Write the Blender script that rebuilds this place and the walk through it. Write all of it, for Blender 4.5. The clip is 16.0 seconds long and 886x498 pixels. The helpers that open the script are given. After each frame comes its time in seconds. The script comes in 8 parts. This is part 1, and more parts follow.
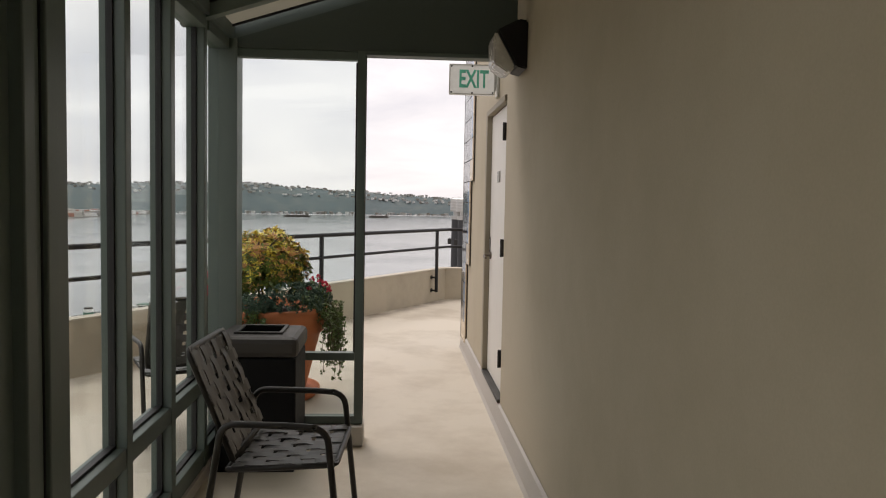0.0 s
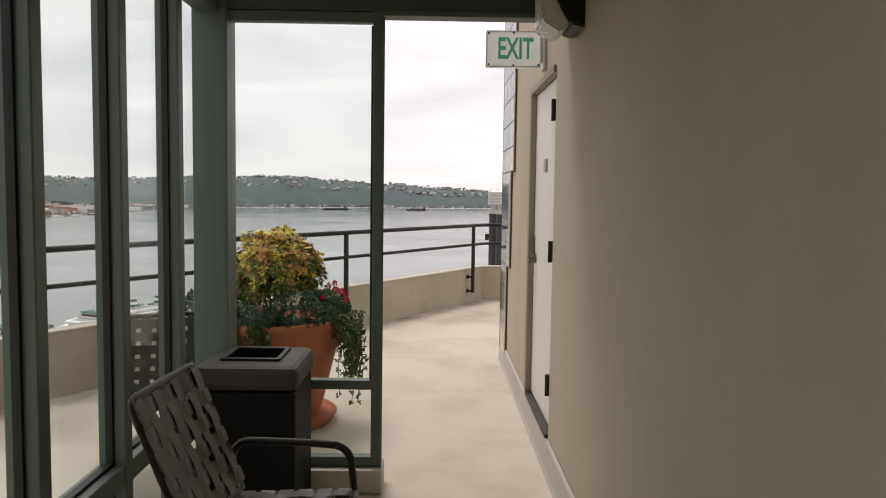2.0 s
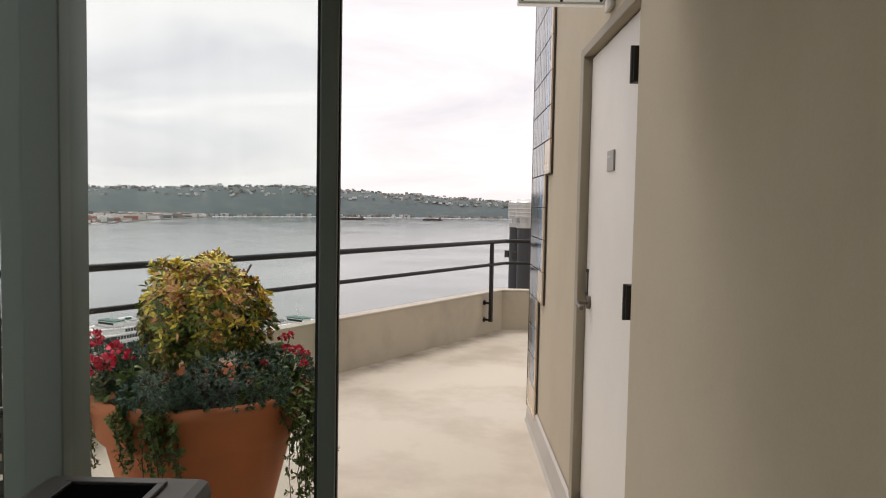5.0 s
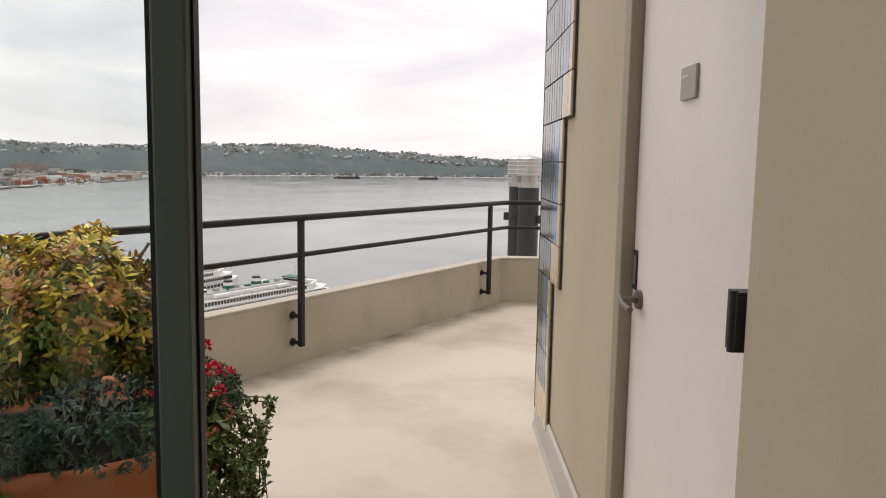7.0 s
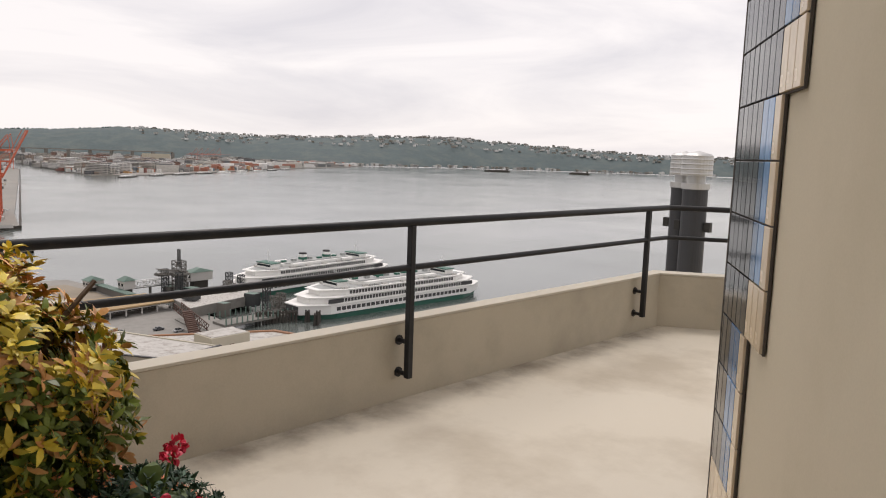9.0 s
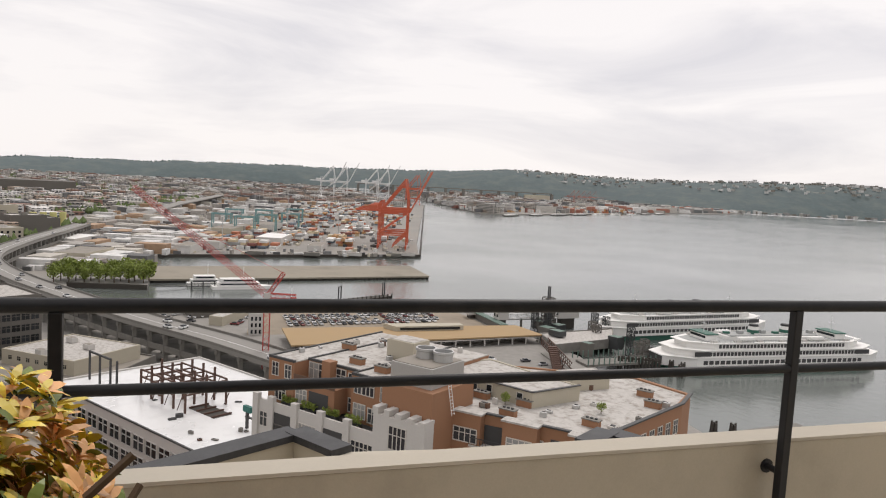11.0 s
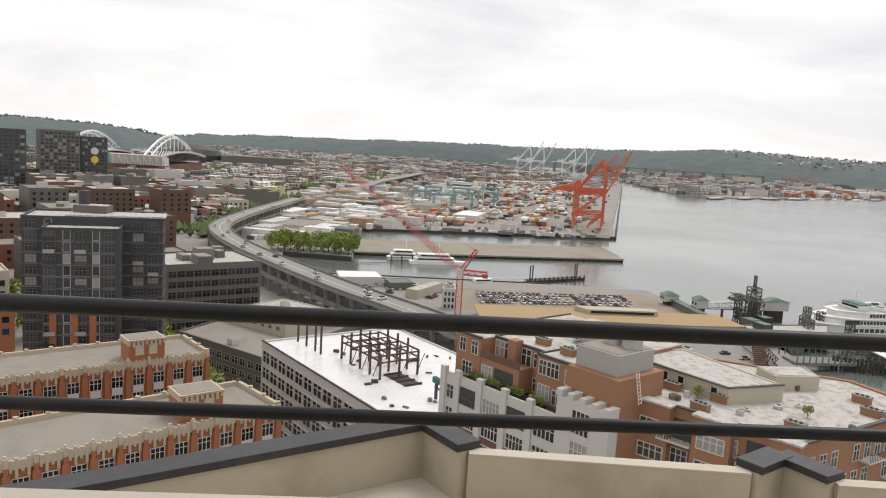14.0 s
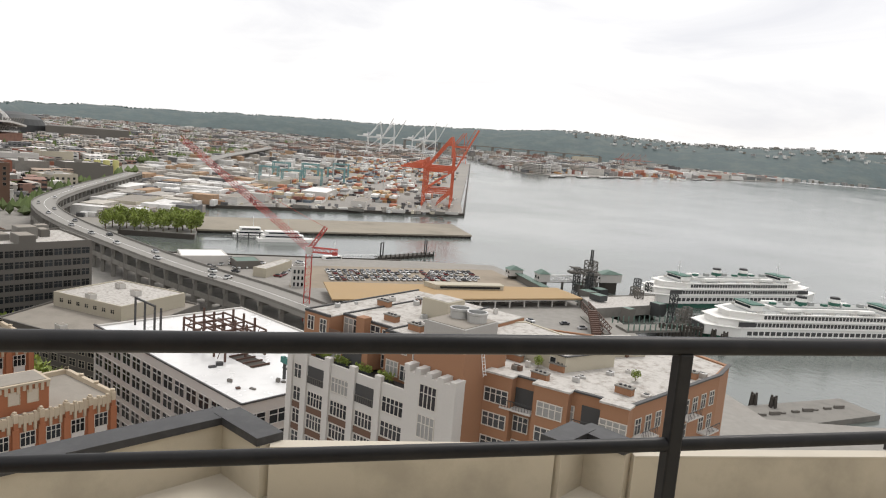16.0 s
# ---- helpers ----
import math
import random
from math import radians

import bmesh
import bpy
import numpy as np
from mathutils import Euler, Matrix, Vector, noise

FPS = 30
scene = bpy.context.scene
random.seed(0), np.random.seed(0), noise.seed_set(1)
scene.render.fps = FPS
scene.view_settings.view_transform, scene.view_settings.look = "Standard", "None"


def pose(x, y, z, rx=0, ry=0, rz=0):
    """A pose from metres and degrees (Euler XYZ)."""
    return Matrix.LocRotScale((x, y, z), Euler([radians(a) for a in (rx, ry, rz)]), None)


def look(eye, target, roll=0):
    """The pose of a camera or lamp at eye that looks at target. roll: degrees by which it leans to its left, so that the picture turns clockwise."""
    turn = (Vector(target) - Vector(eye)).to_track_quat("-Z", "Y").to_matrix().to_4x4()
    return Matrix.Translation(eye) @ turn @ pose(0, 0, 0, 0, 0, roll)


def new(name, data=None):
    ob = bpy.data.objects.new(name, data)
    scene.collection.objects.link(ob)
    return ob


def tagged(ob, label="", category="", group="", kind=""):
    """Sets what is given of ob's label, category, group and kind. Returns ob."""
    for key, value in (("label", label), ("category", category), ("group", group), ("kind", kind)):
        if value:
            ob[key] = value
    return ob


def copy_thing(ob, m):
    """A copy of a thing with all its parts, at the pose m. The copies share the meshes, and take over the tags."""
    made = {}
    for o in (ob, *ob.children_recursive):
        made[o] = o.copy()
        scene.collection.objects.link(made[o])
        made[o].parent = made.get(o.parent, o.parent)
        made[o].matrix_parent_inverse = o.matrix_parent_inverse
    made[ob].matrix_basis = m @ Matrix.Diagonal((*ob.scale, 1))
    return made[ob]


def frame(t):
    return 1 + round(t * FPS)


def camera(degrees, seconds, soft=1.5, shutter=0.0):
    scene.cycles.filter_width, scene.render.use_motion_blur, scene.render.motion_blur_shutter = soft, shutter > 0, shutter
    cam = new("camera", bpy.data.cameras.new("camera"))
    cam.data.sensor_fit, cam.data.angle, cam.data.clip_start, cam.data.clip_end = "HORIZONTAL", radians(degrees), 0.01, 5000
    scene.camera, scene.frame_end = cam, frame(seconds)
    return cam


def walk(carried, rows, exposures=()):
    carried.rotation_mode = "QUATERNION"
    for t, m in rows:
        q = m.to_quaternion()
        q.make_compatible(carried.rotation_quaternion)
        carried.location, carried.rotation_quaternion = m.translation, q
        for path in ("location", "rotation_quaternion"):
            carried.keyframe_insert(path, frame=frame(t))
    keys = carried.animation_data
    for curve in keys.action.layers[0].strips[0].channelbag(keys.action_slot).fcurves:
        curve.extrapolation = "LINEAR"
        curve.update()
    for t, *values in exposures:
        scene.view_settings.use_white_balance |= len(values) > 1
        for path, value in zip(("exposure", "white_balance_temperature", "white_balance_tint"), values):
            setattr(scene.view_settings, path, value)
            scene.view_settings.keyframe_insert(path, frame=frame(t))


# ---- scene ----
cam = camera(60.8, 16.0, soft=1.1)
PATH = [
    (0, (0.25, 0.262, 1.451), (-0.712, 2.011, 1.328), 1.1),
    (0.5, (0.127, 0.431, 1.465), (-0.827, 2.188, 1.385), 1.1),
    (1, (0.026, 0.576, 1.463), (-0.908, 2.339, 1.326), 1.0),
    (1.5, (-0.062, 0.804, 1.452), (-1.056, 2.537, 1.342), 0.7),
    (2, (-0.141, 0.99, 1.46), (-1.188, 2.688, 1.316), 0.8),
    (2.5, (-0.312, 1.2, 1.462), (-1.336, 2.913, 1.333), 1.3),
    (3, (-0.462, 1.38, 1.461), (-1.445, 3.115, 1.3), 1.1),
    (3.5, (-0.572, 1.636, 1.462), (-1.548, 3.377, 1.332), 1.1),
    (3.7, (-0.607, 1.728, 1.468), (-1.604, 3.458, 1.355), 0.8),
    (5.8, (-1.158, 2.744, 1.449), (-2.275, 4.397, 1.3), 1.4),
    (6, (-1.2, 2.827, 1.441), (-2.32, 4.475, 1.267), 1.2),
    (6.5, (-1.355, 3.054, 1.441), (-2.427, 4.734, 1.272), 1.4),
    (7, (-1.477, 3.261, 1.442), (-2.545, 4.937, 1.216), 1.0),
    (7.5, (-1.578, 3.534, 1.45), (-2.754, 5.142, 1.271), 2.6),
    (8, (-1.708, 3.755, 1.439), (-2.93, 5.321, 1.205), 1.7),
    (8.5, (-1.896, 3.975, 1.448), (-3.17, 5.502, 1.238), 1.7),
    (9, (-2.035, 4.164, 1.445), (-3.406, 5.599, 1.193), 2.0),
    (9.5, (-2.23, 4.389, 1.467), (-3.779, 5.629, 1.225), 3.1),
    (10, (-2.368, 4.52, 1.477), (-4.053, 5.562, 1.21), 2.7),
    (10.2, (-2.449, 4.575, 1.476), (-4.189, 5.533, 1.249), 2.7),
    (12.3, (-2.979, 5.064, 1.48), (-4.949, 5.288, 1.219), 3.8),
    (12.5, (-3.035, 5.101, 1.484), (-5.01, 5.282, 1.229), 3.8),
    (13, (-3.114, 5.188, 1.485), (-5.088, 5.332, 1.197), 2.6),
    (13.5, (-3.16, 5.324, 1.494), (-5.128, 5.518, 1.199), 3.3),
    (14, (-3.209, 5.504, 1.494), (-5.187, 5.641, 1.228), 3.6),
    (14.5, (-3.275, 5.664, 1.481), (-5.24, 5.925, 1.22), 3.4),
    (15, (-3.383, 5.81, 1.492), (-5.33, 6.174, 1.211), 4.7),
    (15.5, (-3.478, 5.94, 1.5), (-5.399, 6.411, 1.201), 4.0),
    (16, (-3.504, 6.029, 1.515), (-5.41, 6.555, 1.217), 4.8),
]
walk(cam, [(t, look(eye, target, roll)) for t, eye, target, roll in PATH], exposures=((0, 0.2, 6650, 17), (6, 0.22, 6650, 17), (10, 0.05, 6600, 15), (12.5, 0.1, 6550, 13), (16, 0.29, 6500, 11)))

# ---------- light ----------
world = bpy.data.worlds.new("world")
scene.world = world
world.use_nodes = True
wt = world.node_tree
wt.nodes.clear()


def wnode(kind, **values):
    n = wt.nodes.new(kind)
    for k, v in values.items():
        n.inputs[k].default_value = v
    return n


sky = wt.nodes.new("ShaderNodeTexSky")
sky.sky_type, sky.sun_disc = "NISHITA", False
sky.sun_elevation, sky.sun_rotation = radians(52), radians(-20)
wcoord = wt.nodes.new("ShaderNodeTexCoord")
wmap = wnode("ShaderNodeMapping", Scale=(1.0, 1.0, 5.0))
wnoise = wnode("ShaderNodeTexNoise", Scale=2.3, Detail=7.0, Roughness=0.55, Distortion=0.6)
wramp = wt.nodes.new("ShaderNodeValToRGB")
wramp.color_ramp.elements[0].position, wramp.color_ramp.elements[0].color = 0.31, (0.735, 0.735, 0.755, 1)
wramp.color_ramp.elements[1].position, wramp.color_ramp.elements[1].color = 0.57, (0.97, 0.955, 0.93, 1)
wgain = wt.nodes.new("ShaderNodeVectorMath")
wgain.operation = "SCALE"
wgain.inputs["Scale"].default_value = 0.1
wmix = wt.nodes.new("ShaderNodeMix")
wmix.data_type = "RGBA"
wmix.inputs["Factor"].default_value = 0.93
wback = wnode("ShaderNodeBackground", Strength=0.98)
wout = wt.nodes.new("ShaderNodeOutputWorld")
wt.links.new(wcoord.outputs["Generated"], wmap.inputs["Vector"])
wt.links.new(wmap.outputs["Vector"], wnoise.inputs["Vector"])
wt.links.new(wnoise.outputs["Fac"], wramp.inputs["Fac"])
wt.links.new(sky.outputs["Color"], wgain.inputs[0])
wt.links.new(wgain.outputs["Vector"], wmix.inputs["A"])
wt.links.new(wramp.outputs["Color"], wmix.inputs["B"])
wt.links.new(wmix.outputs["Result"], wback.inputs["Color"])
wt.links.new(wback.outputs["Background"], wout.inputs["Surface"])

sun = new("sun", bpy.data.lights.new("sun", "SUN"))
sun.data.energy, sun.data.angle, sun.data.color = 1.35, radians(25), (1.0, 0.96, 0.9)
sun.matrix_world = look((0, 0, 50), (24, -16, 0))

# ---------- materials ----------


def surface(name, color, rough=0.7, metal=0.0, var=0.25, scale=6.0, fine=60.0, bump=0.1, stain=0.0, stain_scale=0.7,
            rand=0.0, island=0.0, coords="Object", spec=0.5, trans=0.0, stain_color=None, foot=None):
    """A procedural surface: base colour, two scales of variation, fine relief; random tint by object or by island."""
    m = bpy.data.materials.new(name)
    m.use_nodes = True
    nt = m.node_tree
    b = nt.nodes["Principled BSDF"]
    b.inputs["Metallic"].default_value = metal
    b.inputs["Specular IOR Level"].default_value = spec
    if trans:
        b.inputs["Transmission Weight"].default_value = trans
    link = nt.links.new
    tc = nt.nodes.new("ShaderNodeTexCoord")
    n1 = nt.nodes.new("ShaderNodeTexNoise")
    n1.inputs["Scale"].default_value, n1.inputs["Detail"].default_value = scale, 5
    n2 = nt.nodes.new("ShaderNodeTexNoise")
    n2.inputs["Scale"].default_value, n2.inputs["Detail"].default_value = fine, 3
    for n in (n1, n2):
        link(tc.outputs[coords], n.inputs["Vector"])
    mix = nt.nodes.new("ShaderNodeMix")
    mix.data_type = "RGBA"
    lo = [c * (1 - var) for c in color]
    hi = [min(1, c * (1 + var)) for c in color]
    mix.inputs["A"].default_value, mix.inputs["B"].default_value = (*lo, 1), (*hi, 1)
    add = nt.nodes.new("ShaderNodeMath")
    add.operation = "MULTIPLY_ADD"
    link(n2.outputs["Fac"], add.inputs[0])
    add.inputs[1].default_value = 0.5
    half = nt.nodes.new("ShaderNodeMath")
    half.operation = "MULTIPLY"
    link(n1.outputs["Fac"], half.inputs[0])
    half.inputs[1].default_value = 0.5
    link(half.outputs[0], add.inputs[2])
    link(add.outputs[0], mix.inputs["Factor"])
    out = mix.outputs["Result"]
    if stain:
        n3 = nt.nodes.new("ShaderNodeTexNoise")
        n3.inputs["Scale"].default_value, n3.inputs["Detail"].default_value, n3.inputs["Roughness"].default_value = stain_scale, 7, 0.62
        link(tc.outputs[coords], n3.inputs["Vector"])
        r = nt.nodes.new("ShaderNodeMapRange")
        r.inputs["From Min"].default_value, r.inputs["From Max"].default_value = 0.47, 0.66
        r.inputs["To Max"].default_value = stain
        link(n3.outputs["Fac"], r.inputs["Value"])
        mx = nt.nodes.new("ShaderNodeMix")
        mx.data_type = "RGBA"
        link(r.outputs["Result"], mx.inputs["Factor"])
        link(out, mx.inputs["A"])
        sc = stain_color or [c * 0.45 for c in color]
        mx.inputs["B"].default_value = (*sc, 1)
        out = mx.outputs["Result"]
    if foot:
        x0, x1, dirt = foot
        sp = nt.nodes.new("ShaderNodeSeparateXYZ")
        link(tc.outputs[coords], sp.inputs[0])
        near = nt.nodes.new("ShaderNodeMapRange")
        near.interpolation_type = "SMOOTHSTEP"
        near.inputs["From Min"].default_value, near.inputs["From Max"].default_value = x0, x1
        link(sp.outputs["X"], near.inputs["Value"])
        n4 = nt.nodes.new("ShaderNodeTexNoise")
        n4.inputs["Scale"].default_value, n4.inputs["Detail"].default_value, n4.inputs["Roughness"].default_value = 2.4, 8, 0.65
        link(tc.outputs[coords], n4.inputs["Vector"])
        patch = nt.nodes.new("ShaderNodeMapRange")
        patch.inputs["From Min"].default_value, patch.inputs["From Max"].default_value = 0.44, 0.68
        link(n4.outputs["Fac"], patch.inputs["Value"])
        both = nt.nodes.new("ShaderNodeMath")
        both.operation = "MULTIPLY"
        link(near.outputs["Result"], both.inputs[0])
        link(patch.outputs["Result"], both.inputs[1])
        mf = nt.nodes.new("ShaderNodeMix")
        mf.data_type = "RGBA"
        link(both.outputs[0], mf.inputs["Factor"])
        link(out, mf.inputs["A"])
        mf.inputs["B"].default_value = (*dirt, 1)
        out = mf.outputs["Result"]
    if rand or island:
        src = nt.nodes.new("ShaderNodeObjectInfo").outputs["Random"] if rand else nt.nodes.new("ShaderNodeNewGeometry").outputs["Random Per Island"]
        amount = rand or island
        r = nt.nodes.new("ShaderNodeMapRange")
        r.inputs["To Min"].default_value, r.inputs["To Max"].default_value = 1 - amount, 1 + amount
        link(src, r.inputs["Value"])
        hsv = nt.nodes.new("ShaderNodeHueSaturation")
        link(r.outputs["Result"], hsv.inputs["Value"])
        link(out, hsv.inputs["Color"])
        out = hsv.outputs["Color"]
    link(out, b.inputs["Base Color"])
    rr = nt.nodes.new("ShaderNodeMapRange")
    rr.inputs["To Min"].default_value, rr.inputs["To Max"].default_value = max(0.02, rough - 0.12), min(1, rough + 0.12)
    link(n1.outputs["Fac"], rr.inputs["Value"])
    link(rr.outputs["Result"], b.inputs["Roughness"])
    if bump:
        bp = nt.nodes.new("ShaderNodeBump")
        bp.inputs["Strength"].default_value, bp.inputs["Distance"].default_value = bump, 0.3 / fine
        link(n2.outputs["Fac"], bp.inputs["Height"])
        link(bp.outputs["Normal"], b.inputs["Normal"])
    return m


def palette(name, colors, rough=0.8, per="island", bump=0.0, storeys=0.0):
    """A surface whose colour is one of several, picked per island or per object."""
    m = bpy.data.materials.new(name)
    m.use_nodes = True
    nt = m.node_tree
    b = nt.nodes["Principled BSDF"]
    b.inputs["Roughness"].default_value = rough
    src = nt.nodes.new("ShaderNodeNewGeometry").outputs["Random Per Island"] if per == "island" else nt.nodes.new("ShaderNodeObjectInfo").outputs["Random"]
    ramp = nt.nodes.new("ShaderNodeValToRGB")
    ramp.color_ramp.interpolation = "CONSTANT"
    els = ramp.color_ramp.elements
    while len(els) < len(colors):
        els.new(0.5)
    for i, c in enumerate(colors):
        els[i].position, els[i].color = i / len(colors), (*c, 1)
    nt.links.new(src, ramp.inputs["Fac"])
    tc = nt.nodes.new("ShaderNodeTexCoord")
    n = nt.nodes.new("ShaderNodeTexNoise")
    n.inputs["Scale"].default_value, n.inputs["Detail"].default_value = 0.25, 8
    nt.links.new(tc.outputs["Object"], n.inputs["Vector"])
    r = nt.nodes.new("ShaderNodeMapRange")
    r.inputs["To Min"].default_value, r.inputs["To Max"].default_value = 0.6, 1.4
    nt.links.new(n.outputs["Fac"], r.inputs["Value"])
    hsv = nt.nodes.new("ShaderNodeHueSaturation")
    nt.links.new(r.outputs["Result"], hsv.inputs["Value"])
    nt.links.new(ramp.outputs["Color"], hsv.inputs["Color"])
    out = hsv.outputs["Color"]
    if storeys:
        def calc(op, a, c=None):
            n_ = nt.nodes.new("ShaderNodeMath")
            n_.operation = op
            for i, v in enumerate((a, c)):
                if v is None:
                    continue
                if isinstance(v, (int, float)):
                    n_.inputs[i].default_value = v
                else:
                    nt.links.new(v, n_.inputs[i])
            return n_.outputs[0]
        sep = nt.nodes.new("ShaderNodeSeparateXYZ")
        nt.links.new(tc.outputs["Object"], sep.inputs[0])
        geo = nt.nodes.new("ShaderNodeNewGeometry")
        nrm = nt.nodes.new("ShaderNodeSeparateXYZ")
        nt.links.new(geo.outputs["Normal"], nrm.inputs[0])
        row = calc("LESS_THAN", calc("FRACT", calc("DIVIDE", calc("ADD", sep.outputs["Z"], 1000.0), storeys)), 0.5)
        along = calc("ADD", sep.outputs["X"], sep.outputs["Y"])
        bay = calc("LESS_THAN", calc("FRACT", calc("DIVIDE", calc("ADD", along, 9000.0), storeys * 1.1)), 0.6)
        side = calc("LESS_THAN", calc("ABSOLUTE", nrm.outputs["Z"]), 0.5)
        mask = calc("MULTIPLY", calc("MULTIPLY", row, bay), side)
        mx = nt.nodes.new("ShaderNodeMix")
        mx.data_type = "RGBA"
        nt.links.new(mask, mx.inputs["Factor"])
        nt.links.new(out, mx.inputs["A"])
        mx.inputs["B"].default_value = (0.035, 0.037, 0.04, 1)
        out = mx.outputs["Result"]
    nt.links.new(out, b.inputs["Base Color"])
    return m


def glass(name, tint=(0.93, 0.96, 0.95), gloss=0.08):
    m = bpy.data.materials.new(name)
    m.use_nodes = True
    nt = m.node_tree
    nt.nodes.clear()
    t = nt.nodes.new("ShaderNodeBsdfTransparent")
    t.inputs["Color"].default_value = (*tint, 1)
    g = nt.nodes.new("ShaderNodeBsdfGlossy")
    g.inputs["Roughness"].default_value = 0.02
    lw = nt.nodes.new("ShaderNodeLayerWeight")
    lw.inputs["Blend"].default_value = 0.5
    pw = nt.nodes.new("ShaderNodeMath")
    pw.operation, pw.inputs[1].default_value = "POWER", 4.0
    f = nt.nodes.new("ShaderNodeMath")
    f.operation, f.inputs[1].default_value, f.inputs[2].default_value = "MULTIPLY_ADD", 0.35, 0.014
    nt.links.new(lw.outputs["Facing"], pw.inputs[0])
    nt.links.new(pw.outputs[0], f.inputs[0])
    mix = nt.nodes.new("ShaderNodeMixShader")
    o = nt.nodes.new("ShaderNodeOutputMaterial")
    nt.links.new(f.outputs[0], mix.inputs["Fac"])
    nt.links.new(t.outputs["BSDF"], mix.inputs[1])
    nt.links.new(g.outputs["BSDF"], mix.inputs[2])
    nt.links.new(mix.outputs["Shader"], o.inputs["Surface"])
    return m


STUCCO = surface("beige_stucco", (0.49, 0.43, 0.32), 0.9, var=0.12, scale=0.9, fine=160, bump=0.06, stain=0.42, stain_scale=0.55, stain_color=(0.33, 0.275, 0.18))
PARAPET = surface("parapet_stucco", (0.45, 0.40, 0.31), 0.85, var=0.12, scale=1.5, fine=120, bump=0.25, stain=0.4, stain_scale=0.9)
COPING = surface("coping_paint", (0.49, 0.445, 0.365), 0.8, var=0.08, scale=2.0, fine=90, bump=0.1, stain=0.15)
DECK = surface("deck_coating", (0.555, 0.50, 0.405), 0.62, var=0.07, scale=1.3, fine=140, bump=0.15, stain=0.62, stain_scale=0.95, stain_color=(0.34, 0.28, 0.20), foot=(-4.7, -5.15, (0.25, 0.21, 0.16)))
KERB = surface("grey_kerb_paint", (0.50, 0.47, 0.43), 0.6, var=0.12, scale=3.0, fine=90, bump=0.15, stain=0.25)
GREEN = surface("green_grey_frame", (0.105, 0.135, 0.12), 0.45, var=0.10, scale=4.0, fine=120, bump=0.05)
GASKET = surface("black_gasket", (0.012, 0.012, 0.012), 0.6, var=0.2)
SOFFIT = surface("green_panel", (0.07, 0.09, 0.08), 0.6, var=0.1, scale=2.0)
PANE = glass("clear_glass")
BLACKPAINT = surface("black_rail_paint", (0.011, 0.011, 0.012), 0.45, var=0.25, scale=8, fine=140, bump=0.12, stain=0.2, stain_scale=9, stain_color=(0.045, 0.042, 0.04), spec=0.3)
DOORPAINT = surface("white_door_paint", (0.80, 0.77, 0.71), 0.5, var=0.04, scale=1.5, fine=60, bump=0.04, stain=0.10, stain_scale=1.2)
FRAMEPAINT = surface("brown_frame_paint", (0.31, 0.27, 0.20), 0.6, var=0.1, scale=3, fine=80, bump=0.1)
STEEL = surface("brushed_steel", (0.42, 0.40, 0.37), 0.35, 1.0, var=0.15, scale=10, fine=150)
DARKMETAL = surface("dark_hinge_metal", (0.035, 0.033, 0.03), 0.5, 0.4, var=0.2)
GALV = surface("galvanised", (0.50, 0.50, 0.49), 0.45, 0.7, var=0.15, scale=8)
PIPEBLACK = surface("black_pipe", (0.035, 0.037, 0.042), 0.5, var=0.25, scale=6, stain=0.2)


def milk(name):
    """Obscured, weathered roof glass that lets a little light through."""
    m = bpy.data.materials.new(name)
    m.use_nodes = True
    nt = m.node_tree
    nt.nodes.clear()
    t = nt.nodes.new("ShaderNodeBsdfTranslucent")
    t.inputs["Color"].default_value = (0.44, 0.428, 0.37, 1)
    d = nt.nodes.new("ShaderNodeBsdfDiffuse")
    d.inputs["Color"].default_value = (0.5, 0.48, 0.42, 1)
    n = nt.nodes.new("ShaderNodeTexNoise")
    n.inputs["Scale"].default_value = 3
    mix = nt.nodes.new("ShaderNodeMixShader")
    mix.inputs["Fac"].default_value = 0.35
    o = nt.nodes.new("ShaderNodeOutputMaterial")
    nt.links.new(t.outputs["BSDF"], mix.inputs[1])
    nt.links.new(d.outputs["BSDF"], mix.inputs[2])
    nt.links.new(mix.outputs["Shader"], o.inputs["Surface"])
    return m


MILK = milk("milky_roof_glass")

# ---------- mesh helpers ----------


def box(bm, x0, x1, y0, y1, z0, z1, bevel=0.0, m=None):
    r = bmesh.ops.create_cube(bm, size=1.0, matrix=Matrix.LocRotScale(((x0 + x1) / 2, (y0 + y1) / 2, (z0 + z1) / 2), None, (abs(x1 - x0), abs(y1 - y0), abs(z1 - z0))))
    vs = r["verts"]
    if bevel:
        es = list({e for v in vs for e in v.link_edges})
        rb = bmesh.ops.bevel(bm, geom=es, offset=bevel, segments=2, affect="EDGES", profile=0.5)
        vs = list({v for f in rb["faces"] for v in f.verts} | {v for v in vs if v.is_valid})
    if m is not None:
        bmesh.ops.transform(bm, matrix=m, verts=[v for v in vs if v.is_valid])
    return vs


def tube(bm, p0, p1, r0, r1=None, seg=12):
    p0, p1 = Vector(p0), Vector(p1)
    d = p1 - p0
    q = d.to_track_quat("Z", "Y").to_matrix().to_4x4()
    return bmesh.ops.create_cone(bm, cap_ends=True, segments=seg, radius1=r0, radius2=r0 if r1 is None else r1, depth=d.length,
                                 matrix=Matrix.Translation((p0 + p1) / 2) @ q)["verts"]


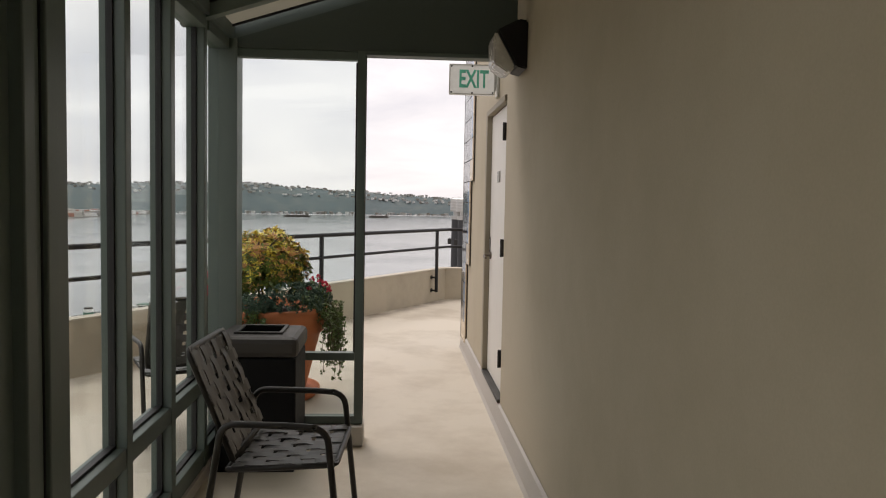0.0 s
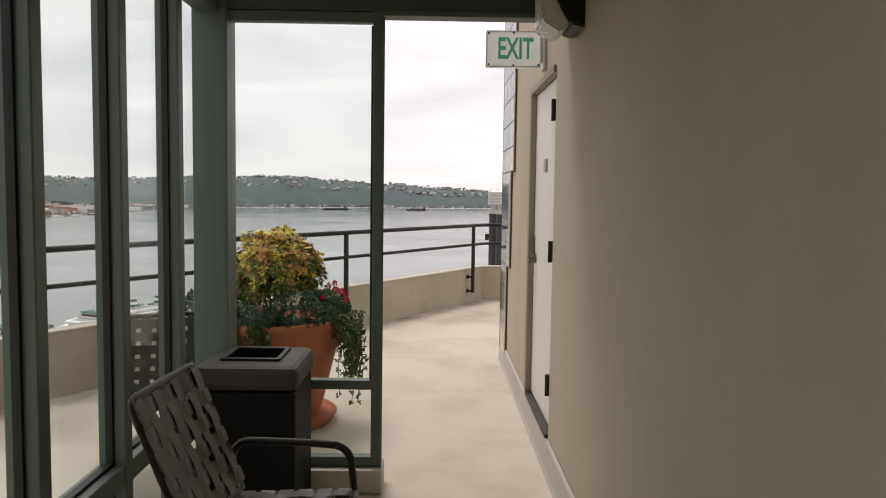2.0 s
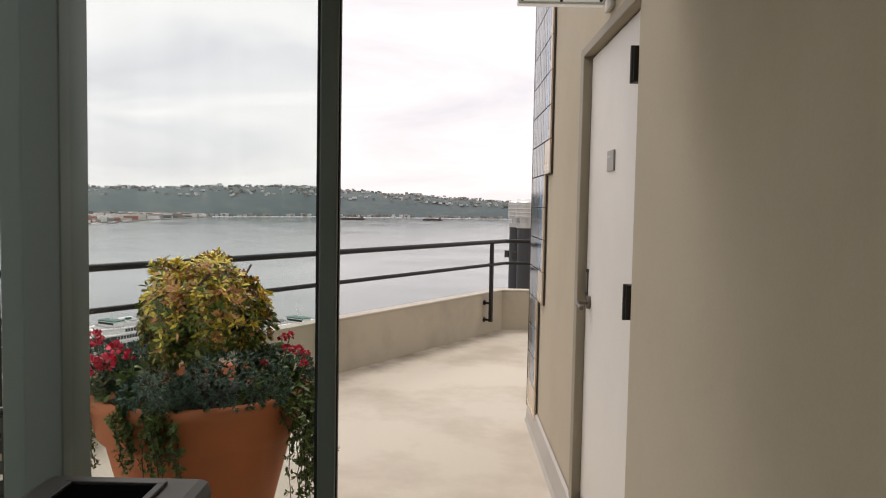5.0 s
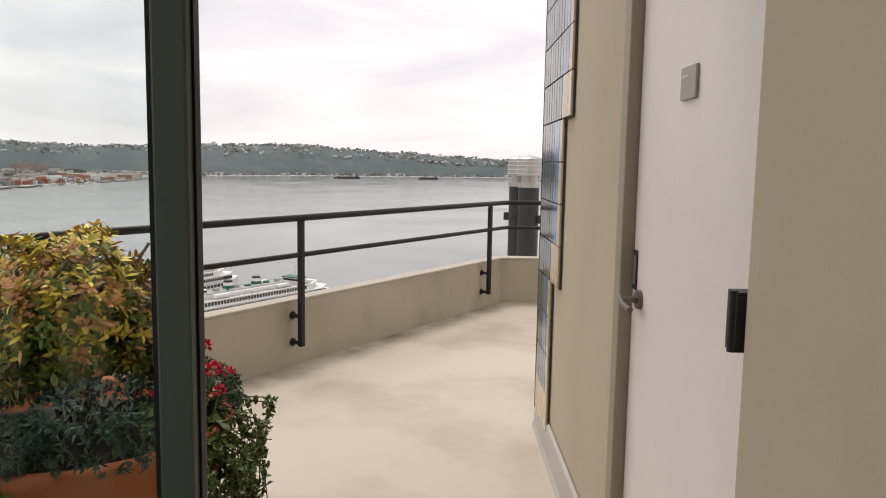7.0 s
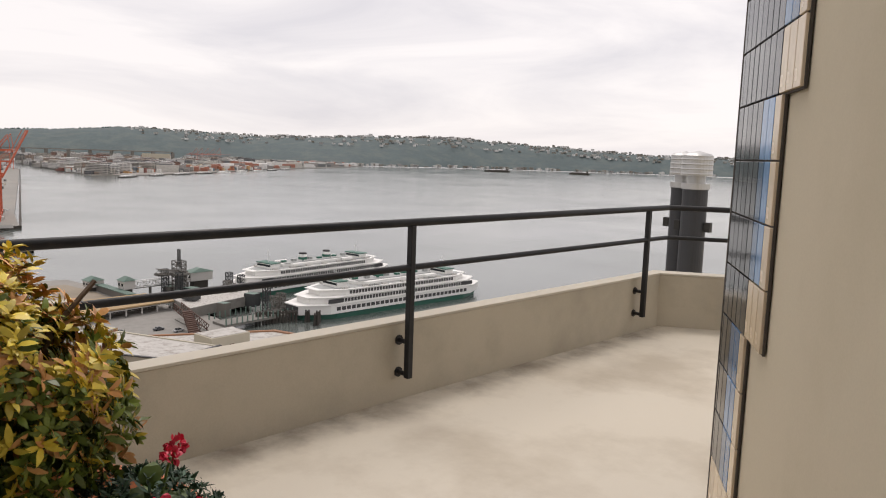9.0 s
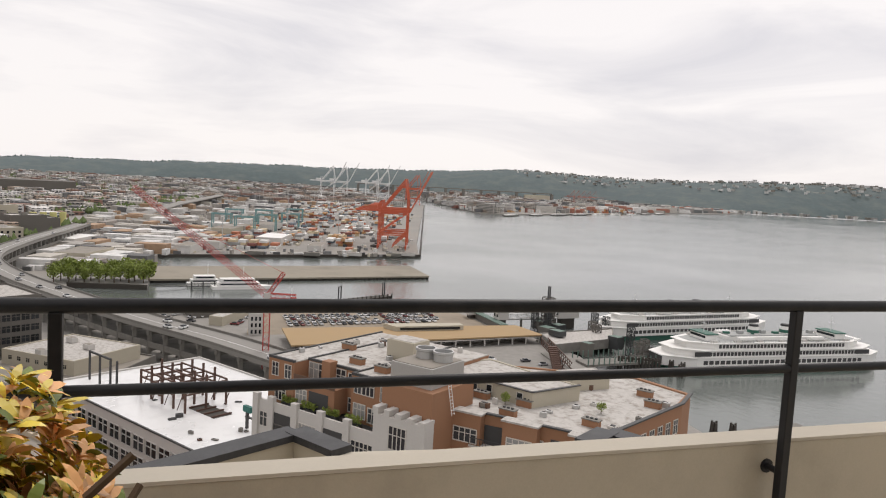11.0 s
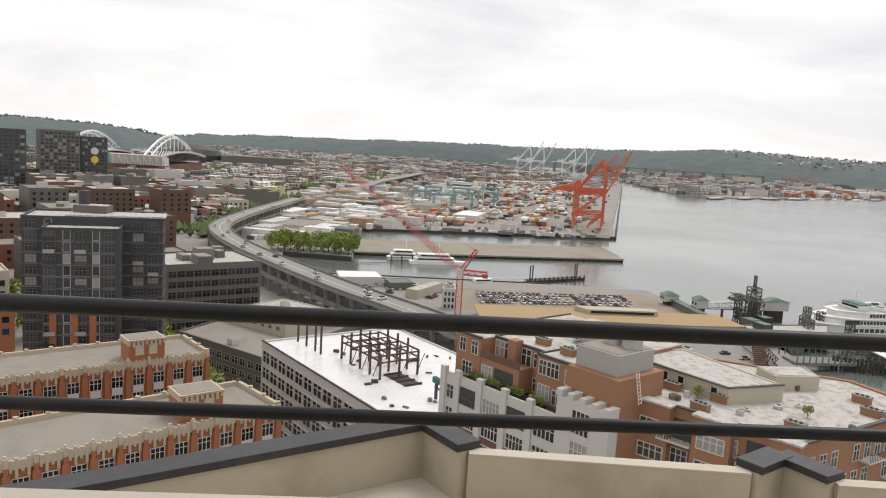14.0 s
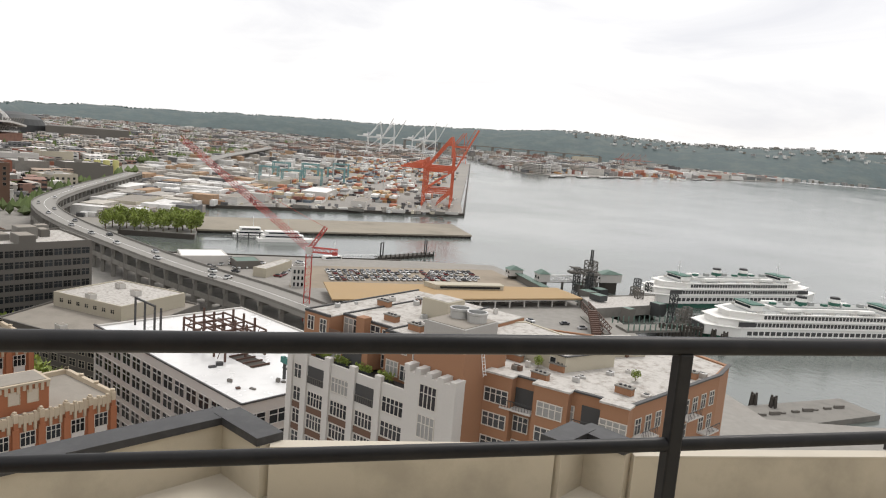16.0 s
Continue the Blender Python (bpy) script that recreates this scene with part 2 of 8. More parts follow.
def sweep(bm, pts, r, seg=10):
    """A round bar along a line of points."""
    pts = [Vector(p) for p in pts]
    rings = []
    for i, p in enumerate(pts):
        d = (pts[min(i + 1, len(pts) - 1)] - pts[max(i - 1, 0)]).normalized()
        q = d.to_track_quat("Z", "Y").to_matrix()
        rings.append([bm.verts.new(p + q @ Vector((r * math.cos(a), r * math.sin(a), 0))) for a in (2 * math.pi * k / seg for k in range(seg))])
    for a, b in zip(rings, rings[1:]):
        for k in range(seg):
            bm.faces.new((a[k], a[(k + 1) % seg], b[(k + 1) % seg], b[k]))
    bm.faces.new(rings[0][::-1])
    bm.faces.new(rings[-1])


def rounded(pts, radius, steps=5):
    """The line of points with its corners rounded off."""
    pts = [Vector(p) for p in pts]
    out = [pts[0]]
    for a, b, c in zip(pts, pts[1:], pts[2:]):
        u, w = (a - b).normalized(), (c - b).normalized()
        s, e = b + u * radius, b + w * radius
        for k in range(steps + 1):
            f = k / steps
            out.append(s * (1 - f) ** 2 + b * 2 * f * (1 - f) + e * f * f)
    return out + [pts[-1]]


def lathe(bm, profile, seg=40, m=None):
    rings = []
    for r, z in profile:
        rings.append([bm.verts.new((r * math.cos(2 * math.pi * k / seg), r * math.sin(2 * math.pi * k / seg), z)) for k in range(seg)])
    for a, b in zip(rings, rings[1:]):
        for k in range(seg):
            bm.faces.new((a[k], a[(k + 1) % seg], b[(k + 1) % seg], b[k]))
    if m is not None:
        bmesh.ops.transform(bm, matrix=m, verts=[v for ring in rings for v in ring])


def prism(bm, poly, z0, z1):
    """A plan polygon (anticlockwise) drawn up from z0 to z1."""
    lo = [bm.verts.new((x, y, z0)) for x, y in poly]
    hi = [bm.verts.new((x, y, z1)) for x, y in poly]
    n = len(poly)
    bm.faces.new(hi)
    bm.faces.new(lo[::-1])
    for i in range(n):
        bm.faces.new((lo[i], lo[(i + 1) % n], hi[(i + 1) % n], hi[i]))


def wall_line(bm, p, q, half, z0, z1):
    """A straight wall between two plan points."""
    d = Vector((q[0] - p[0], q[1] - p[1])).normalized()
    n = Vector((-d.y, d.x)) * half
    prism(bm, [(p[0] - n.x, p[1] - n.y), (q[0] - n.x, q[1] - n.y), (q[0] + n.x, q[1] + n.y), (p[0] + n.x, p[1] + n.y)], z0, z1)


def mesh_of(name, bm, mats, smooth=False):
    me = bpy.data.meshes.new(name)
    bmesh.ops.recalc_face_normals(bm, faces=bm.faces)
    bm.to_mesh(me)
    bm.free()
    for m in mats if isinstance(mats, (list, tuple)) else [mats]:
        me.materials.append(m)
    if smooth:
        for f in me.polygons:
            f.use_smooth = True
    return me


def part(name, bm, material, parent, label="", smooth=False, at=None):
    """One mesh object under a thing or a part."""
    ob = new(name, bm if isinstance(bm, bpy.types.Mesh) else mesh_of(name, bm, material, smooth))
    ob.parent = parent
    if at is not None:
        ob.matrix_local = at
    return tagged(ob, label)


def thing(name, label, category, group="", at=None, kind=""):
    ob = new(name)
    ob.empty_display_size = 0.1
    if at is not None:
        ob.matrix_world = at
    return tagged(ob, label, category, group, kind)


def solo(name, bm, material, label, category, at=None, kind="", group="", smooth=False):
    """A thing that is one mesh."""
    ob = new(name, mesh_of(name, bm, material, smooth))
    if at is not None:
        ob.matrix_world = at
    return tagged(ob, label, category, group, kind)


# The corridor runs 32.4 degrees off the balcony's parapet: its own x goes across it, its y along it.
C = pose(0, 0, 0, 0, 0, 32.4)
WALL, GLAZE, END = 1.04, -0.64, 4.64

# ---------- setting: balcony and corridor ----------
bm = bmesh.new()
prism(bm, [(-5.20, -8), (6, -8), (6, 16), (-1, 16), (-5.20, 10.3)], -0.25, 0.0)
solo("floor", bm, DECK, "cream coated concrete deck with brown water stains", "floor", kind="structure")

D0, D1, DZ0, DZ1 = 4.87, 5.77, 0.19, 2.10
bm = bmesh.new()
box(bm, WALL, WALL + 0.3, -3.5, D0, 0, 4.2)
box(bm, WALL, WALL + 0.3, D0, D1 + 0.08, DZ1 + 0.04, 4.2)
box(bm, WALL, WALL + 0.3, D1 + 0.08, 7.63, 0, 4.2)
box(bm, WALL, WALL + 0.3, D0, D1 + 0.08, 0, DZ0 - 0.03)
box(bm, WALL + 0.3, 5.0, 7.33, 7.63, 0, 4.2)
solo("wall_east", bm, STUCCO, "beige stucco wall, faintly stained", "wall", at=C, kind="structure")
bm = bmesh.new()
box(bm, GLAZE - 0.1, WALL + 0.3, -3.8, -3.5, 0, 4.2)
solo("wall_south", bm, STUCCO, "beige stucco wall closing the corridor", "wall", at=C, kind="structure")
bm = bmesh.new()
box(bm, WALL + 0.3, 5.0, -3.5, 7.33, 4.0, 4.2)
box(bm, WALL + 0.7, WALL + 0.8, 4.4, 6.2, 0, 2.6)
solo("wall_room", bm, STUCCO, "plain beige room behind the door", "wall", at=C, kind="structure")
bm = bmesh.new()
for v0, v1 in ((-3.5, 7.63),):
    q = [(WALL - 0.035, 0.0), (WALL - 0.025, 0.03), (WALL - 0.016, 0.15), (WALL - 0.004, 0.165), (WALL - 0.004, 0.0)]
    a = [bm.verts.new((x, v0, z)) for x, z in q]
    b = [bm.verts.new((x, v1, z)) for x, z in q]
    for k in range(5):
        bm.faces.new((a[k], a[(k + 1) % 5], b[(k + 1) % 5], b[k]))
    bm.faces.new(a[::-1])
    bm.faces.new(b)
solo("baseboard", bm, KERB, "grey painted coved kerb along the wall", "kerb", at=C, kind="structure")

# parapet
E0 = Vector((-5.17, 10.2))
EW = Vector((math.cos(radians(32.4)), math.sin(radians(32.4))))
E1 = E0 + EW * 4.2
EN = Vector((-EW.y, EW.x)) * 0.12
bm = bmesh.new()
prism(bm, [(-5.285, -8), (-5.17, -8), (E0.x, E0.y), (E1.x, E1.y), (E1.x + EN.x, E1.y + EN.y), (-5.285, 10.3)], -2.6, 0.455)
solo("parapet_wall", bm, PARAPET, "low beige stucco parapet with dark streaks at its foot", "parapet", kind="structure")
bm = bmesh.new()
prism(bm, [(-5.29, -8), (-5.165, -8), (E0.x + 0.005, E0.y - 0.004), (E1.x, E1.y - 0.006), (E1.x + EN.x, E1.y + EN.y + 0.006), (-5.29, 10.31)], 0.458, 0.472)
solo("parapet_coping", bm, COPING, "pale painted coping of the parapet", "coping", kind="structure")

# ---------- corridor: glazed screen, roof, end screen ----------
MULL = [-3.45, -2.78, -2.2, -1.63, -1.06, -0.49, 0.08, 0.65, 1.22, 1.79, 2.34, 2.90, 3.45, 4.015]
ROOF0, SLOPE = 2.40, 0.32
screen = thing("glazed_screen", "green-grey metal framed glass screen along the corridor", "glass screen", at=C, kind="structure")
for i, v in enumerate(MULL):
    wide = 0.05 if v == 2.34 else 0.03
    bm = bmesh.new()
    box(bm, GLAZE - 0.07, GLAZE + 0.022, v - wide, v + wide, 0.06, 2.36, 0.004)
    mull = part("mullion", bm, GREEN, screen)
    bm = bmesh.new()
    for s in (-1, 1):
        box(bm, GLAZE - 0.042, GLAZE - 0.018, v + s * wide, v + s * (wide + 0.012), 0.16, 2.30)
    part("gasket", bm, GASKET, mull, "black rubber glazing gasket")
bm = bmesh.new()
box(bm, GLAZE - 0.09, GLAZE + 0.073, END - 0.13, END + 0.03, 0.0, 2.36, 0.004)
part("corner_post", bm, GREEN, screen)
bm = bmesh.new()
box(bm, GLAZE - 0.1, GLAZE + 0.03, -3.5, END - 0.09, 0.0, 0.06)
part("kerb", bm, KERB, screen, "low concrete kerb")
edges = MULL + [END - 0.10]
for a, b in zip(edges, edges[1:]):
    wa = 0.05 if a == 2.34 else 0.03
    wb = 0.05 if b == 2.34 else 0.03
    for name, z0, z1, d in (("sill", 0.062, 0.15, 0.018), ("transom", 0.455, 0.53, 0.018), ("head", 2.30, 2.36, 0.03)):
        bm = bmesh.new()
        box(bm, GLAZE - 0.075, GLAZE + d, a + wa, b - wb, z0, z1, 0.004)
        bar = part(name, bm, GREEN, screen)
    for z0, z1 in ((0.15, 0.455), (0.53, 2.30)):
        bm = bmesh.new()
        box(bm, GLAZE - 0.034, GLAZE - 0.026, a + wa, b - wb, z0, z1)
        p = part("pane", bm, PANE, screen)
        p.visible_shadow = False
        bm = bmesh.new()
        box(bm, GLAZE - 0.045, GLAZE - 0.018, a + wa + 0.012, b - wb - 0.012, z0, z0 + 0.012)
        part("gasket", bm, GASKET, p)

bm = bmesh.new()
box(bm, GLAZE - 0.02, GLAZE + 0.012, 1.84, 2.075, 0.062, 2.34, 0.004)
part("solid_panel", bm, GREEN, screen, "solid green-grey metal panel")
for v, w, d in ((2.112, 0.030, 0.045), (2.177, 0.022, 0.030), (2.243, 0.034, 0.045)):
    bm = bmesh.new()
    box(bm, GLAZE - 0.02, GLAZE + d, v - w, v + w, 0.062, 2.34, 0.005)
    part("stile", bm, GREEN, screen)
bm = bmesh.new()
for v in (2.148, 2.204):
    box(bm, GLAZE - 0.01, GLAZE + 0.031, v - 0.004, v + 0.004, 0.08, 2.32)
part("gasket", bm, GASKET, screen, "black rubber glazing gasket")
roof = thing("lean_to_roof", "green-grey metal rafters with milky glass panes", "glass roof", at=C, kind="structure")
for v in MULL + [END - 0.045]:
    bm = bmesh.new()
    vs = box(bm, GLAZE - 0.1, WALL, v - 0.035, v + 0.035, -0.06, 0.06, 0.004)
    for vert in bm.verts:
        vert.co.z += ROOF0 + 0.0 + (vert.co.x - GLAZE) * SLOPE
    part("rafter", bm, GREEN, roof)
for a, b in zip(edges, edges[1:]):
    bm = bmesh.new()
    box(bm, GLAZE - 0.06, WALL - 0.01, a + 0.036, b - 0.036, 0.02, 0.03)
    for vert in bm.verts:
        vert.co.z += ROOF0 + (vert.co.x - GLAZE) * SLOPE
    part("roof_pane", bm, MILK, roof, "milky weathered glass pane")
    bm = bmesh.new()
    for s, v in ((1, a + 0.036), (-1, b - 0.036)):
        box(bm, GLAZE - 0.04, WALL - 0.01, v, v + s * 0.010, 0.006, 0.019)
    for vert in bm.verts:
        vert.co.z += ROOF0 + (vert.co.x - GLAZE) * SLOPE
    part("gasket", bm, GASKET, roof)
bm = bmesh.new()
box(bm, GLAZE - 0.1, GLAZE + 0.05, -3.5, END + 0.04, 2.362, 2.44, 0.005)
part("eave_beam", bm, GREEN, roof)

P0, P1, EC = 0.117, 0.165, 4.562
ends = thing("end_screen", "green-grey metal framed glass end screen on a low kerb", "glass screen", at=C, kind="structure")
bm = bmesh.new()
box(bm, P0, P1, EC - 0.028, EC + 0.028, 0.125, 2.36, 0.004)
part("post", bm, GREEN, ends)
bm = bmesh.new()
box(bm, P1 - 0.05, P1 + 0.004, EC - 0.010, EC + 0.010, 0.17, 2.3)
box(bm, P0 - 0.010, P0, EC - 0.015, EC + 0.015, 0.55, 2.25)
part("gasket", bm, GASKET, ends)
bm = bmesh.new()
box(bm, GLAZE + 0.06, P1 + 0.01, EC - 0.075, EC + 0.12, 0.0, 0.12, 0.01)
part("kerb", bm, KERB, ends, "low concrete kerb")
for name, z0, z1 in (("sill", 0.122, 0.172), ("transom", 0.505, 0.552), ("head", 2.262, 2.312)):
    bm = bmesh.new()
    box(bm, GLAZE + 0.06, P0 if name != "sill" else P1 + 0.004, EC - 0.027, EC + 0.027, z0, z1, 0.004)
    part(name, bm, GREEN, ends)
for z0, z1 in ((0.172, 0.505), (0.552, 2.262)):
    bm = bmesh.new()
    box(bm, GLAZE + 0.06, P0, EC - 0.004, EC + 0.004, z0, z1)
    p = part("pane", bm, PANE, ends)
    p.visible_shadow = False
bm = bmesh.new()
a = [(GLAZE + 0.05, 2.314), (WALL, 2.314), (WALL, ROOF0 - 0.055 + (WALL - GLAZE) * SLOPE), (GLAZE + 0.05, ROOF0 - 0.055 + 0.05 * SLOPE)]
f = [bm.verts.new((x, EC - 0.03, z)) for x, z in a]
g = [bm.verts.new((x, EC + 0.03, z)) for x, z in a]
bm.faces.new(f)
bm.faces.new(g[::-1])
for k in range(4):
    bm.faces.new((f[k], g[k], g[(k + 1) % 4], f[(k + 1) % 4]))
part("gable_panel", bm, SOFFIT, ends, "dark green metal gable panel")
bm = bmesh.new()
box(bm, P1, WALL, EC - 0.05, EC + 0.05, 2.29, 2.312, 0.003)
part("header", bm, GREEN, ends)

# ---------- door ----------
door = thing("door_1", "closed white painted metal door in a brown frame", "door", at=C, kind="structure")
LEAF = WALL + 0.022
bm = bmesh.new()
box(bm, LEAF, LEAF + 0.045, D0 + 0.012, D1 - 0.004, DZ0, DZ1 - 0.006, 0.003)
leaf = part("leaf", bm, DOORPAINT, door)
bm = bmesh.new()
box(bm, WALL - 0.016, WALL + 0.09, D1, D1 + 0.075, 0.166, DZ1 + 0.04, 0.004)
box(bm, WALL - 0.016, WALL + 0.09, D0 - 0.0, D1, DZ1, DZ1 + 0.04, 0.004)
part("frame", bm, FRAMEPAINT, door, "brown painted door frame")
bm = bmesh.new()
box(bm, WALL - 0.02, WALL + 0.09, D0, D1, DZ0 - 0.028, DZ0 - 0.004, 0.004)
part("threshold", bm, DARKMETAL, door, "dark metal threshold")
for z in (1.91, 1.165, 0.445):
    bm = bmesh.new()
    box(bm, WALL - 0.012, LEAF - 0.0005, D0 + 0.014, D0 + 0.06, z - 0.055, z + 0.055)
    tube(bm, (WALL - 0.012, D0 + 0.03, z - 0.057), (WALL - 0.012, D0 + 0.03, z + 0.057), 0.008)
    part("hinge", bm, DARKMETAL, leaf, "black door hinge")
hz, hv = 1.065, D1 - 0.10
bm = bmesh.new()
tube(bm, (LEAF - 0.012, hv, hz), (LEAF, hv, hz), 0.028, seg=24)
tube(bm, (LEAF - 0.048, hv, hz), (LEAF - 0.008, hv, hz), 0.010)
sweep(bm, rounded([(LEAF - 0.045, hv + 0.045, hz), (LEAF - 0.054, hv, hz - 0.010), (LEAF - 0.05, hv - 0.085, hz - 0.014)], 0.025), 0.0085)
part("lever_handle", bm, surface("worn_bronze", (0.16, 0.135, 0.11), 0.4, 0.8, var=0.3, scale=20), leaf, "worn metal lever handle", smooth=False)
bm = bmesh.new()
box(bm, LEAF - 0.004, LEAF - 0.0005, D1 - 0.055, D1 - 0.012, 1.085, 1.20)
part("lock_plate", bm, DARKMETAL, leaf, "black latch guard plate")
bm = bmesh.new()
box(bm, LEAF - 0.006, LEAF - 0.0045, D1 - 0.047, D1 - 0.022, 1.10, 1.185)
part("lock_inset", bm, STEEL, leaf)
bm = bmesh.new()
box(bm, LEAF - 0.008, LEAF - 0.0005, 5.263, 5.372, 1.598, 1.674, 0.002)
plaque = part("plaque", bm, surface("grey_plaque", (0.36, 0.345, 0.31), 0.5, var=0.08), leaf, "small grey room plaque")
bm = bmesh.new()
box(bm, LEAF - 0.0095, LEAF - 0.0085, 5.31, 5.36, 1.648, 1.655)
part("plaque_text", bm, surface("pale_print", (0.55, 0.53, 0.5), 0.6), plaque)

# ---------- stepped tile panel ----------
TILES = [surface("blue_tile", (0.10, 0.19, 0.33), 0.10, var=0.35, scale=14, fine=60, bump=0.03, rand=0.45),
         surface("black_tile", (0.035, 0.036, 0.038), 0.10, var=0.3, scale=14, fine=60, bump=0.03, rand=0.45),
         surface("cream_tile", (0.58, 0.47, 0.33), 0.25, var=0.12, scale=14, fine=60, bump=0.03, rand=0.12)]
GROUT = surface("dark_grout", (0.06, 0.05, 0.04), 0.9, var=0.2)
TW, TH = 0.082, 0.193
panel = thing("tile_panel", "stepped panel of glossy blue and black tiles edged in cream", "tiled wall", at=C, kind="structure")


def first_column(z):
    return 6.765 if z > 1.62 else (6.96 if z > 0.87 else 7.19)


bm = bmesh.new()
for z0, z1 in ((0.1, 0.875), (0.875, 1.645), (1.645, 4.1)):
    box(bm, WALL - 0.012, WALL - 0.004, first_column((z0 + z1) / 2) - 0.005, 7.63, z0, z1)
box(bm, WALL - 0.022, WALL + 0.29, 7.634, 7.65, 0.1, 4.1)
part("grout_bed", bm, GROUT, panel, "dark brown grout and edging")
tile_mesh = {}
random.seed(5)
for r in range(21):
    z0 = 0.105 + r * TH
    left = first_column(z0 + TH / 2)
    col, v = 0, left
    while v < 7.62:
        w = min(TW, 7.63 - v)
        under = first_column(z0 - TH / 2) if r else 9
        over_step = r and under > left + 0.01 and v < under - 0.02
        kind = 2 if col == 0 or r == 0 or (over_step and z0 - TH < 99 and first_column(z0 - TH / 2) > v + 0.02) else (0 if col in (1, 2) else 1)
        key = (round(w, 3), kind)
        if key not in tile_mesh:
            bm = bmesh.new()
            box(bm, -0.007, 0.007, 0.003, w - 0.003, 0.003, TH - 0.003, 0.002)
            tile_mesh[key] = mesh_of("tile", bm, TILES[kind])
        part("tile", tile_mesh[key], None, panel, at=pose(WALL - 0.014, v, z0, 0, 0, random.uniform(-0.5, 0.5)))
        v += w
        col += 1

# ---------- exit sign and wall lamp ----------
SIGNWHITE = surface("sign_white", (0.62, 0.61, 0.56), 0.5, var=0.08, scale=8, stain=0.25, stain_scale=10)
# Sign white with a weak glow added to brighten the board.
SIGNGLOW = surface("glowing_sign_white", (0.62, 0.61, 0.56), 0.5, var=0.08, scale=8, stain=0.25, stain_scale=10)
SIGNGLOW.node_tree.nodes["Principled BSDF"].inputs["Emission Color"].default_value = (0.95, 0.95, 0.88, 1)
SIGNGLOW.node_tree.nodes["Principled BSDF"].inputs["Emission Strength"].default_value = 0.2
SIGNGREEN = surface("sign_green", (0.14, 0.60, 0.43), 0.5, var=0.1, scale=20)


def lettering(name, text, size, squeeze, material, parent, m, bold=0.0):
    cu = bpy.data.curves.new(name, "FONT")
    cu.body, cu.size, cu.align_x, cu.align_y, cu.extrude, cu.offset = text, size, "CENTER", "CENTER", 0.0015, bold
    tmp = new("tmp", cu)
    bpy.context.view_layer.update()
    me = bpy.data.meshes.new_from_object(tmp.evaluated_get(bpy.context.evaluated_depsgraph_get()))
    bpy.data.objects.remove(tmp)
    me.name = name
    me.materials.clear()
    me.materials.append(material)
    for v in me.vertices:
        v.co.x *= squeeze
    return part(name, me, None, parent, at=m)


sign = thing("exit_sign", "white metal exit sign with green letters on the wall", "sign", at=C)
SG = 5.27
bm = bmesh.new()
box(bm, 0.697, 1.010, SG, SG + 0.045, 2.188, 2.392, 0.006)
board = part("board", bm, SIGNGLOW, sign)
lettering("lettering", "EXIT", 0.165, 0.60, SIGNGREEN, sign, pose(0.863, SG - 0.0015, 2.288, 90), 0.004)
bm = bmesh.new()
for x0, x1, z0, z1 in ((0.699, 1.008, 2.188, 2.196), (0.699, 1.008, 2.384, 2.392), (0.697, 0.704, 2.196, 2.384), (1.003, 1.010, 2.196, 2.384)):
    box(bm, x0, x1, SG - 0.004, SG - 0.0005, z0, z1)
part("edge_trim", bm, SIGNWHITE, sign, "worn metal edge trim")
for x, z in ((0.712, 2.203), (0.995, 2.203), (0.712, 2.377), (0.995, 2.377), (0.853, 2.380), (0.853, 2.200)):
    bm = bmesh.new()
    tube(bm, (x, SG - 0.005, z), (x, SG + 0.001, z), 0.006, seg=8)
    part("screw", bm, GASKET, sign)
bm = bmesh.new()
box(bm, 1.010, 1.022, SG + 0.012, SG + 0.032, 2.22, 2.36)
box(bm, 1.022, WALL - 0.002, SG - 0.03, SG + 0.07, 2.175, 2.40, 0.004)
part("bracket", bm, SIGNWHITE, sign, "white wall bracket")

lamp = thing("wall_lamp", "black wedge wall lamp with a clear ribbed lens", "lamp", at=C)
v0, v1 = 4.14, 4.40


def profile_block(bm, prof, v0, v1):
    a = [bm.verts.new((x, v0, z)) for x, z in prof]
    b = [bm.verts.new((x, v1, z)) for x, z in prof]
    n = len(prof)
    bm.faces.new(a)
    bm.faces.new(b[::-1])
    for k in range(n):
        bm.faces.new((a[k], b[k], b[(k + 1) % n], a[(k + 1) % n]))


bm = bmesh.new()
profile_block(bm, [(WALL - 0.002, 2.17), (WALL - 0.002, 2.43), (WALL - 0.05, 2.435), (WALL - 0.165, 2.375), (WALL - 0.06, 2.185)], v0, v1)
bmesh.ops.bevel(bm, geom=list(bm.edges), offset=0.008, segments=2, affect="EDGES")
part("housing", bm, BLACKPAINT, lamp, "black metal housing")
bm = bmesh.new()
profile_block(bm, [(WALL - 0.062, 2.183), (WALL - 0.168, 2.372), (WALL - 0.185, 2.345), (WALL - 0.18, 2.20), (WALL - 0.10, 2.15)], v0 + 0.01, v1 - 0.01)
bmesh.ops.bevel(bm, geom=list(bm.edges), offset=0.01, segments=2, affect="EDGES")
part("lens", bm, surface("ribbed_lens", (0.62, 0.60, 0.55), 0.25, var=0.15, scale=30, fine=120, bump=0.4), lamp, "frosted ribbed glass lens")

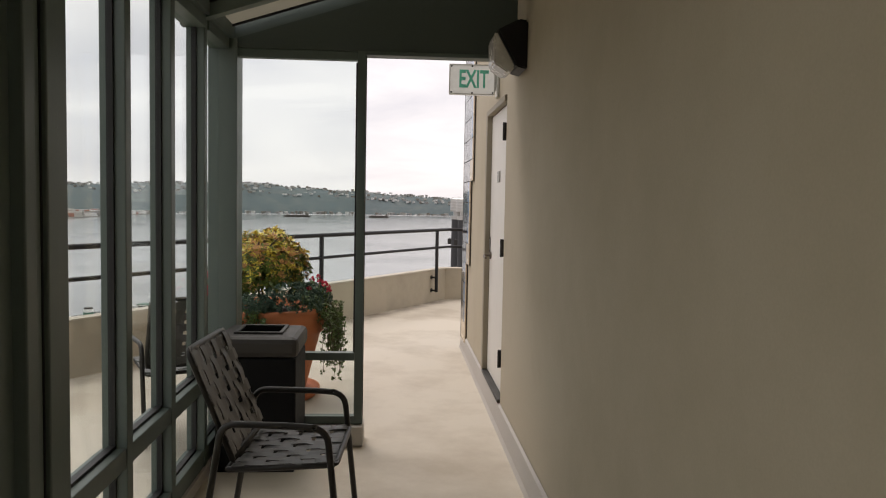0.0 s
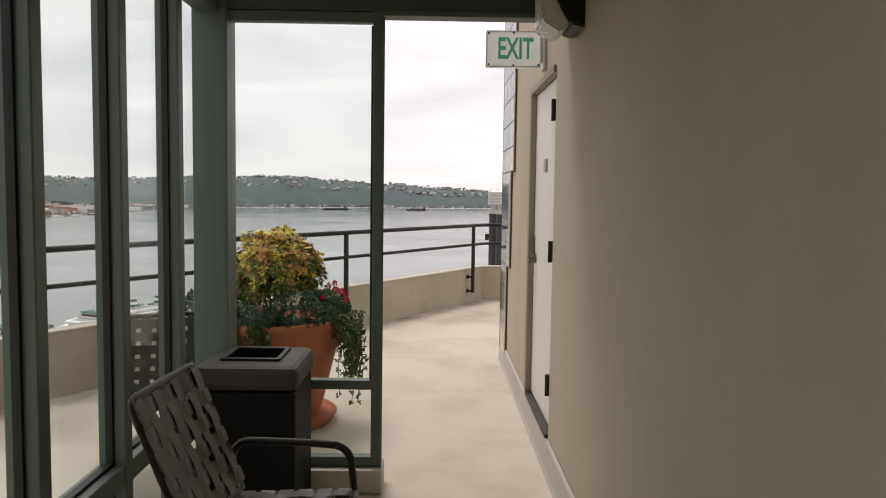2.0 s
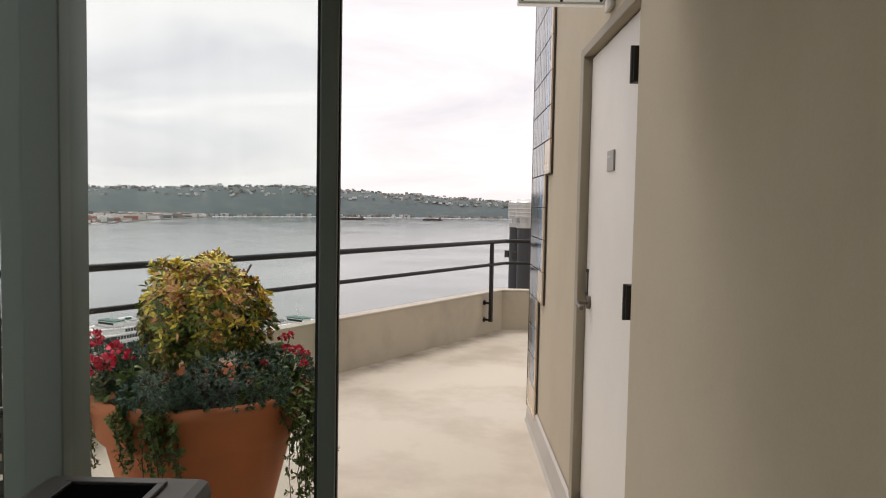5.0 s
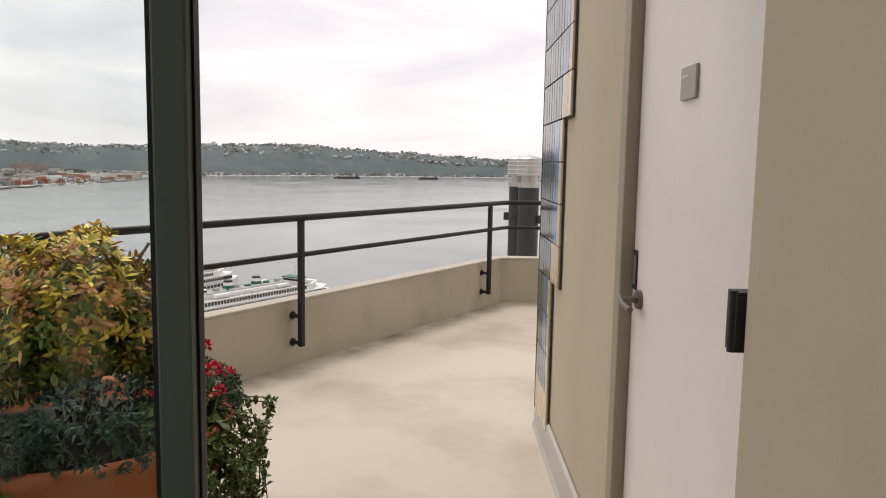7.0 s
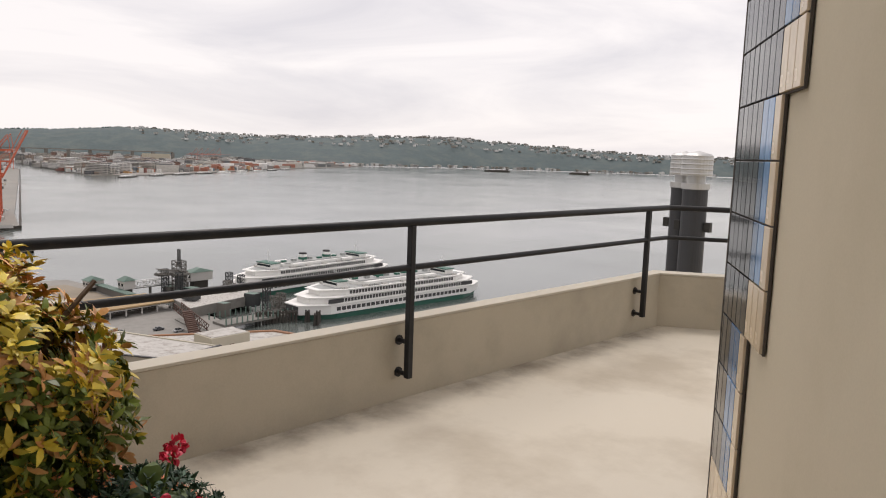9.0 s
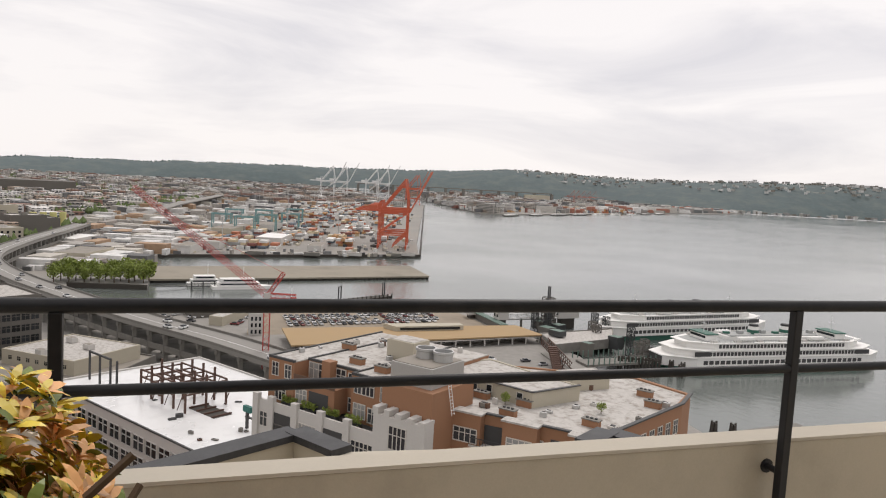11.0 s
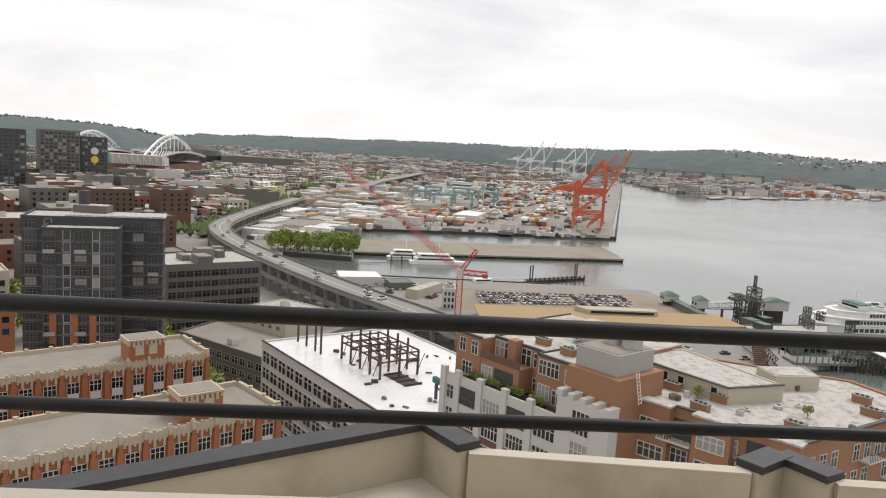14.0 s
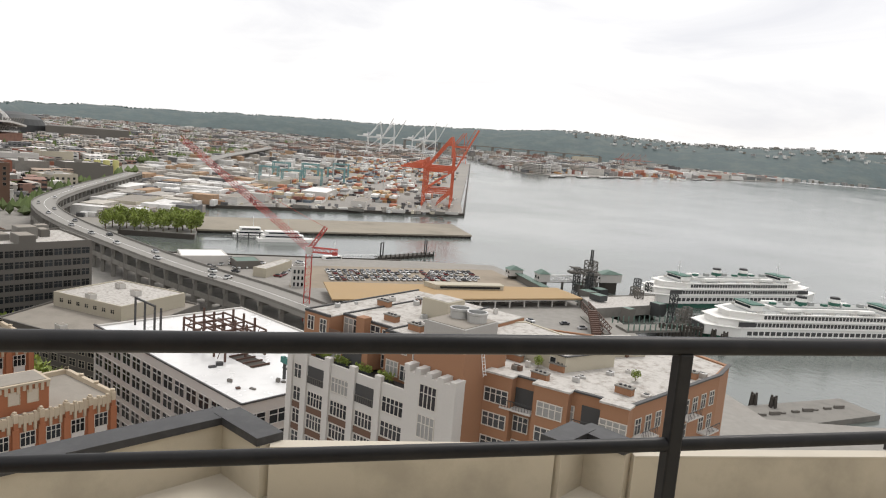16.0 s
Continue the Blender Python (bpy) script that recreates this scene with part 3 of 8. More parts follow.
# ---------- balcony railing ----------
rail = thing("railing", "black painted tubular steel railing fixed inside the parapet", "railing")
RX = -5.085
cx, cy = RX + EW.x * 3.9, 10.12 + EW.y * 3.9
for name, z, r in (("top_rail", 1.052, 0.023), ("lower_rail", 0.797, 0.018)):
    bm = bmesh.new()
    sweep(bm, rounded([(RX, -7.9, z), (RX, 10.12, z), (cx, cy, z)], 0.06, 4), r, 14)
    part(name, bm, BLACKPAINT, rail, smooth=True)
posts = [(RX, 4.42 + 2.68 * k, 0) for k in range(-4, 3)] + [(RX + EW.x * 0.55, 10.12 + EW.y * 0.55, 32.4 - 90)]
for x, y, turn in posts:
    bm = bmesh.new()
    box(bm, -0.019, 0.019, -0.019, 0.019, 0.15, 1.035, 0.004)
    p = part("post", bm, BLACKPAINT, rail, at=pose(x, y, 0, 0, 0, turn))
    for z in (0.17, 0.36):
        bm = bmesh.new()
        tube(bm, (-0.09, 0, z), (-0.015, 0, z), 0.014)
        tube(bm, (-0.088, 0, z), (-0.078, 0, z), 0.03)
        part("standoff", bm, BLACKPAINT, p)

# ---------- litter bin ----------
binn = thing("litter_bin", "black square litter bin with a grey-brown lid", "bin", at=C @ pose(-0.375, 4.275, 0) @ Matrix.Diagonal((1.0, 1.0, 1.035, 1.0)))
BINBLACK = surface("bin_black", (0.005, 0.005, 0.005), 0.7, var=0.3, scale=12, fine=200, bump=0.2, spec=0.2)
BINTOP = surface("bin_lid_grey", (0.045, 0.040, 0.034), 0.65, var=0.15, scale=10, fine=200, bump=0.2)
bm = bmesh.new()
box(bm, -0.21, 0.21, -0.215, 0.215, 0.03, 0.592, 0.012)
part("body", bm, BINBLACK, binn)
bm = bmesh.new()
box(bm, -0.20, 0.20, -0.20, 0.20, 0.0, 0.032)
part("plinth", bm, BINBLACK, binn)
bm = bmesh.new()
box(bm, -0.222, 0.222, -0.225, 0.225, 0.595, 0.70, 0.03)
lid = part("lid", bm, BINTOP, binn, "grey-brown moulded lid")
bm = bmesh.new()
for x0, x1, y0, y1 in ((-0.135, 0.125, -0.11, -0.09), (-0.135, 0.125, 0.13, 0.15), (-0.135, -0.115, -0.09, 0.13), (0.105, 0.125, -0.09, 0.13)):
    box(bm, x0, x1, y0, y1, 0.70, 0.712, 0.003)
part("ashtray_rim", bm, DARKMETAL, lid, "dark metal rim round the opening")
# No hole is cut: a black plate on the lid paints its shade.
bm = bmesh.new()
box(bm, -0.114, 0.104, -0.089, 0.129, 0.7015, 0.704)
part("opening", bm, surface("bin_shadow_black", (0.002, 0.002, 0.002), 1.0, bump=0.0, spec=0.0), lid, "black plate for the opening's shade")

# ---------- woven strap chairs ----------
STRAP = surface("grey_brown_strap", (0.085, 0.078, 0.07), 0.42, var=0.25, scale=20, fine=150, bump=0.1)
CHAIRFRAME = surface("bronze_chair_frame", (0.03, 0.027, 0.024), 0.38, 0.3, var=0.2, scale=15)


def strap(bm, pts, width, up, thick=0.003):
    """A flat band along a line of points; up: its face's side."""
    rows = []
    for i, p in enumerate(pts):
        d = (pts[min(i + 1, len(pts) - 1)] - pts[max(i - 1, 0)]).normalized()
        side = d.cross(up).normalized() * width / 2
        n = side.cross(d).normalized() * thick
        rows.append([bm.verts.new(p + side), bm.verts.new(p - side), bm.verts.new(p - side + n), bm.verts.new(p + side + n)])
    for a, b in zip(rows, rows[1:]):
        for k in range(4):
            bm.faces.new((a[k], a[(k + 1) % 4], b[(k + 1) % 4], b[k]))
    bm.faces.new(rows[0][::-1])
    bm.faces.new(rows[-1])


def strap_chair(at, label):
    """A stacking chair that faces its own +x; its straps are woven over a tube frame."""
    ch = thing("strap_chair", label, "chair", "strap chairs", at)
    H = 0.25
    s0, s1 = Vector((-0.19, 0, 0.40)), Vector((0.23, 0, 0.425))
    b0, b1 = Vector((-0.17, 0, 0.44)), Vector((-0.345, 0, 0.865))
    for s in (-1, 1):
        bm = bmesh.new()
        sweep(bm, rounded([(-0.30, s * (H + 0.02), 0.0), (-0.205, s * (H + 0.02), 0.59), (0.10, s * (H + 0.025), 0.585), (0.20, s * (H + 0.025), 0.575), (0.26, s * (H + 0.03), 0.0)], 0.06), 0.0135)
        part("arm_frame", bm, CHAIRFRAME, ch, "bronze tube arm and legs", smooth=True)
        for x in (-0.30, 0.26):
            bm = bmesh.new()
            tube(bm, (x, s * (H + 0.025), 0.0), (x, s * (H + 0.025), 0.03), 0.017)
            part("foot_cap", bm, GASKET, ch, "black plastic foot")
    for name, q0, q1 in (("seat_frame", s0, s1), ("back_frame", b0, b1)):
        bm = bmesh.new()
        y = Vector((0, H - 0.01, 0))
        sweep(bm, rounded([q0 - y, q1 - y, q1 + y, q0 + y, q0 - y * 0.98], 0.045, 4), 0.012)
        part(name, bm, CHAIRFRAME, ch, smooth=True)
        nrm = (q1 - q0).cross(Vector((0, 1, 0))).normalized()
        if nrm.z < 0 and name == "seat_frame" or nrm.x < 0 and name == "back_frame":
            nrm = -nrm
        n_across, n_along = 6, 7
        for k in range(n_across):
            pts = []
            base = q0.lerp(q1, (k + 0.6) / (n_across + 0.2))
            for j in range(n_along * 2 + 1):
                yy = -H + 0.0 + 2 * H * j / (n_along * 2)
                wave = 0.0045 * math.sin(math.pi * (j / 2 + k) + 0.001)
                sag = -0.02 * (1 - (yy / H) ** 2)
                pts.append(base + Vector((0, yy, 0)) + nrm * (0.012 + wave + sag))
            bm = bmesh.new()
            strap(bm, pts, 0.05, nrm)
            part("cross_strap", bm, STRAP, ch)
        for j in range(n_along):
            yy = -H + 2 * H * (j + 0.5) / n_along
            pts = []
            for k in range(n_across * 2 + 1):
                f = k / (n_across * 2)
                wave = -0.0045 * math.sin(math.pi * (k / 2 + j) + 0.8)
                sag = -0.02 * (1 - (yy / H) ** 2)
                pts.append(q0.lerp(q1, f * 1.04 - 0.02) + Vector((0, yy, 0)) + nrm * (0.013 + wave + sag))
            bm = bmesh.new()
            strap(bm, pts, 0.05, nrm)
            part("long_strap", bm, STRAP, ch)
    return ch


strap_chair(C @ pose(-0.085, 3.235, 0, 0, 0, -3), "bronze chair with woven grey-brown straps beside the bin")
strap_chair(C @ pose(-0.98, 4.86, 0, 0, 0, 118), "bronze chair with woven grey-brown straps out on the deck")

# ---------- vent pipes beyond the parapet ----------
for x, y, r, h in ((-5.64, 11.75, 0.13, 1.22), (-5.92, 12.0, 0.11, 1.22)):
    vp = thing("vent_pipe", "black vent pipe with a galvanised cap", "pipe", "vent pipes")
    vp.matrix_world = pose(x, y, -2.1)
    bm = bmesh.new()
    tube(bm, (0, 0, 0), (0, 0, h + 2.1 - 0.06), r, seg=28)
    part("pipe", bm, PIPEBLACK, vp, smooth=False)
    bm = bmesh.new()
    tube(bm, (0, 0, h + 2.04), (0, 0, h + 2.10), r * 1.12, seg=28)
    part("collar", bm, GALV, vp, "pale metal collar")
    bm = bmesh.new()
    tube(bm, (0, 0, h + 2.10), (0, 0, h + 2.20), r * 0.72, seg=28)
    lathe(bm, [(r * 0.9, h + 2.18), (r * 1.22, h + 2.18), (r * 1.22, h + 2.39), (r * 1.0, h + 2.41), (0.01, h + 2.44)], 28)
    for k in range(4):
        lathe(bm, [(r * 1.22, h + 2.19 + k * 0.05), (r * 1.26, h + 2.20 + k * 0.05), (r * 1.22, h + 2.212 + k * 0.05)], 28)
    part("rain_cap", bm, GALV, vp, "ribbed galvanised rain cap")
    bm = bmesh.new()
    box(bm, -r - 0.06, r + 0.06, -0.02, 0.02, 2.1 + 0.75, 2.1 + 0.79)
    box(bm, -r - 0.07, -r - 0.01, -0.03, 0.03, 2.1 + 0.72, 2.1 + 0.82)
    box(bm, r + 0.01, r + 0.07, -0.03, 0.03, 2.1 + 0.72, 2.1 + 0.82)
    part("bracket", bm, DARKMETAL, vp)

# ---------- lower terrace with its serrated parapet ----------
LZ = -2.15
bm = bmesh.new()
prism(bm, [(-5.33, -6), (-5.33, 22), (-9.75, 22), (-9.95, 13.3), (-10.2, 10.1), (-10.75, 9.78), (-10.42, 9.32), (-10.66, 6.42), (-11.35, 6.0), (-8.1, 0.5), (-8.1, -6)][::-1], -3.0, LZ)
solo("lower_terrace", bm, COPING, "cream terrace roof one storey down", "roof", kind="structure")
CAP = surface("dark_cap_metal", (0.032, 0.032, 0.034), 0.5, 0.2, var=0.15, scale=3, stain=0.15, stain_scale=6, stain_color=(0.16, 0.16, 0.16))
low = thing("terrace_parapet", "cream serrated parapet with dark metal caps", "parapet", kind="structure")
SER = [((-8.1, 0.5), (-11.35, 6.0), 1), ((-11.35, 6.0), (-10.66, 6.42), 1), ((-10.66, 6.42), (-10.40, 9.30), 0), ((-10.40, 9.30), (-10.74, 9.80), 1),
       ((-10.74, 9.80), (-10.19, 10.10), 1), ((-10.19, 10.10), (-9.93, 13.3), 0), ((-9.93, 13.3), (-10.27, 13.8), 1), ((-10.27, 13.8), (-9.72, 14.1), 1), ((-9.72, 14.1), (-9.5, 22), 0), ((-8.1, -6), (-8.1, 0.5), 1)]
for i, (p, q, dark) in enumerate(SER):
    bm = bmesh.new()
    wall_line(bm, p, q, 0.11 if dark else 0.08, -3.0, -1.60 if dark else -1.62)
    part("wall", bm, PARAPET, low)
    bm = bmesh.new()
    wall_line(bm, p, q, 0.15 if dark else 0.085, -1.598 if dark else -1.617, (-1.52 + 0.005 * (i % 2)) if dark else -1.60)
    if dark:
        part("metal_cap", bm, CAP, low, "dark grey metal cap")
    else:
        part("coping", bm, COPING, low, "pale painted coping")
# tower below the terrace
bm = bmesh.new()
prism(bm, [(-5.2, -6), (-5.2, 22), (-9.6, 22), (-9.8, 13.3), (-10.3, 6.6), (-11.2, 6.0), (-8.0, 0.5), (-8.0, -6)][::-1], -74, -3.01)
box(bm, -5.2, 30, -8, 22, -74, -0.27)
solo("tower", bm, STUCCO, "beige stucco tower under the balcony", "building", kind="structure")

# ---------- planter ----------
TERRA = surface("terracotta", (0.50, 0.155, 0.055), 0.75, var=0.15, scale=5, fine=90, bump=0.15, stain=0.25, stain_scale=3, stain_color=(0.30, 0.13, 0.07))
SOIL = surface("soil", (0.035, 0.024, 0.016), 0.95, var=0.4, scale=30)
LEAVES = [surface("leaf_green", (0.15, 0.20, 0.03), 0.45, var=0.3, scale=8, island=0.45),
          surface("leaf_yellow", (0.74, 0.58, 0.07), 0.45, var=0.25, scale=8, island=0.35),
          surface("leaf_orange", (0.64, 0.33, 0.12), 0.45, var=0.25, scale=8, island=0.35)]
JUNIPER = surface("juniper_blue_green", (0.052, 0.10, 0.062), 0.65, var=0.3, scale=8, island=0.5)
VINE = surface("trailing_green", (0.10, 0.155, 0.035), 0.5, var=0.3, scale=8, island=0.45)
PETAL = surface("crimson_petal", (0.62, 0.02, 0.06), 0.5, var=0.25, scale=20, island=0.3)
TWIG = surface("brown_twig", (0.09, 0.055, 0.03), 0.8, var=0.3)


def leaf(verts, faces, p, d, up, length, width):
    """A pointed, folded leaf from p along d."""
    side = d.cross(up)
    if side.length < 1e-4:
        side = Vector((1, 0, 0))
    side = side.normalized() * width / 2
    n = side.cross(d).normalized()
    i = len(verts)
    verts.append(p)
    for f, w in ((0.25, 0.72), (0.55, 1.0), (0.82, 0.6)):
        c = p + d * length * f - n * length * 0.22 * f * f
        verts += [c + side * w + n * width * 0.12, c - side * w + n * width * 0.12]
    verts.append(p + d * length - n * length * 0.24)
    faces += [(i, i + 1, i + 2), (i + 1, i + 3, i + 4, i + 2), (i + 3, i + 5, i + 6, i + 4), (i + 5, i + 7, i + 6)]


def unit():
    while True:
        v = Vector((random.uniform(-1, 1), random.uniform(-1, 1), random.uniform(-1, 1)))
        if 0.05 < v.length < 1:
            return v.normalized()


def leaf_mesh(name, sprays, mats, size, per=7, slim=0.38, pick=None, whorl=False):
    """Whorls of leaves: sprays is a list of (place, outward way)."""
    verts, faces, idx = [], [], []
    for p, out in sprays:
        k = pick(p, out) if pick else 0
        for j in range(per):
            if whorl:
                axis = (out + Vector((0, 0, 0.55)) + unit() * 0.25).normalized()
                side = axis.orthogonal().normalized()
                turn = 2.4 * j + random.uniform(-0.3, 0.3)
                d = (axis * (0.45 + 0.7 * (j / per)) + (side * math.cos(turn) + axis.cross(side) * math.sin(turn))).normalized()
            else:
                d = (out * random.uniform(0.15, 0.9) + unit() * 0.8).normalized()
            n0 = len(faces)
            s = size * random.uniform(0.65, 1.25)
            leaf(verts, faces, p + unit() * size * 0.15, d, (out + unit() * 0.3).normalized(), s, s * slim)
            kk = k if random.random() < 0.8 else random.randrange(len(mats))
            idx += [kk] * (len(faces) - n0)
    me = bpy.data.meshes.new(name)
    me.from_pydata(verts, [], faces)
    for m in mats:
        me.materials.append(m)
    me.polygons.foreach_set("material_index", idx)
    return me


random.seed(11)
PX = Vector((-0.59, 5.72, 0))
AT = C @ Matrix.Translation(PX)
pot = thing("plant_pot", "large round terracotta pot on a saucer", "plant pot", at=AT)
bm = bmesh.new()
lathe(bm, [(0.0, 0.055), (0.275, 0.055), (0.285, 0.07), (0.30, 0.12), (0.345, 0.30), (0.385, 0.46), (0.395, 0.475), (0.415, 0.49), (0.43, 0.54), (0.44, 0.61), (0.455, 0.63), (0.455, 0.665), (0.43, 0.675), (0.405, 0.66), (0.39, 0.58), (0.0, 0.58)], 56)
part("pot", bm, TERRA, pot, smooth=True)
bm = bmesh.new()
lathe(bm, [(0.0, 0.0), (0.36, 0.0), (0.39, 0.05), (0.385, 0.06), (0.37, 0.055), (0.345, 0.025), (0.31, 0.054), (0.0, 0.054)], 48)
part("saucer", bm, TERRA, pot, "terracotta saucer", smooth=True)
bm = bmesh.new()
lathe(bm, [(0.385, 0.60), (0.25, 0.63), (0.0, 0.65)], 32)
part("soil", bm, SOIL, pot, "dark soil")

bush = thing("shrub", "clipped round shrub with yellow, orange and green leaves", "shrub", at=AT)
for k in range(9):
    bm = bmesh.new()
    a = k * 2.4
    q = Vector((0.16 * math.cos(a), 0.16 * math.sin(a), 1.0 + 0.1 * math.sin(k)))
    sweep(bm, rounded([(0.03 * math.cos(a), 0.03 * math.sin(a), 0.6), (0.07 * math.cos(a), 0.07 * math.sin(a), 0.8), tuple(q)], 0.06, 3), 0.008, 6)
    sweep(bm, [q, q + Vector((0.1 * math.cos(a + 1), 0.1 * math.sin(a + 1), 0.08))], 0.005, 5)
    part("stem", bm, TWIG, bush, "brown woody stem")
sprays = []
for k in range(2500):
    u = unit()
    if u.z < -0.75:
        continue
    f = random.choice((random.uniform(0.5, 0.8), random.uniform(0.8, 1.02), random.uniform(0.88, 1.02))) * (1 + 0.10 * math.sin(7 * u.x + 3 * u.y) + 0.08 * math.sin(9 * u.y + 5 * u.z))
    if noise.noise(u * 2.6) < -0.33:
        continue
    sprays.append((Vector((0.008, 0, 0.965)) + Vector((u.x * 0.262 * f, u.y * 0.232 * f, u.z * 0.25 * f)), u))


def bush_pick(p, out):
    x = out.z + random.uniform(-0.55, 0.55)
    if x > 0.4:
        if noise.noise(p * 9) > 0.08:
            return random.choice((2, 2, 1))
        return random.choice((1, 1, 1, 2, 0))
    if x > -0.1:
        return random.choice((1, 0, 2, 1, 0))
    return 0


part("leaves", leaf_mesh("leaves", sprays, LEAVES, 0.034, 8, 0.33, bush_pick, True), None, bush, "yellow, orange and green leaves")
sprays = []
for k in range(260):
    u = unit()
    sprays.append((Vector((0.04 + u.x * 0.2 * random.random(), u.y * 0.2 * random.random(), 0.84 + 0.2 * random.random())), u))
part("inner_leaves", leaf_mesh("inner_leaves", sprays, LEAVES[:1], 0.05, 6), None, bush)

jun = thing("juniper", "low blue-green juniper at the pot's rim", "shrub", at=AT)
sprays = []
for cx0, cy0, cz0, rx, rz in ((0.22, -0.27, 0.73, 0.21, 0.13), (-0.37, -0.18, 0.76, 0.15, 0.12), (0.30, 0.1, 0.72, 0.16, 0.1), (-0.05, -0.35, 0.70, 0.15, 0.08), (-0.3, 0.15, 0.72, 0.12, 0.1)):
    for k in range(520):
        u = unit()
        if u.z > -0.4:
            sprays.append((Vector((cx0 + u.x * rx, cy0 + u.y * rx * 0.8, cz0 + u.z * rz)), u))
part("needles", leaf_mesh("needles", sprays, [JUNIPER], 0.021, 9, 0.26), None, jun)

vine = thing("trailing_plant", "green trailing plant hanging over the pot's rim", "plant", at=AT)
sprays = []
strands = []
for a0, n, drop in ((-0.3, 30, 0.50), (-1.75, 22, 0.34), (-2.75, 9, 0.30), (0.25, 8, 0.35), (2.9, 6, 0.25)):
    for k in range(n):
        a = a0 + random.uniform(-0.28, 0.28)
        d = drop * random.uniform(0.45, 1.1)
        pts = [Vector((0.38 * math.cos(a), 0.38 * math.sin(a), 0.66))]
        for j in range(1, 9):
            f = j / 8
            r = 0.40 + (0.19 if abs(a) < 0.7 else 0.10) * min(1, f * 2.5) * (0.6 + 0.4 * (k % 3) / 2) - 0.03 * f + random.uniform(-0.012, 0.012)
            pts.append(Vector((r * math.cos(a + 0.08 * f), r * math.sin(a + 0.08 * f), 0.69 + 0.05 * math.sin(f * 3) - d * f)))
        strands.append(pts)
        for p in pts:
            for q in range(3):
                sprays.append((p + unit() * 0.014, (unit() + Vector((0, 0, 0.3))).normalized()))
bm = bmesh.new()
for pts in strands:
    sweep(bm, pts, 0.002, 4)
tagged(part("strands", bm, TWIG, vine), kind="stuff")
part("leaves", leaf_mesh("leaves", sprays, [VINE], 0.020, 5, 0.5), None, vine)

ger = thing("geranium", "geraniums with crimson blooms in the pot", "flowers", at=AT)
BLOOMS = ((-0.36, -0.22, 0.90, 0.045), (-0.33, -0.33, 0.81, 0.055), (-0.24, -0.30, 0.88, 0.036), (-0.17, -0.33, 0.86, 0.03), (0.33, -0.22, 0.82, 0.022), (0.40, -0.15, 0.86, 0.026),
          (0.42, -0.02, 0.83, 0.03), (0.36, 0.1, 0.87, 0.024), (0.46, -0.1, 0.79, 0.024), (-0.27, -0.30, 0.82, 0.045), (0.30, 0.22, 0.84, 0.026), (0.44, 0.06, 0.80, 0.022))
for x, y, z, r in BLOOMS:
    r *= 0.78
    verts, faces = [], []
    for k in range(34):
        u = unit()
        if u.z < -0.5:
            continue
        leaf(verts, faces, Vector((x, y, z)) + u * r * 0.5, (u + unit() * 0.5).normalized(), unit(), r * 0.8, r * 0.7)
    me = bpy.data.meshes.new("bloom")
    me.from_pydata(verts, [], faces)
    me.materials.append(PETAL)
    part("bloom", me, None, ger, "crimson flower head")
    bm = bmesh.new()
    sweep(bm, [Vector((x * 0.75, y * 0.75, 0.62)), Vector((x * 0.95, y * 0.95, z - 0.08)), Vector((x, y, z))], 0.003, 5)
    part("stalk", bm, VINE, ger)
sprays = [(Vector((x * 0.85, y * 0.85, z - 0.13)) + unit() * 0.06, Vector((0, 0, 1))) for x, y, z, r in BLOOMS for k in range(7)]
part("leaves", leaf_mesh("leaves", sprays, [VINE], 0.045, 3, 0.95), None, ger)

# ---------- city: ground and water ----------
GZ, SEA = -74.0, -76.3
ASPHALT = surface("city_ground", (0.255, 0.242, 0.22), 0.9, var=0.4, scale=0.02, fine=0.4, bump=0.0, stain=0.5, stain_scale=0.012, stain_color=(0.30, 0.27, 0.23))
ROADMAT = surface("viaduct_concrete", (0.25, 0.24, 0.22), 0.85, var=0.12, scale=0.1, fine=2.0, bump=0.0)
CONCRETE = surface("grey_concrete", (0.20, 0.19, 0.17), 0.85, var=0.2, scale=0.3, fine=3.0, bump=0.0, stain=0.4, stain_scale=0.2)
TIMBER = surface("dark_pier_timber", (0.055, 0.048, 0.04), 0.9, var=0.3, scale=0.5, fine=4.0, bump=0.0)
TANROOF = surface("tan_gravel_roof", (0.36, 0.25, 0.13), 0.9, var=0.12, scale=0.15, fine=3.0, bump=0.0)
PALEROOF = surface("pale_weathered_roof", (0.47, 0.45, 0.42), 0.85, var=0.3, scale=0.5, fine=2.5, bump=0.0, stain=0.8, stain_scale=0.8, stain_color=(0.24, 0.21, 0.18))
WHITEROOF = surface("wet_white_roof", (0.74, 0.74, 0.73), 0.25, var=0.06, scale=0.12, fine=3.0, bump=0.0, stain=0.25, stain_scale=0.12)
GRAVEL = surface("grey_gravel_roof", (0.265, 0.24, 0.205), 0.9, var=0.15, scale=0.2, fine=3.0, bump=0.0, stain=0.3, stain_scale=0.15)
BRICK = surface("orange_brick", (0.33, 0.125, 0.058), 0.85, var=0.14, scale=0.4, fine=5.0, bump=0.0)
BROWN = surface("brown_render", (0.30, 0.155, 0.085), 0.85, var=0.1, scale=0.3, fine=4.0, bump=0.0)
BROWNDARK = surface("brown_spandrel", (0.13, 0.075, 0.05), 0.85, var=0.12, scale=0.3, fine=4.0, bump=0.0)
TERRAWHITE = surface("cream_terracotta", (0.46, 0.385, 0.285), 0.75, var=0.12, scale=0.4, fine=4.0, bump=0.0)
OFFWHITE = surface("offwhite_concrete", (0.52, 0.50, 0.47), 0.8, var=0.1, scale=0.3, fine=4.0, bump=0.0)
CREAM = surface("cream_render", (0.44, 0.40, 0.315), 0.8, var=0.1, scale=0.3, fine=4.0, bump=0.0)
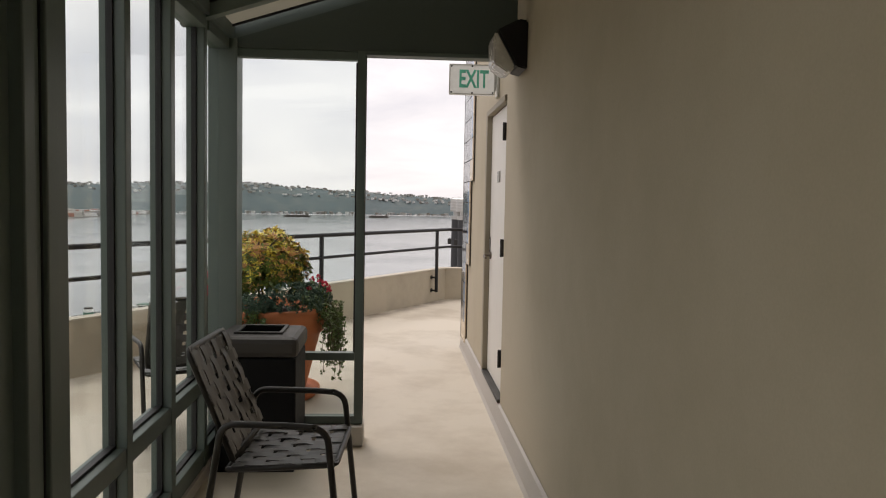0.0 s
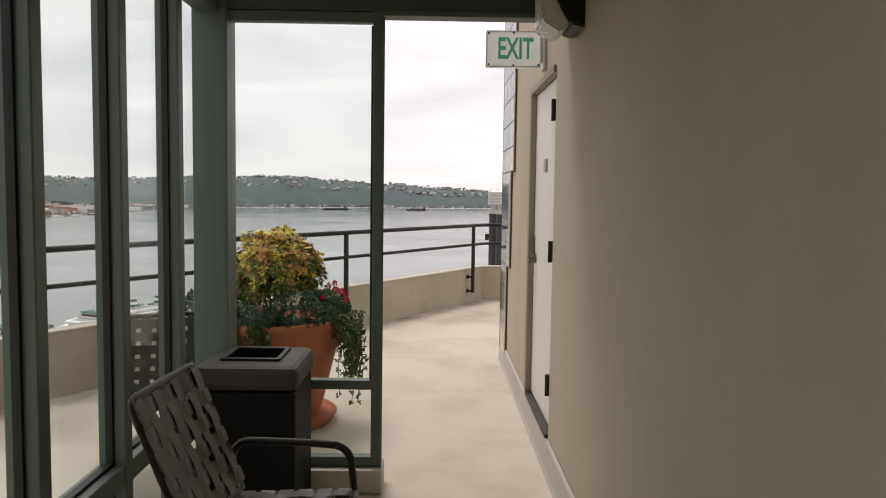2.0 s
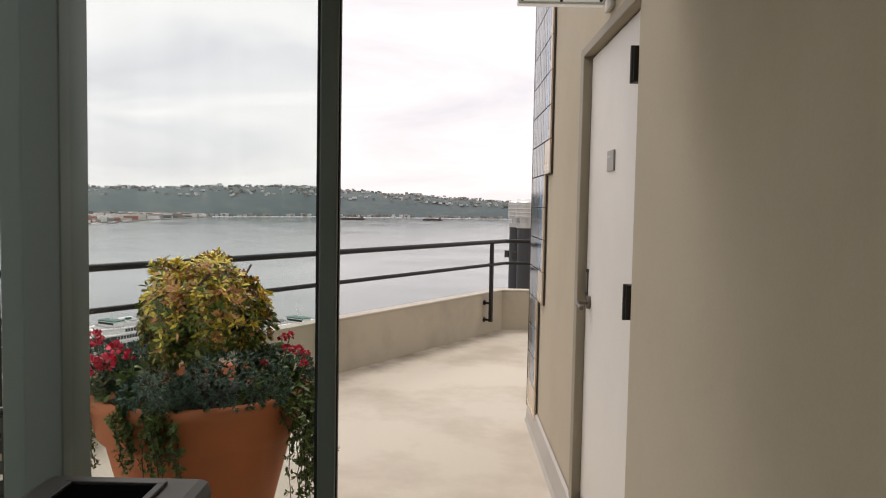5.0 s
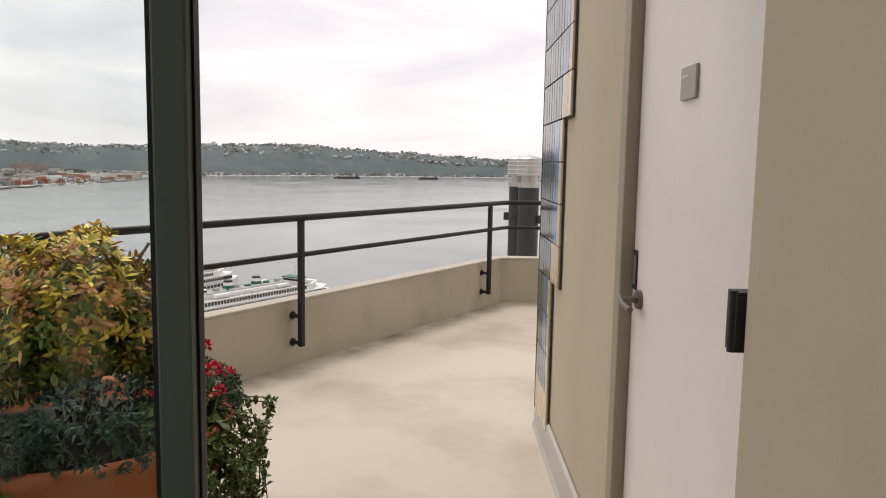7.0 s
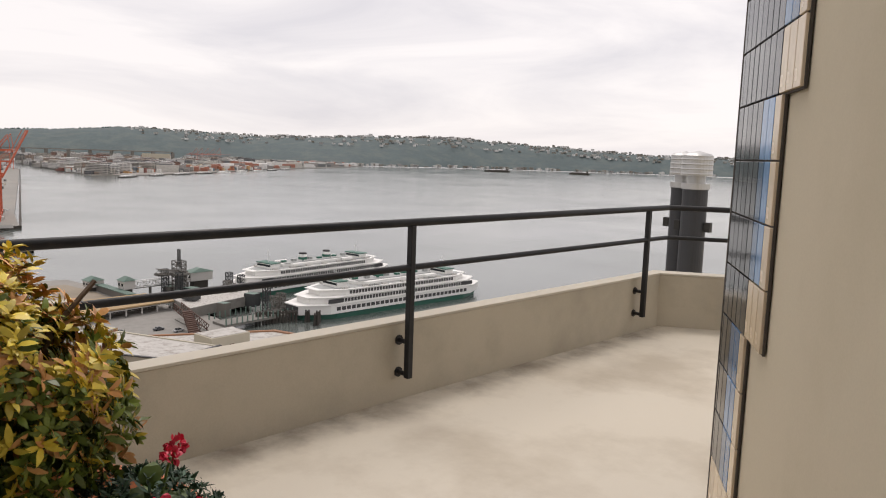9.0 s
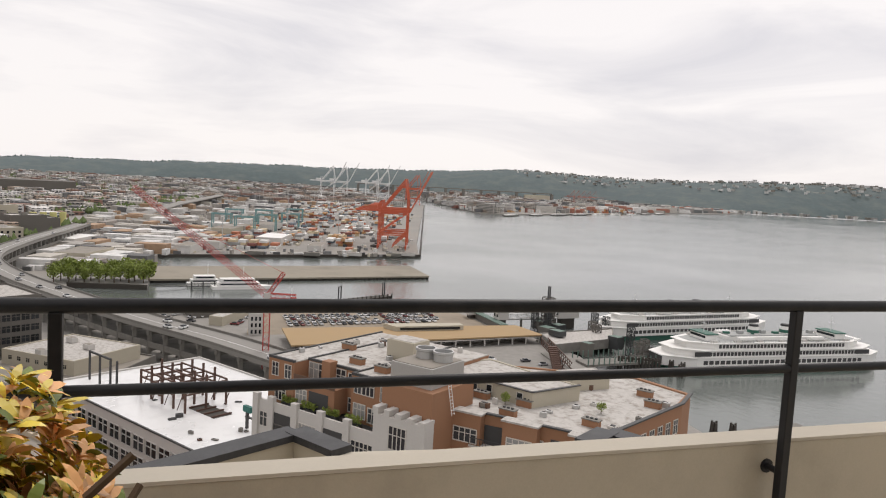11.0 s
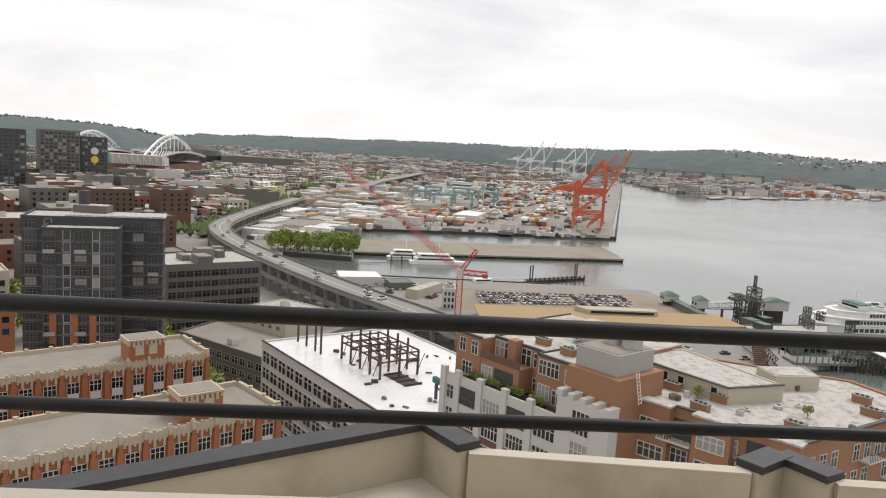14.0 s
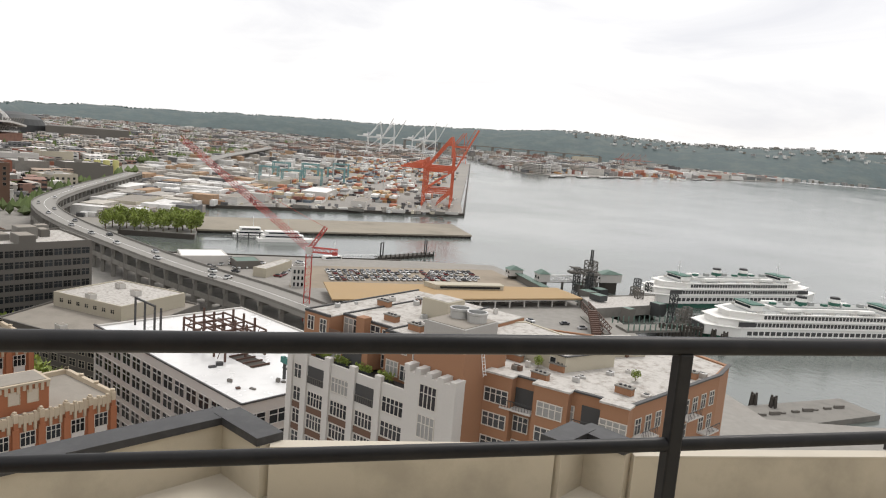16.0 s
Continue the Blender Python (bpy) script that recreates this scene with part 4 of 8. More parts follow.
DARKWALL = surface("dark_grey_cladding", (0.046, 0.049, 0.049), 0.6, var=0.2, scale=0.3, fine=4.0, bump=0.0)
GREYWALL = surface("grey_brown_concrete", (0.135, 0.125, 0.11), 0.8, var=0.15, scale=0.2, fine=4.0, bump=0.0)
FARGLASS = surface("dark_window_glass", (0.022, 0.025, 0.028), 0.2, var=0.3, scale=2, bump=0.0, rand=0.6, spec=0.25)
LITGLASS = palette("window_glass_mixed", [(0.03, 0.035, 0.04), (0.05, 0.055, 0.06), (0.04, 0.04, 0.045), (0.30, 0.30, 0.29), (0.07, 0.075, 0.08)], 0.25, per="object")
WINFRAME = surface("pale_window_frame", (0.55, 0.52, 0.47), 0.6, var=0.05, bump=0.0)
DARKFRAME = surface("dark_window_frame", (0.05, 0.05, 0.05), 0.6, var=0.1, bump=0.0)
RUST = surface("rusty_steel", (0.10, 0.055, 0.04), 0.7, var=0.3, scale=1, bump=0.0)
REDPAINT = surface("red_crane_paint", (0.42, 0.06, 0.05), 0.6, var=0.12, scale=0.5, bump=0.0)
ORANGE = surface("orange_crane_paint", (0.52, 0.11, 0.05), 0.6, var=0.12, scale=0.2, bump=0.0)
SHIPWHITE = surface("ship_white", (0.78, 0.77, 0.74), 0.5, var=0.04, scale=0.2, bump=0.0)
SHIPGREEN = surface("ship_green", (0.02, 0.11, 0.075), 0.5, var=0.1, scale=0.2, bump=0.0)
GREENROOF = surface("green_metal_roof", (0.10, 0.16, 0.13), 0.6, var=0.1, scale=0.2, bump=0.0)
WHITEPAINT = surface("white_steel", (0.72, 0.72, 0.71), 0.5, var=0.06, bump=0.0)
TREELEAF = surface("tree_leaf", (0.21, 0.26, 0.05), 0.6, var=0.2, scale=0.3, bump=0.0, island=0.45)
# Conifer green paled and blued: the distance haze sits in this colour.
HAZELEAF = surface("hazed_conifer_green", (0.082, 0.118, 0.106), 0.9, var=0.2, scale=0.02, fine=0.2, bump=0.0, island=0.25)

water = bpy.data.materials.new("harbour_water")
water.use_nodes = True
nt = water.node_tree
b = nt.nodes["Principled BSDF"]
b.inputs["Base Color"].default_value = (0.115, 0.13, 0.12, 1)
b.inputs["Roughness"].default_value = 0.22
b.inputs["IOR"].default_value = 1.6
tc = nt.nodes.new("ShaderNodeTexCoord")
nz = nt.nodes.new("ShaderNodeTexNoise")
nz.inputs["Scale"].default_value, nz.inputs["Detail"].default_value = 0.22, 6
nz2 = nt.nodes.new("ShaderNodeTexNoise")
nz2.inputs["Scale"].default_value, nz2.inputs["Detail"].default_value = 0.006, 4
bp = nt.nodes.new("ShaderNodeBump")
bp.inputs["Strength"].default_value, bp.inputs["Distance"].default_value = 0.16, 0.7
mr = nt.nodes.new("ShaderNodeMapRange")
mr.inputs["From Min"].default_value, mr.inputs["From Max"].default_value = 0.16, 0.7
mr.inputs["To Min"].default_value, mr.inputs["To Max"].default_value = 0.08, 0.22
nt.links.new(tc.outputs["Object"], nz.inputs["Vector"])
nt.links.new(tc.outputs["Object"], nz2.inputs["Vector"])
nt.links.new(nz2.outputs["Fac"], mr.inputs["Value"])
nt.links.new(mr.outputs["Result"], b.inputs["Roughness"])
nt.links.new(nz.outputs["Fac"], bp.inputs["Height"])
nt.links.new(bp.outputs["Normal"], b.inputs["Normal"])

bm = bmesh.new()
prism(bm, [(-12000, -12000), (3000, -12000), (3000, 12000), (-12000, 12000)], SEA - 1, SEA)
solo("water", bm, water, "grey harbour water with small ripples", "water", kind="structure")
MAIN = [(600, 900), (-120, 900), (-150, 300), (-185, 160), (-262, 166), (-300, 172), (-430, 156), (-436, 100), (-434, 20), (-433, -58), (-505, -66), (-498, -20),
        (-528, -20), (-560, -20), (-593, -20), (-672, -21), (-717, 220), (-836, 252), (-2066, 633), (-2900, 690), (-4700, 900), (-4700, -4200), (600, -4200)]
bm = bmesh.new()
prism(bm, MAIN, SEA - 1.5, GZ)
solo("ground", bm, ASPHALT, "grey city ground, asphalt and bare earth", "ground", kind="structure")
bm = bmesh.new()
prism(bm, [(-1724, 675), (-1769, 821), (-2019, 1176), (-2270, 1485), (-2560, 2000), (-2840, 2390), (-4700, 3500), (-4700, 1250), (-2900, 850)], SEA - 1.5, GZ)
solo("harbour_island", bm, ASPHALT, "flat industrial land across the waterway", "ground", kind="structure")
for name, poly, lab in (("pier", [(-525, -22), (-560, 182), (-626, 184), (-594, -22)], "long empty timber pier with a pale deck"),):
    p = thing(name, lab, "pier")
    bm = bmesh.new()
    prism(bm, poly, GZ - 0.9, GZ + 0.2)
    part("deck", bm, surface("pier_deck", (0.27, 0.24, 0.19), 0.9, var=0.2, scale=0.05, fine=0.6, bump=0.0, stain=0.4, stain_scale=0.03), p)
    # Dark band added along the pier's sides, from deck to water.
    bm = bmesh.new()
    prism(bm, [(-527, -21), (-561.2, 180.2), (-624.5, 182.2), (-593, -21)], SEA - 1, GZ - 0.9)
    part("fender_wall", bm, TIMBER, p, "dark band filling the pier's side below the deck")
    bm = bmesh.new()
    for k in range(60):
        f = k / 59
        for ax, ay, bx, by in ((-526, -20, -561, 181), (-561, 181, -625, 183)):
            x, y = ax + (bx - ax) * f, ay + (by - ay) * f
            box(bm, x - 0.5, x + 0.5, y - 0.5, y + 0.5, SEA - 1, GZ - 0.9)
    tagged(part("piles", bm, TIMBER, p, "dark timber piles"), kind="stuff")

# ---------- city: kinds of things ----------


def win_mesh(w, h, frame, glassm, cross=1, proud=0.10, joined=False):
    """A window's frame and pane, as two meshes, or as one where it stays far off."""
    bm = bmesh.new()
    box(bm, -w / 2, w / 2, -0.04, 0.02, 0, h)
    pane = None
    if not joined:
        pane = mesh_of("pane", bm, glassm)
        bm = bmesh.new()
    n_glass = len(bm.faces)
    t = min(0.12, w * 0.08)
    bars = [(-w / 2 - t, -w / 2, -t, h + t), (w / 2, w / 2 + t, -t, h + t), (-w / 2, w / 2, -t, 0), (-w / 2, w / 2, h, h + t)]
    for k in range(cross):
        x = -w / 2 + w * (k + 1) / (cross + 1)
        bars.append((x - t / 2, x + t / 2, 0, h))
    if cross:
        bars.append((-w / 2, w / 2, h * 0.62, h * 0.62 + t * 0.8))
    for x0, x1, z0, z1 in bars:
        box(bm, x0, x1, -proud, 0.02, z0, z1)
    if not joined:
        return mesh_of("window", bm, frame), pane
    bm.faces.ensure_lookup_table()
    for i in range(n_glass, len(bm.faces)):
        bm.faces[i].material_index = 1
    return mesh_of("window", bm, [glassm, frame]), None


def put_window(parent, me, at, name="window"):
    ob = part(name, me[0], None, parent, at=at)
    if me[1]:
        part("pane", me[1], None, ob)


def face_pose(p, q, f, z):
    """A pose on the wall from p to q (its outside to the right of the way), its own -y outwards."""
    x, y = p[0] + (q[0] - p[0]) * f, p[1] + (q[1] - p[1]) * f
    return pose(x, y, z, 0, 0, math.degrees(math.atan2(q[1] - p[1], q[0] - p[0])))


def windows(parent, p, q, ztop, rows, cols, step, me, margin=0.04, skip=()):
    for r in range(rows):
        for c in range(cols):
            if (r, c) not in skip:
                put_window(parent, me, face_pose(p, q, margin + (1 - 2 * margin) * (c + 0.5) / cols, ztop - (r + 1) * step))


def block(name, label, quad, z1, wall, roofm, z0=GZ, category="building", rim=0.6, group=""):
    """A building: walls, a roof sunk behind a rim."""
    t = thing(name, label, category, group)
    cx, cy = sum(p[0] for p in quad) / len(quad), sum(p[1] for p in quad) / len(quad)
    bm = bmesh.new()
    prism(bm, quad, z0, z1 - rim)
    part("wall", bm, wall, t)
    bm = bmesh.new()
    n = len(quad)
    inner = []
    for x, y in quad:
        d = Vector((x - cx, y - cy))
        d = d - d.normalized() * 0.7
        inner.append((cx + d.x, cy + d.y))
    lo = [bm.verts.new((x, y, z1 - rim)) for x, y in quad]
    hi = [bm.verts.new((x, y, z1)) for x, y in quad]
    ih = [bm.verts.new((x, y, z1)) for x, y in inner]
    il = [bm.verts.new((x, y, z1 - rim + 0.1)) for x, y in inner]
    for k in range(n):
        j = (k + 1) % n
        bm.faces.new((lo[k], lo[j], hi[j], hi[k]))
        bm.faces.new((hi[k], hi[j], ih[j], ih[k]))
        bm.faces.new((ih[k], ih[j], il[j], il[k]))
    part("roof_rim", bm, wall, t)
    bm = bmesh.new()
    prism(bm, inner, z1 - rim - 0.05, z1 - rim + 0.12)
    part("roof", bm, roofm, t)
    return t


def rect(a, b, depth):
    """The plan rectangle whose front runs from a to b and which reaches back to the left of that way."""
    d = Vector((b[0] - a[0], b[1] - a[1])).normalized()
    n = Vector((-d.y, d.x)) * depth
    return [a, b, (b[0] + n.x, b[1] + n.y), (a[0] + n.x, a[1] + n.y)]


def roof_box(name, label, x, y, z, sx, sy, sz, turn, mat, category="roof unit", top=None):
    t = thing(name, label, category, at=pose(x, y, z, 0, 0, turn))
    bm = bmesh.new()
    box(bm, -sx / 2, sx / 2, -sy / 2, sy / 2, 0, sz, 0.06)
    part("body", bm, mat, t)
    bm = bmesh.new()
    box(bm, -sx / 2 + 0.25, sx / 2 - 0.25, -sy / 2 + 0.25, sy / 2 - 0.25, sz, sz + 0.08)
    part("lid", bm, top or GRAVEL, t)
    return t


def lattice(bm, p0, p1, w, bays, r):
    """A square lattice mast or boom between two points."""
    p0, p1 = Vector(p0), Vector(p1)
    d = (p1 - p0).normalized()
    s = d.cross(Vector((0, 0, 1)) if abs(d.z) < 0.9 else Vector((1, 0, 0))).normalized() * w / 2
    u = s.cross(d).normalized() * w / 2
    cs = [s + u, s - u, -s - u, -s + u]
    for c in cs:
        tube(bm, p0 + c, p1 + c, r, seg=4)
    for k in range(bays):
        a, b = p0.lerp(p1, k / bays), p0.lerp(p1, (k + 1) / bays)
        for i in range(4):
            j = (i + 1) % 4
            tube(bm, a + cs[i], b + cs[j], r * 0.6, seg=3)
            tube(bm, b + cs[i], b + cs[j], r * 0.6, seg=3)


# ---------- terracotta-topped brick offices ----------
random.seed(3)


def brick_wing(t, a, b, depth, top, bays):
    """A wing whose front runs from a to b, with brick piers and a cream toothed crown."""
    quad = rect(a, b, depth)
    bm = bmesh.new()
    prism(bm, quad, GZ, top - 1.0)
    wallp = part("wall", bm, BRICK, t)
    bm = bmesh.new()
    prism(bm, quad, top - 0.99, top - 0.9)
    part("roof", bm, GRAVEL, t, "grey gravel roof")
    L = (Vector(b) - Vector(a)).length
    me = win_mesh(2.1, 2.1, WINFRAME, FARGLASS, 2)
    bm = bmesh.new()
    box(bm, -0.5, 0.5, -0.6, 0.05, GZ + 4, top - 2.6)
    box(bm, -0.32, 0.32, -0.55, 0.05, top - 2.6, top - 1.5)
    pier = mesh_of("pier", bm, BRICK)
    bm = bmesh.new()
    box(bm, -1.05, 1.05, -0.12, 0.02, -0.25, 1.15)
    spandrel = mesh_of("spandrel", bm, surface("pale_spandrel", (0.58, 0.56, 0.53), 0.8, var=0.1, bump=0.0))
    bm = bmesh.new()
    for k in range(4):
        box(bm, -1.5 + k * 0.78, -1.1 + k * 0.78, -0.35, 0.15, -1.75 - 0.85 * (k % 2), 0.05 + 0.25 * (k % 2))
    box(bm, -L / bays / 2, L / bays / 2, -0.3, 0.4, -1.35, -0.1)
    tagged_crown = mesh_of("crown", bm, TERRAWHITE)
    bm = bmesh.new()
    box(bm, -0.36, 0.36, -0.6, 0.4, -1.0, 0.45, 0.1)
    box(bm, -0.22, 0.22, -0.4, 0.25, 0.45, 0.75, 0.08)
    finial = mesh_of("finial", bm, TERRAWHITE)
    for i in range(bays + 1):
        part("pier", pier, None, t, at=face_pose(a, b, i / bays, 0))
        part("finial", finial, None, t, at=face_pose(a, b, i / bays, top - 0.55))
        if i < bays:
            f = (i + 0.5) / bays
            part("crown", tagged_crown, None, t, "cream toothed terracotta crown", at=face_pose(a, b, f, top - 0.6))
            for r in range(4):
                z = top - 5.6 - r * 3.7
                put_window(t, me, face_pose(a, b, f, z))
                part("spandrel", spandrel, None, t, at=face_pose(a, b, f, z - 1.3))
    for p, q in ((quad[1], quad[2]), (quad[2], quad[3])):
        n = int((Vector(q) - Vector(p)).length / 4.6)
        bm = bmesh.new()
        d = (Vector(q) - Vector(p)) / n
        wall_line(bm, p, q, 0.35, top - 1.3, top - 0.1)
        for i in range(n + 1):
            x, y = Vector(p) + d * i
            box(bm, x - 0.36, x + 0.36, y - 0.36, y + 0.36, top - 0.1, top + 0.3, 0.08)
        part("rear_crown", bm, TERRAWHITE, t, "cream stepped rear parapet")


offices = thing("brick_office_building", "orange brick offices with cream toothed terracotta crown", "building")
brick_wing(offices, (-106 + 26, -47 - 33), (-133.5, -13), 15, -45, 22)
brick_wing(offices, (-142 + 22, -65 - 32), (-165, -33), 15, -45, 19)
for x, y, s in ((-128.5, -26, 1.0), (-160, -45, 1.0)):
    ph = thing("roof_turret", "brick roof turret with cream terracotta top", "turret", at=pose(x, y, -45.9, 0, 0, 125))
    bm = bmesh.new()
    box(bm, -3.6, 3.6, -2.8, 2.8, 0, 4.4)
    part("wall", bm, BRICK, ph)
    bm = bmesh.new()
    for k in range(9):
        box(bm, -3.75 + k * 0.87, -3.3 + k * 0.87, -3.0, 3.0, 3.6 - 0.4 * (k % 2), 4.62)
    box(bm, -3.8, 3.8, -3.0, 3.0, 4.4, 4.7)
    part("crown", bm, TERRAWHITE, ph)
    bm = bmesh.new()
    box(bm, -3.3, 3.3, -2.5, 2.5, 4.7, 4.78)
    part("roof", bm, GRAVEL, ph)
    me = win_mesh(1.5, 1.9, TERRAWHITE, surface("blank_panel", (0.5, 0.44, 0.36), 0.8, bump=0.0), 0)
    for side in (0, 180):
        for xx in (-1.5, 1.2):
            put_window(ph, me, pose(0, 0, 0, 0, 0, side) @ pose(xx, -2.8, 1.6))

# ---------- white building under construction ----------
WN, WL = (-139, 8), (-193, -26)
wb_quad = rect(WL, WN, 40)
wb = block("white_building", "pale concrete building with a wet white roof under construction", wb_quad, -50, OFFWHITE, WHITEROOF, rim=0.5)
me = win_mesh(3.9, 2.9, OFFWHITE, FARGLASS, 1, 0.25)
windows(wb, WL, WN, -50.8, 5, 13, 4.2, me, 0.015)
windows(wb, wb_quad[1], wb_quad[2], -50.8, 5, 8, 4.2, win_mesh(3.9, 2.7, OFFWHITE, FARGLASS, 1, 0.25), 0.02)
bm = bmesh.new()
wall_line(bm, WL, WN, 0.2, -50.0, -49.7)
wall_line(bm, wb_quad[1], wb_quad[2], 0.2, -50.0, -49.7)
part("dark_edge", bm, DARKFRAME, wb, "dark roof edge")
fr = thing("unfinished_penthouse", "rusty steel frame of an unfinished penthouse", "structure", at=pose(-176, 4, -50.38, 0, 0, 32))
for x in (-9, -4.5, 0, 4.5, 9):
    for y in (-5, 0, 5):
        bm = bmesh.new()
        box(bm, x - 0.2, x + 0.2, y - 0.2, y + 0.2, 0, 7.5 if (x + y) % 2 else 5.8)
        part("column", bm, RUST, fr)
for z in (4.0, 5.6):
    for y in (-5, 0, 5):
        bm = bmesh.new()
        box(bm, -9, 9, y - 0.15, y + 0.15, z, z + 0.35)
        part("beam", bm, RUST, fr)
    for x in (-9, -4.5, 0, 4.5, 9):
        bm = bmesh.new()
        box(bm, x - 0.15, x + 0.15, -5, 5, z - 0.3, z)
        part("beam", bm, RUST, fr)
for k in range(8):
    x, y = -9 + 2.5 * k, (-5, 5)[k % 2]
    bm = bmesh.new()
    tube(bm, (x, y, 0), (x + 3, y, 5.6), 0.12, seg=4)
    part("brace", bm, RUST, fr)
hole = thing("roof_opening", "joisted roof opening, its shade laid as a dark sheet", "opening", at=pose(-166, 10, -50.37, 0, 0, 32))
# The roof is whole here; a thin dark sheet paints the opening's shade.
bm = bmesh.new()
box(bm, -5, 4, -2.2, 2.2, 0, 0.05)
part("opening", bm, TIMBER, hole)
bm = bmesh.new()
for k in range(4):
    box(bm, -5 + k * 2.8, -4.8 + k * 2.8, -2.4, 2.4, 0.05, 0.4)
part("joists", bm, RUST, hole)
gf = thing("green_hoist_frame", "green and rust steel frame at the roof's edge", "steel frame", at=pose(-152, 18, -50.38, 0, 0, 32))
bm = bmesh.new()
for x in (-3, 3):
    box(bm, x - 0.25, x + 0.25, -0.25, 0.25, 0, 4.6)
box(bm, -3.5, 4, -0.2, 0.2, 2.2, 2.5)
part("frame", bm, DARKFRAME, gf)
bm = bmesh.new()
box(bm, -4, -1.6, -0.4, 0.4, 3.4, 4.6)
part("green_box", bm, surface("green_mesh", (0.03, 0.14, 0.12), 0.7, bump=0.0), gf)
gate = thing("steel_goalpost", "dark steel frame standing at the roof's rear", "steel frame", at=pose(-190, -14, -50.38, 0, 0, 32))
bm = bmesh.new()
for x in (-6, -1, 4, 7):
    box(bm, x - 0.2, x + 0.2, -0.2, 0.2, 0, 7)
box(bm, -6, 4, -0.2, 0.2, 6.6, 7.0)
part("frame", bm, DARKFRAME, gate)
for k in range(26):
    f, g2 = random.random(), random.random()
    p = Vector(wb_quad[0]).lerp(Vector(wb_quad[1]), 0.1 + 0.8 * f).lerp(Vector(wb_quad[3]).lerp(Vector(wb_quad[2]), 0.1 + 0.8 * f), 0.1 + 0.8 * g2)
    roof_box("building_material", "small stack of building material on the roof", p.x, p.y, -50.38, random.uniform(0.4, 1.6), random.uniform(0.3, 1.0), random.uniform(0.2, 0.8), random.uniform(0, 180), random.choice((RUST, CONCRETE, DARKFRAME)), "material", DARKFRAME)

# ---------- brown condominium block ----------
CA, CE = (-110.0, 16.2), 36.87
CM = pose(CA[0], CA[1], 0, 0, 0, CE)


def condo_at(s, y, z):
    """A place on the condominium: s along its front, y back from it."""
    return CM @ Vector((s, y, z))


W22 = win_mesh(2.0, 1.9, WINFRAME, LITGLASS, 2)
W12 = win_mesh(1.2, 1.9, WINFRAME, LITGLASS, 1)
W32 = win_mesh(3.2, 1.7, WINFRAME, LITGLASS, 3)
W24 = win_mesh(2.6, 2.9, WINFRAME, LITGLASS, 3)
DOOR2 = win_mesh(1.7, 2.3, WINFRAME, LITGLASS, 1)
condo = thing("condominium", "brown rendered apartment block over a white concrete front", "building", at=CM)
for s0, s1, y0 in ((-3, 2.2, 2.2), (2.2, 12, 5.0), (12, 19, 3.5)):
    bm = bmesh.new()
    box(bm, s0, s1, y0, 28, GZ, -25.75)
    part("wall", bm, BROWN, condo)
    bm = bmesh.new()
    box(bm, s0 + 0.3, s1 - 0.01, y0 + 0.3, 27.7, -25.75, -25.6)
    part("roof", bm, PALEROOF, condo, "pale patched roof")
    bm = bmesh.new()
    box(bm, s0, s1, y0 - 0.08, y0 + 0.3, -25.75, -25.4)
    box(bm, s0, s0 + 0.3, y0, 28, -25.75, -25.4)
    part("dark_coping", bm, DARKFRAME, condo)
bm = bmesh.new()
box(bm, -3, 19.5, 0, 5, GZ, -32.4)
box(bm, -3, 19.5, 0, 0.35, -32.4, -31.4)
part("white_front", bm, OFFWHITE, condo, "white concrete lower front")
bm = bmesh.new()
box(bm, -2.8, 19.4, 0.36, 5, -32.4, -32.2)
part("terrace_floor", bm, DARKFRAME, condo)
for k, x in enumerate((-2.9, 0.2, 4.9, 9.8, 14.6)):
    bm = bmesh.new()
    box(bm, x - 0.55, x + 0.55, -0.35, 0.4, GZ, -30.6 - 0.0 * k, 0.05)
    part("white_pier", bm, OFFWHITE, condo, "white concrete pier")
BAYS = ((-2.3, -0.4), (0.8, 4.3), (5.5, 9.2), (10.4, 14.0), (15.2, 19.3))
bay_mesh = {}
for k, (x0, x1) in enumerate(BAYS):
    w = x1 - x0
    for r in range(5):
        z = -35.2 - 3.4 * r
        if r == 0 and k in (1, 3):
            # Flat dark panel on the wall: the recess's shade is only colour.
            bm = bmesh.new()
            box(bm, x0, x1, -0.05, 0.02, z - 0.2, z + 2.4)
            rec = part("loggia", bm, DARKFRAME, condo, "flat dark panel for a balcony recess's shade")
            bm = bmesh.new()
            for q in range(9):
                box(bm, x0 + w * q / 9, x0 + w * q / 9 + 0.06, -0.16, -0.1, z - 0.2, z + 0.8)
            box(bm, x0, x1, -0.18, -0.08, z + 0.75, z + 0.83)
            part("balustrade", bm, GREYWALL, rec)
            continue
        if (k, 0) not in bay_mesh:
            bay_mesh[k, 0] = win_mesh(w - 0.5, 2.0, WINFRAME, LITGLASS, 1 if w < 2.5 else 4)
        put_window(condo, bay_mesh[k, 0], pose((x0 + x1) / 2, 0, z))
        bm = bmesh.new()
        box(bm, x0, x1, -0.06, 0.02, z - 1.2, z - 0.25)
        part("spandrel", bm, BROWNDARK if r else OFFWHITE, condo)
for x, y, z, me in ((-1.6, 2.2, -28.2, W12), (1.0, 2.2, -28.2, W12), (-0.4, 2.2, -31.6, W22), (3.4, 5.0, -28.3, DOOR2), (5.3, 5.0, -28.3, DOOR2), (8.7, 5.0, -28.3, DOOR2), (10.8, 5.0, -28.1, W12), (10.9, 5.0, -31.6, W12),
                    (13.2, 3.5, -28.1, W12), (15.0, 3.5, -28.1, W22), (17.8, 3.5, -28.4, W12), (13.6, 3.5, -31.5, W22), (16.2, 3.5, -31.7, W22)):
    put_window(condo, me, pose(x, y, z))
bm = bmesh.new()
box(bm, 2.2, 10.0, 2.3, 5.0, -31.9, -28.3)
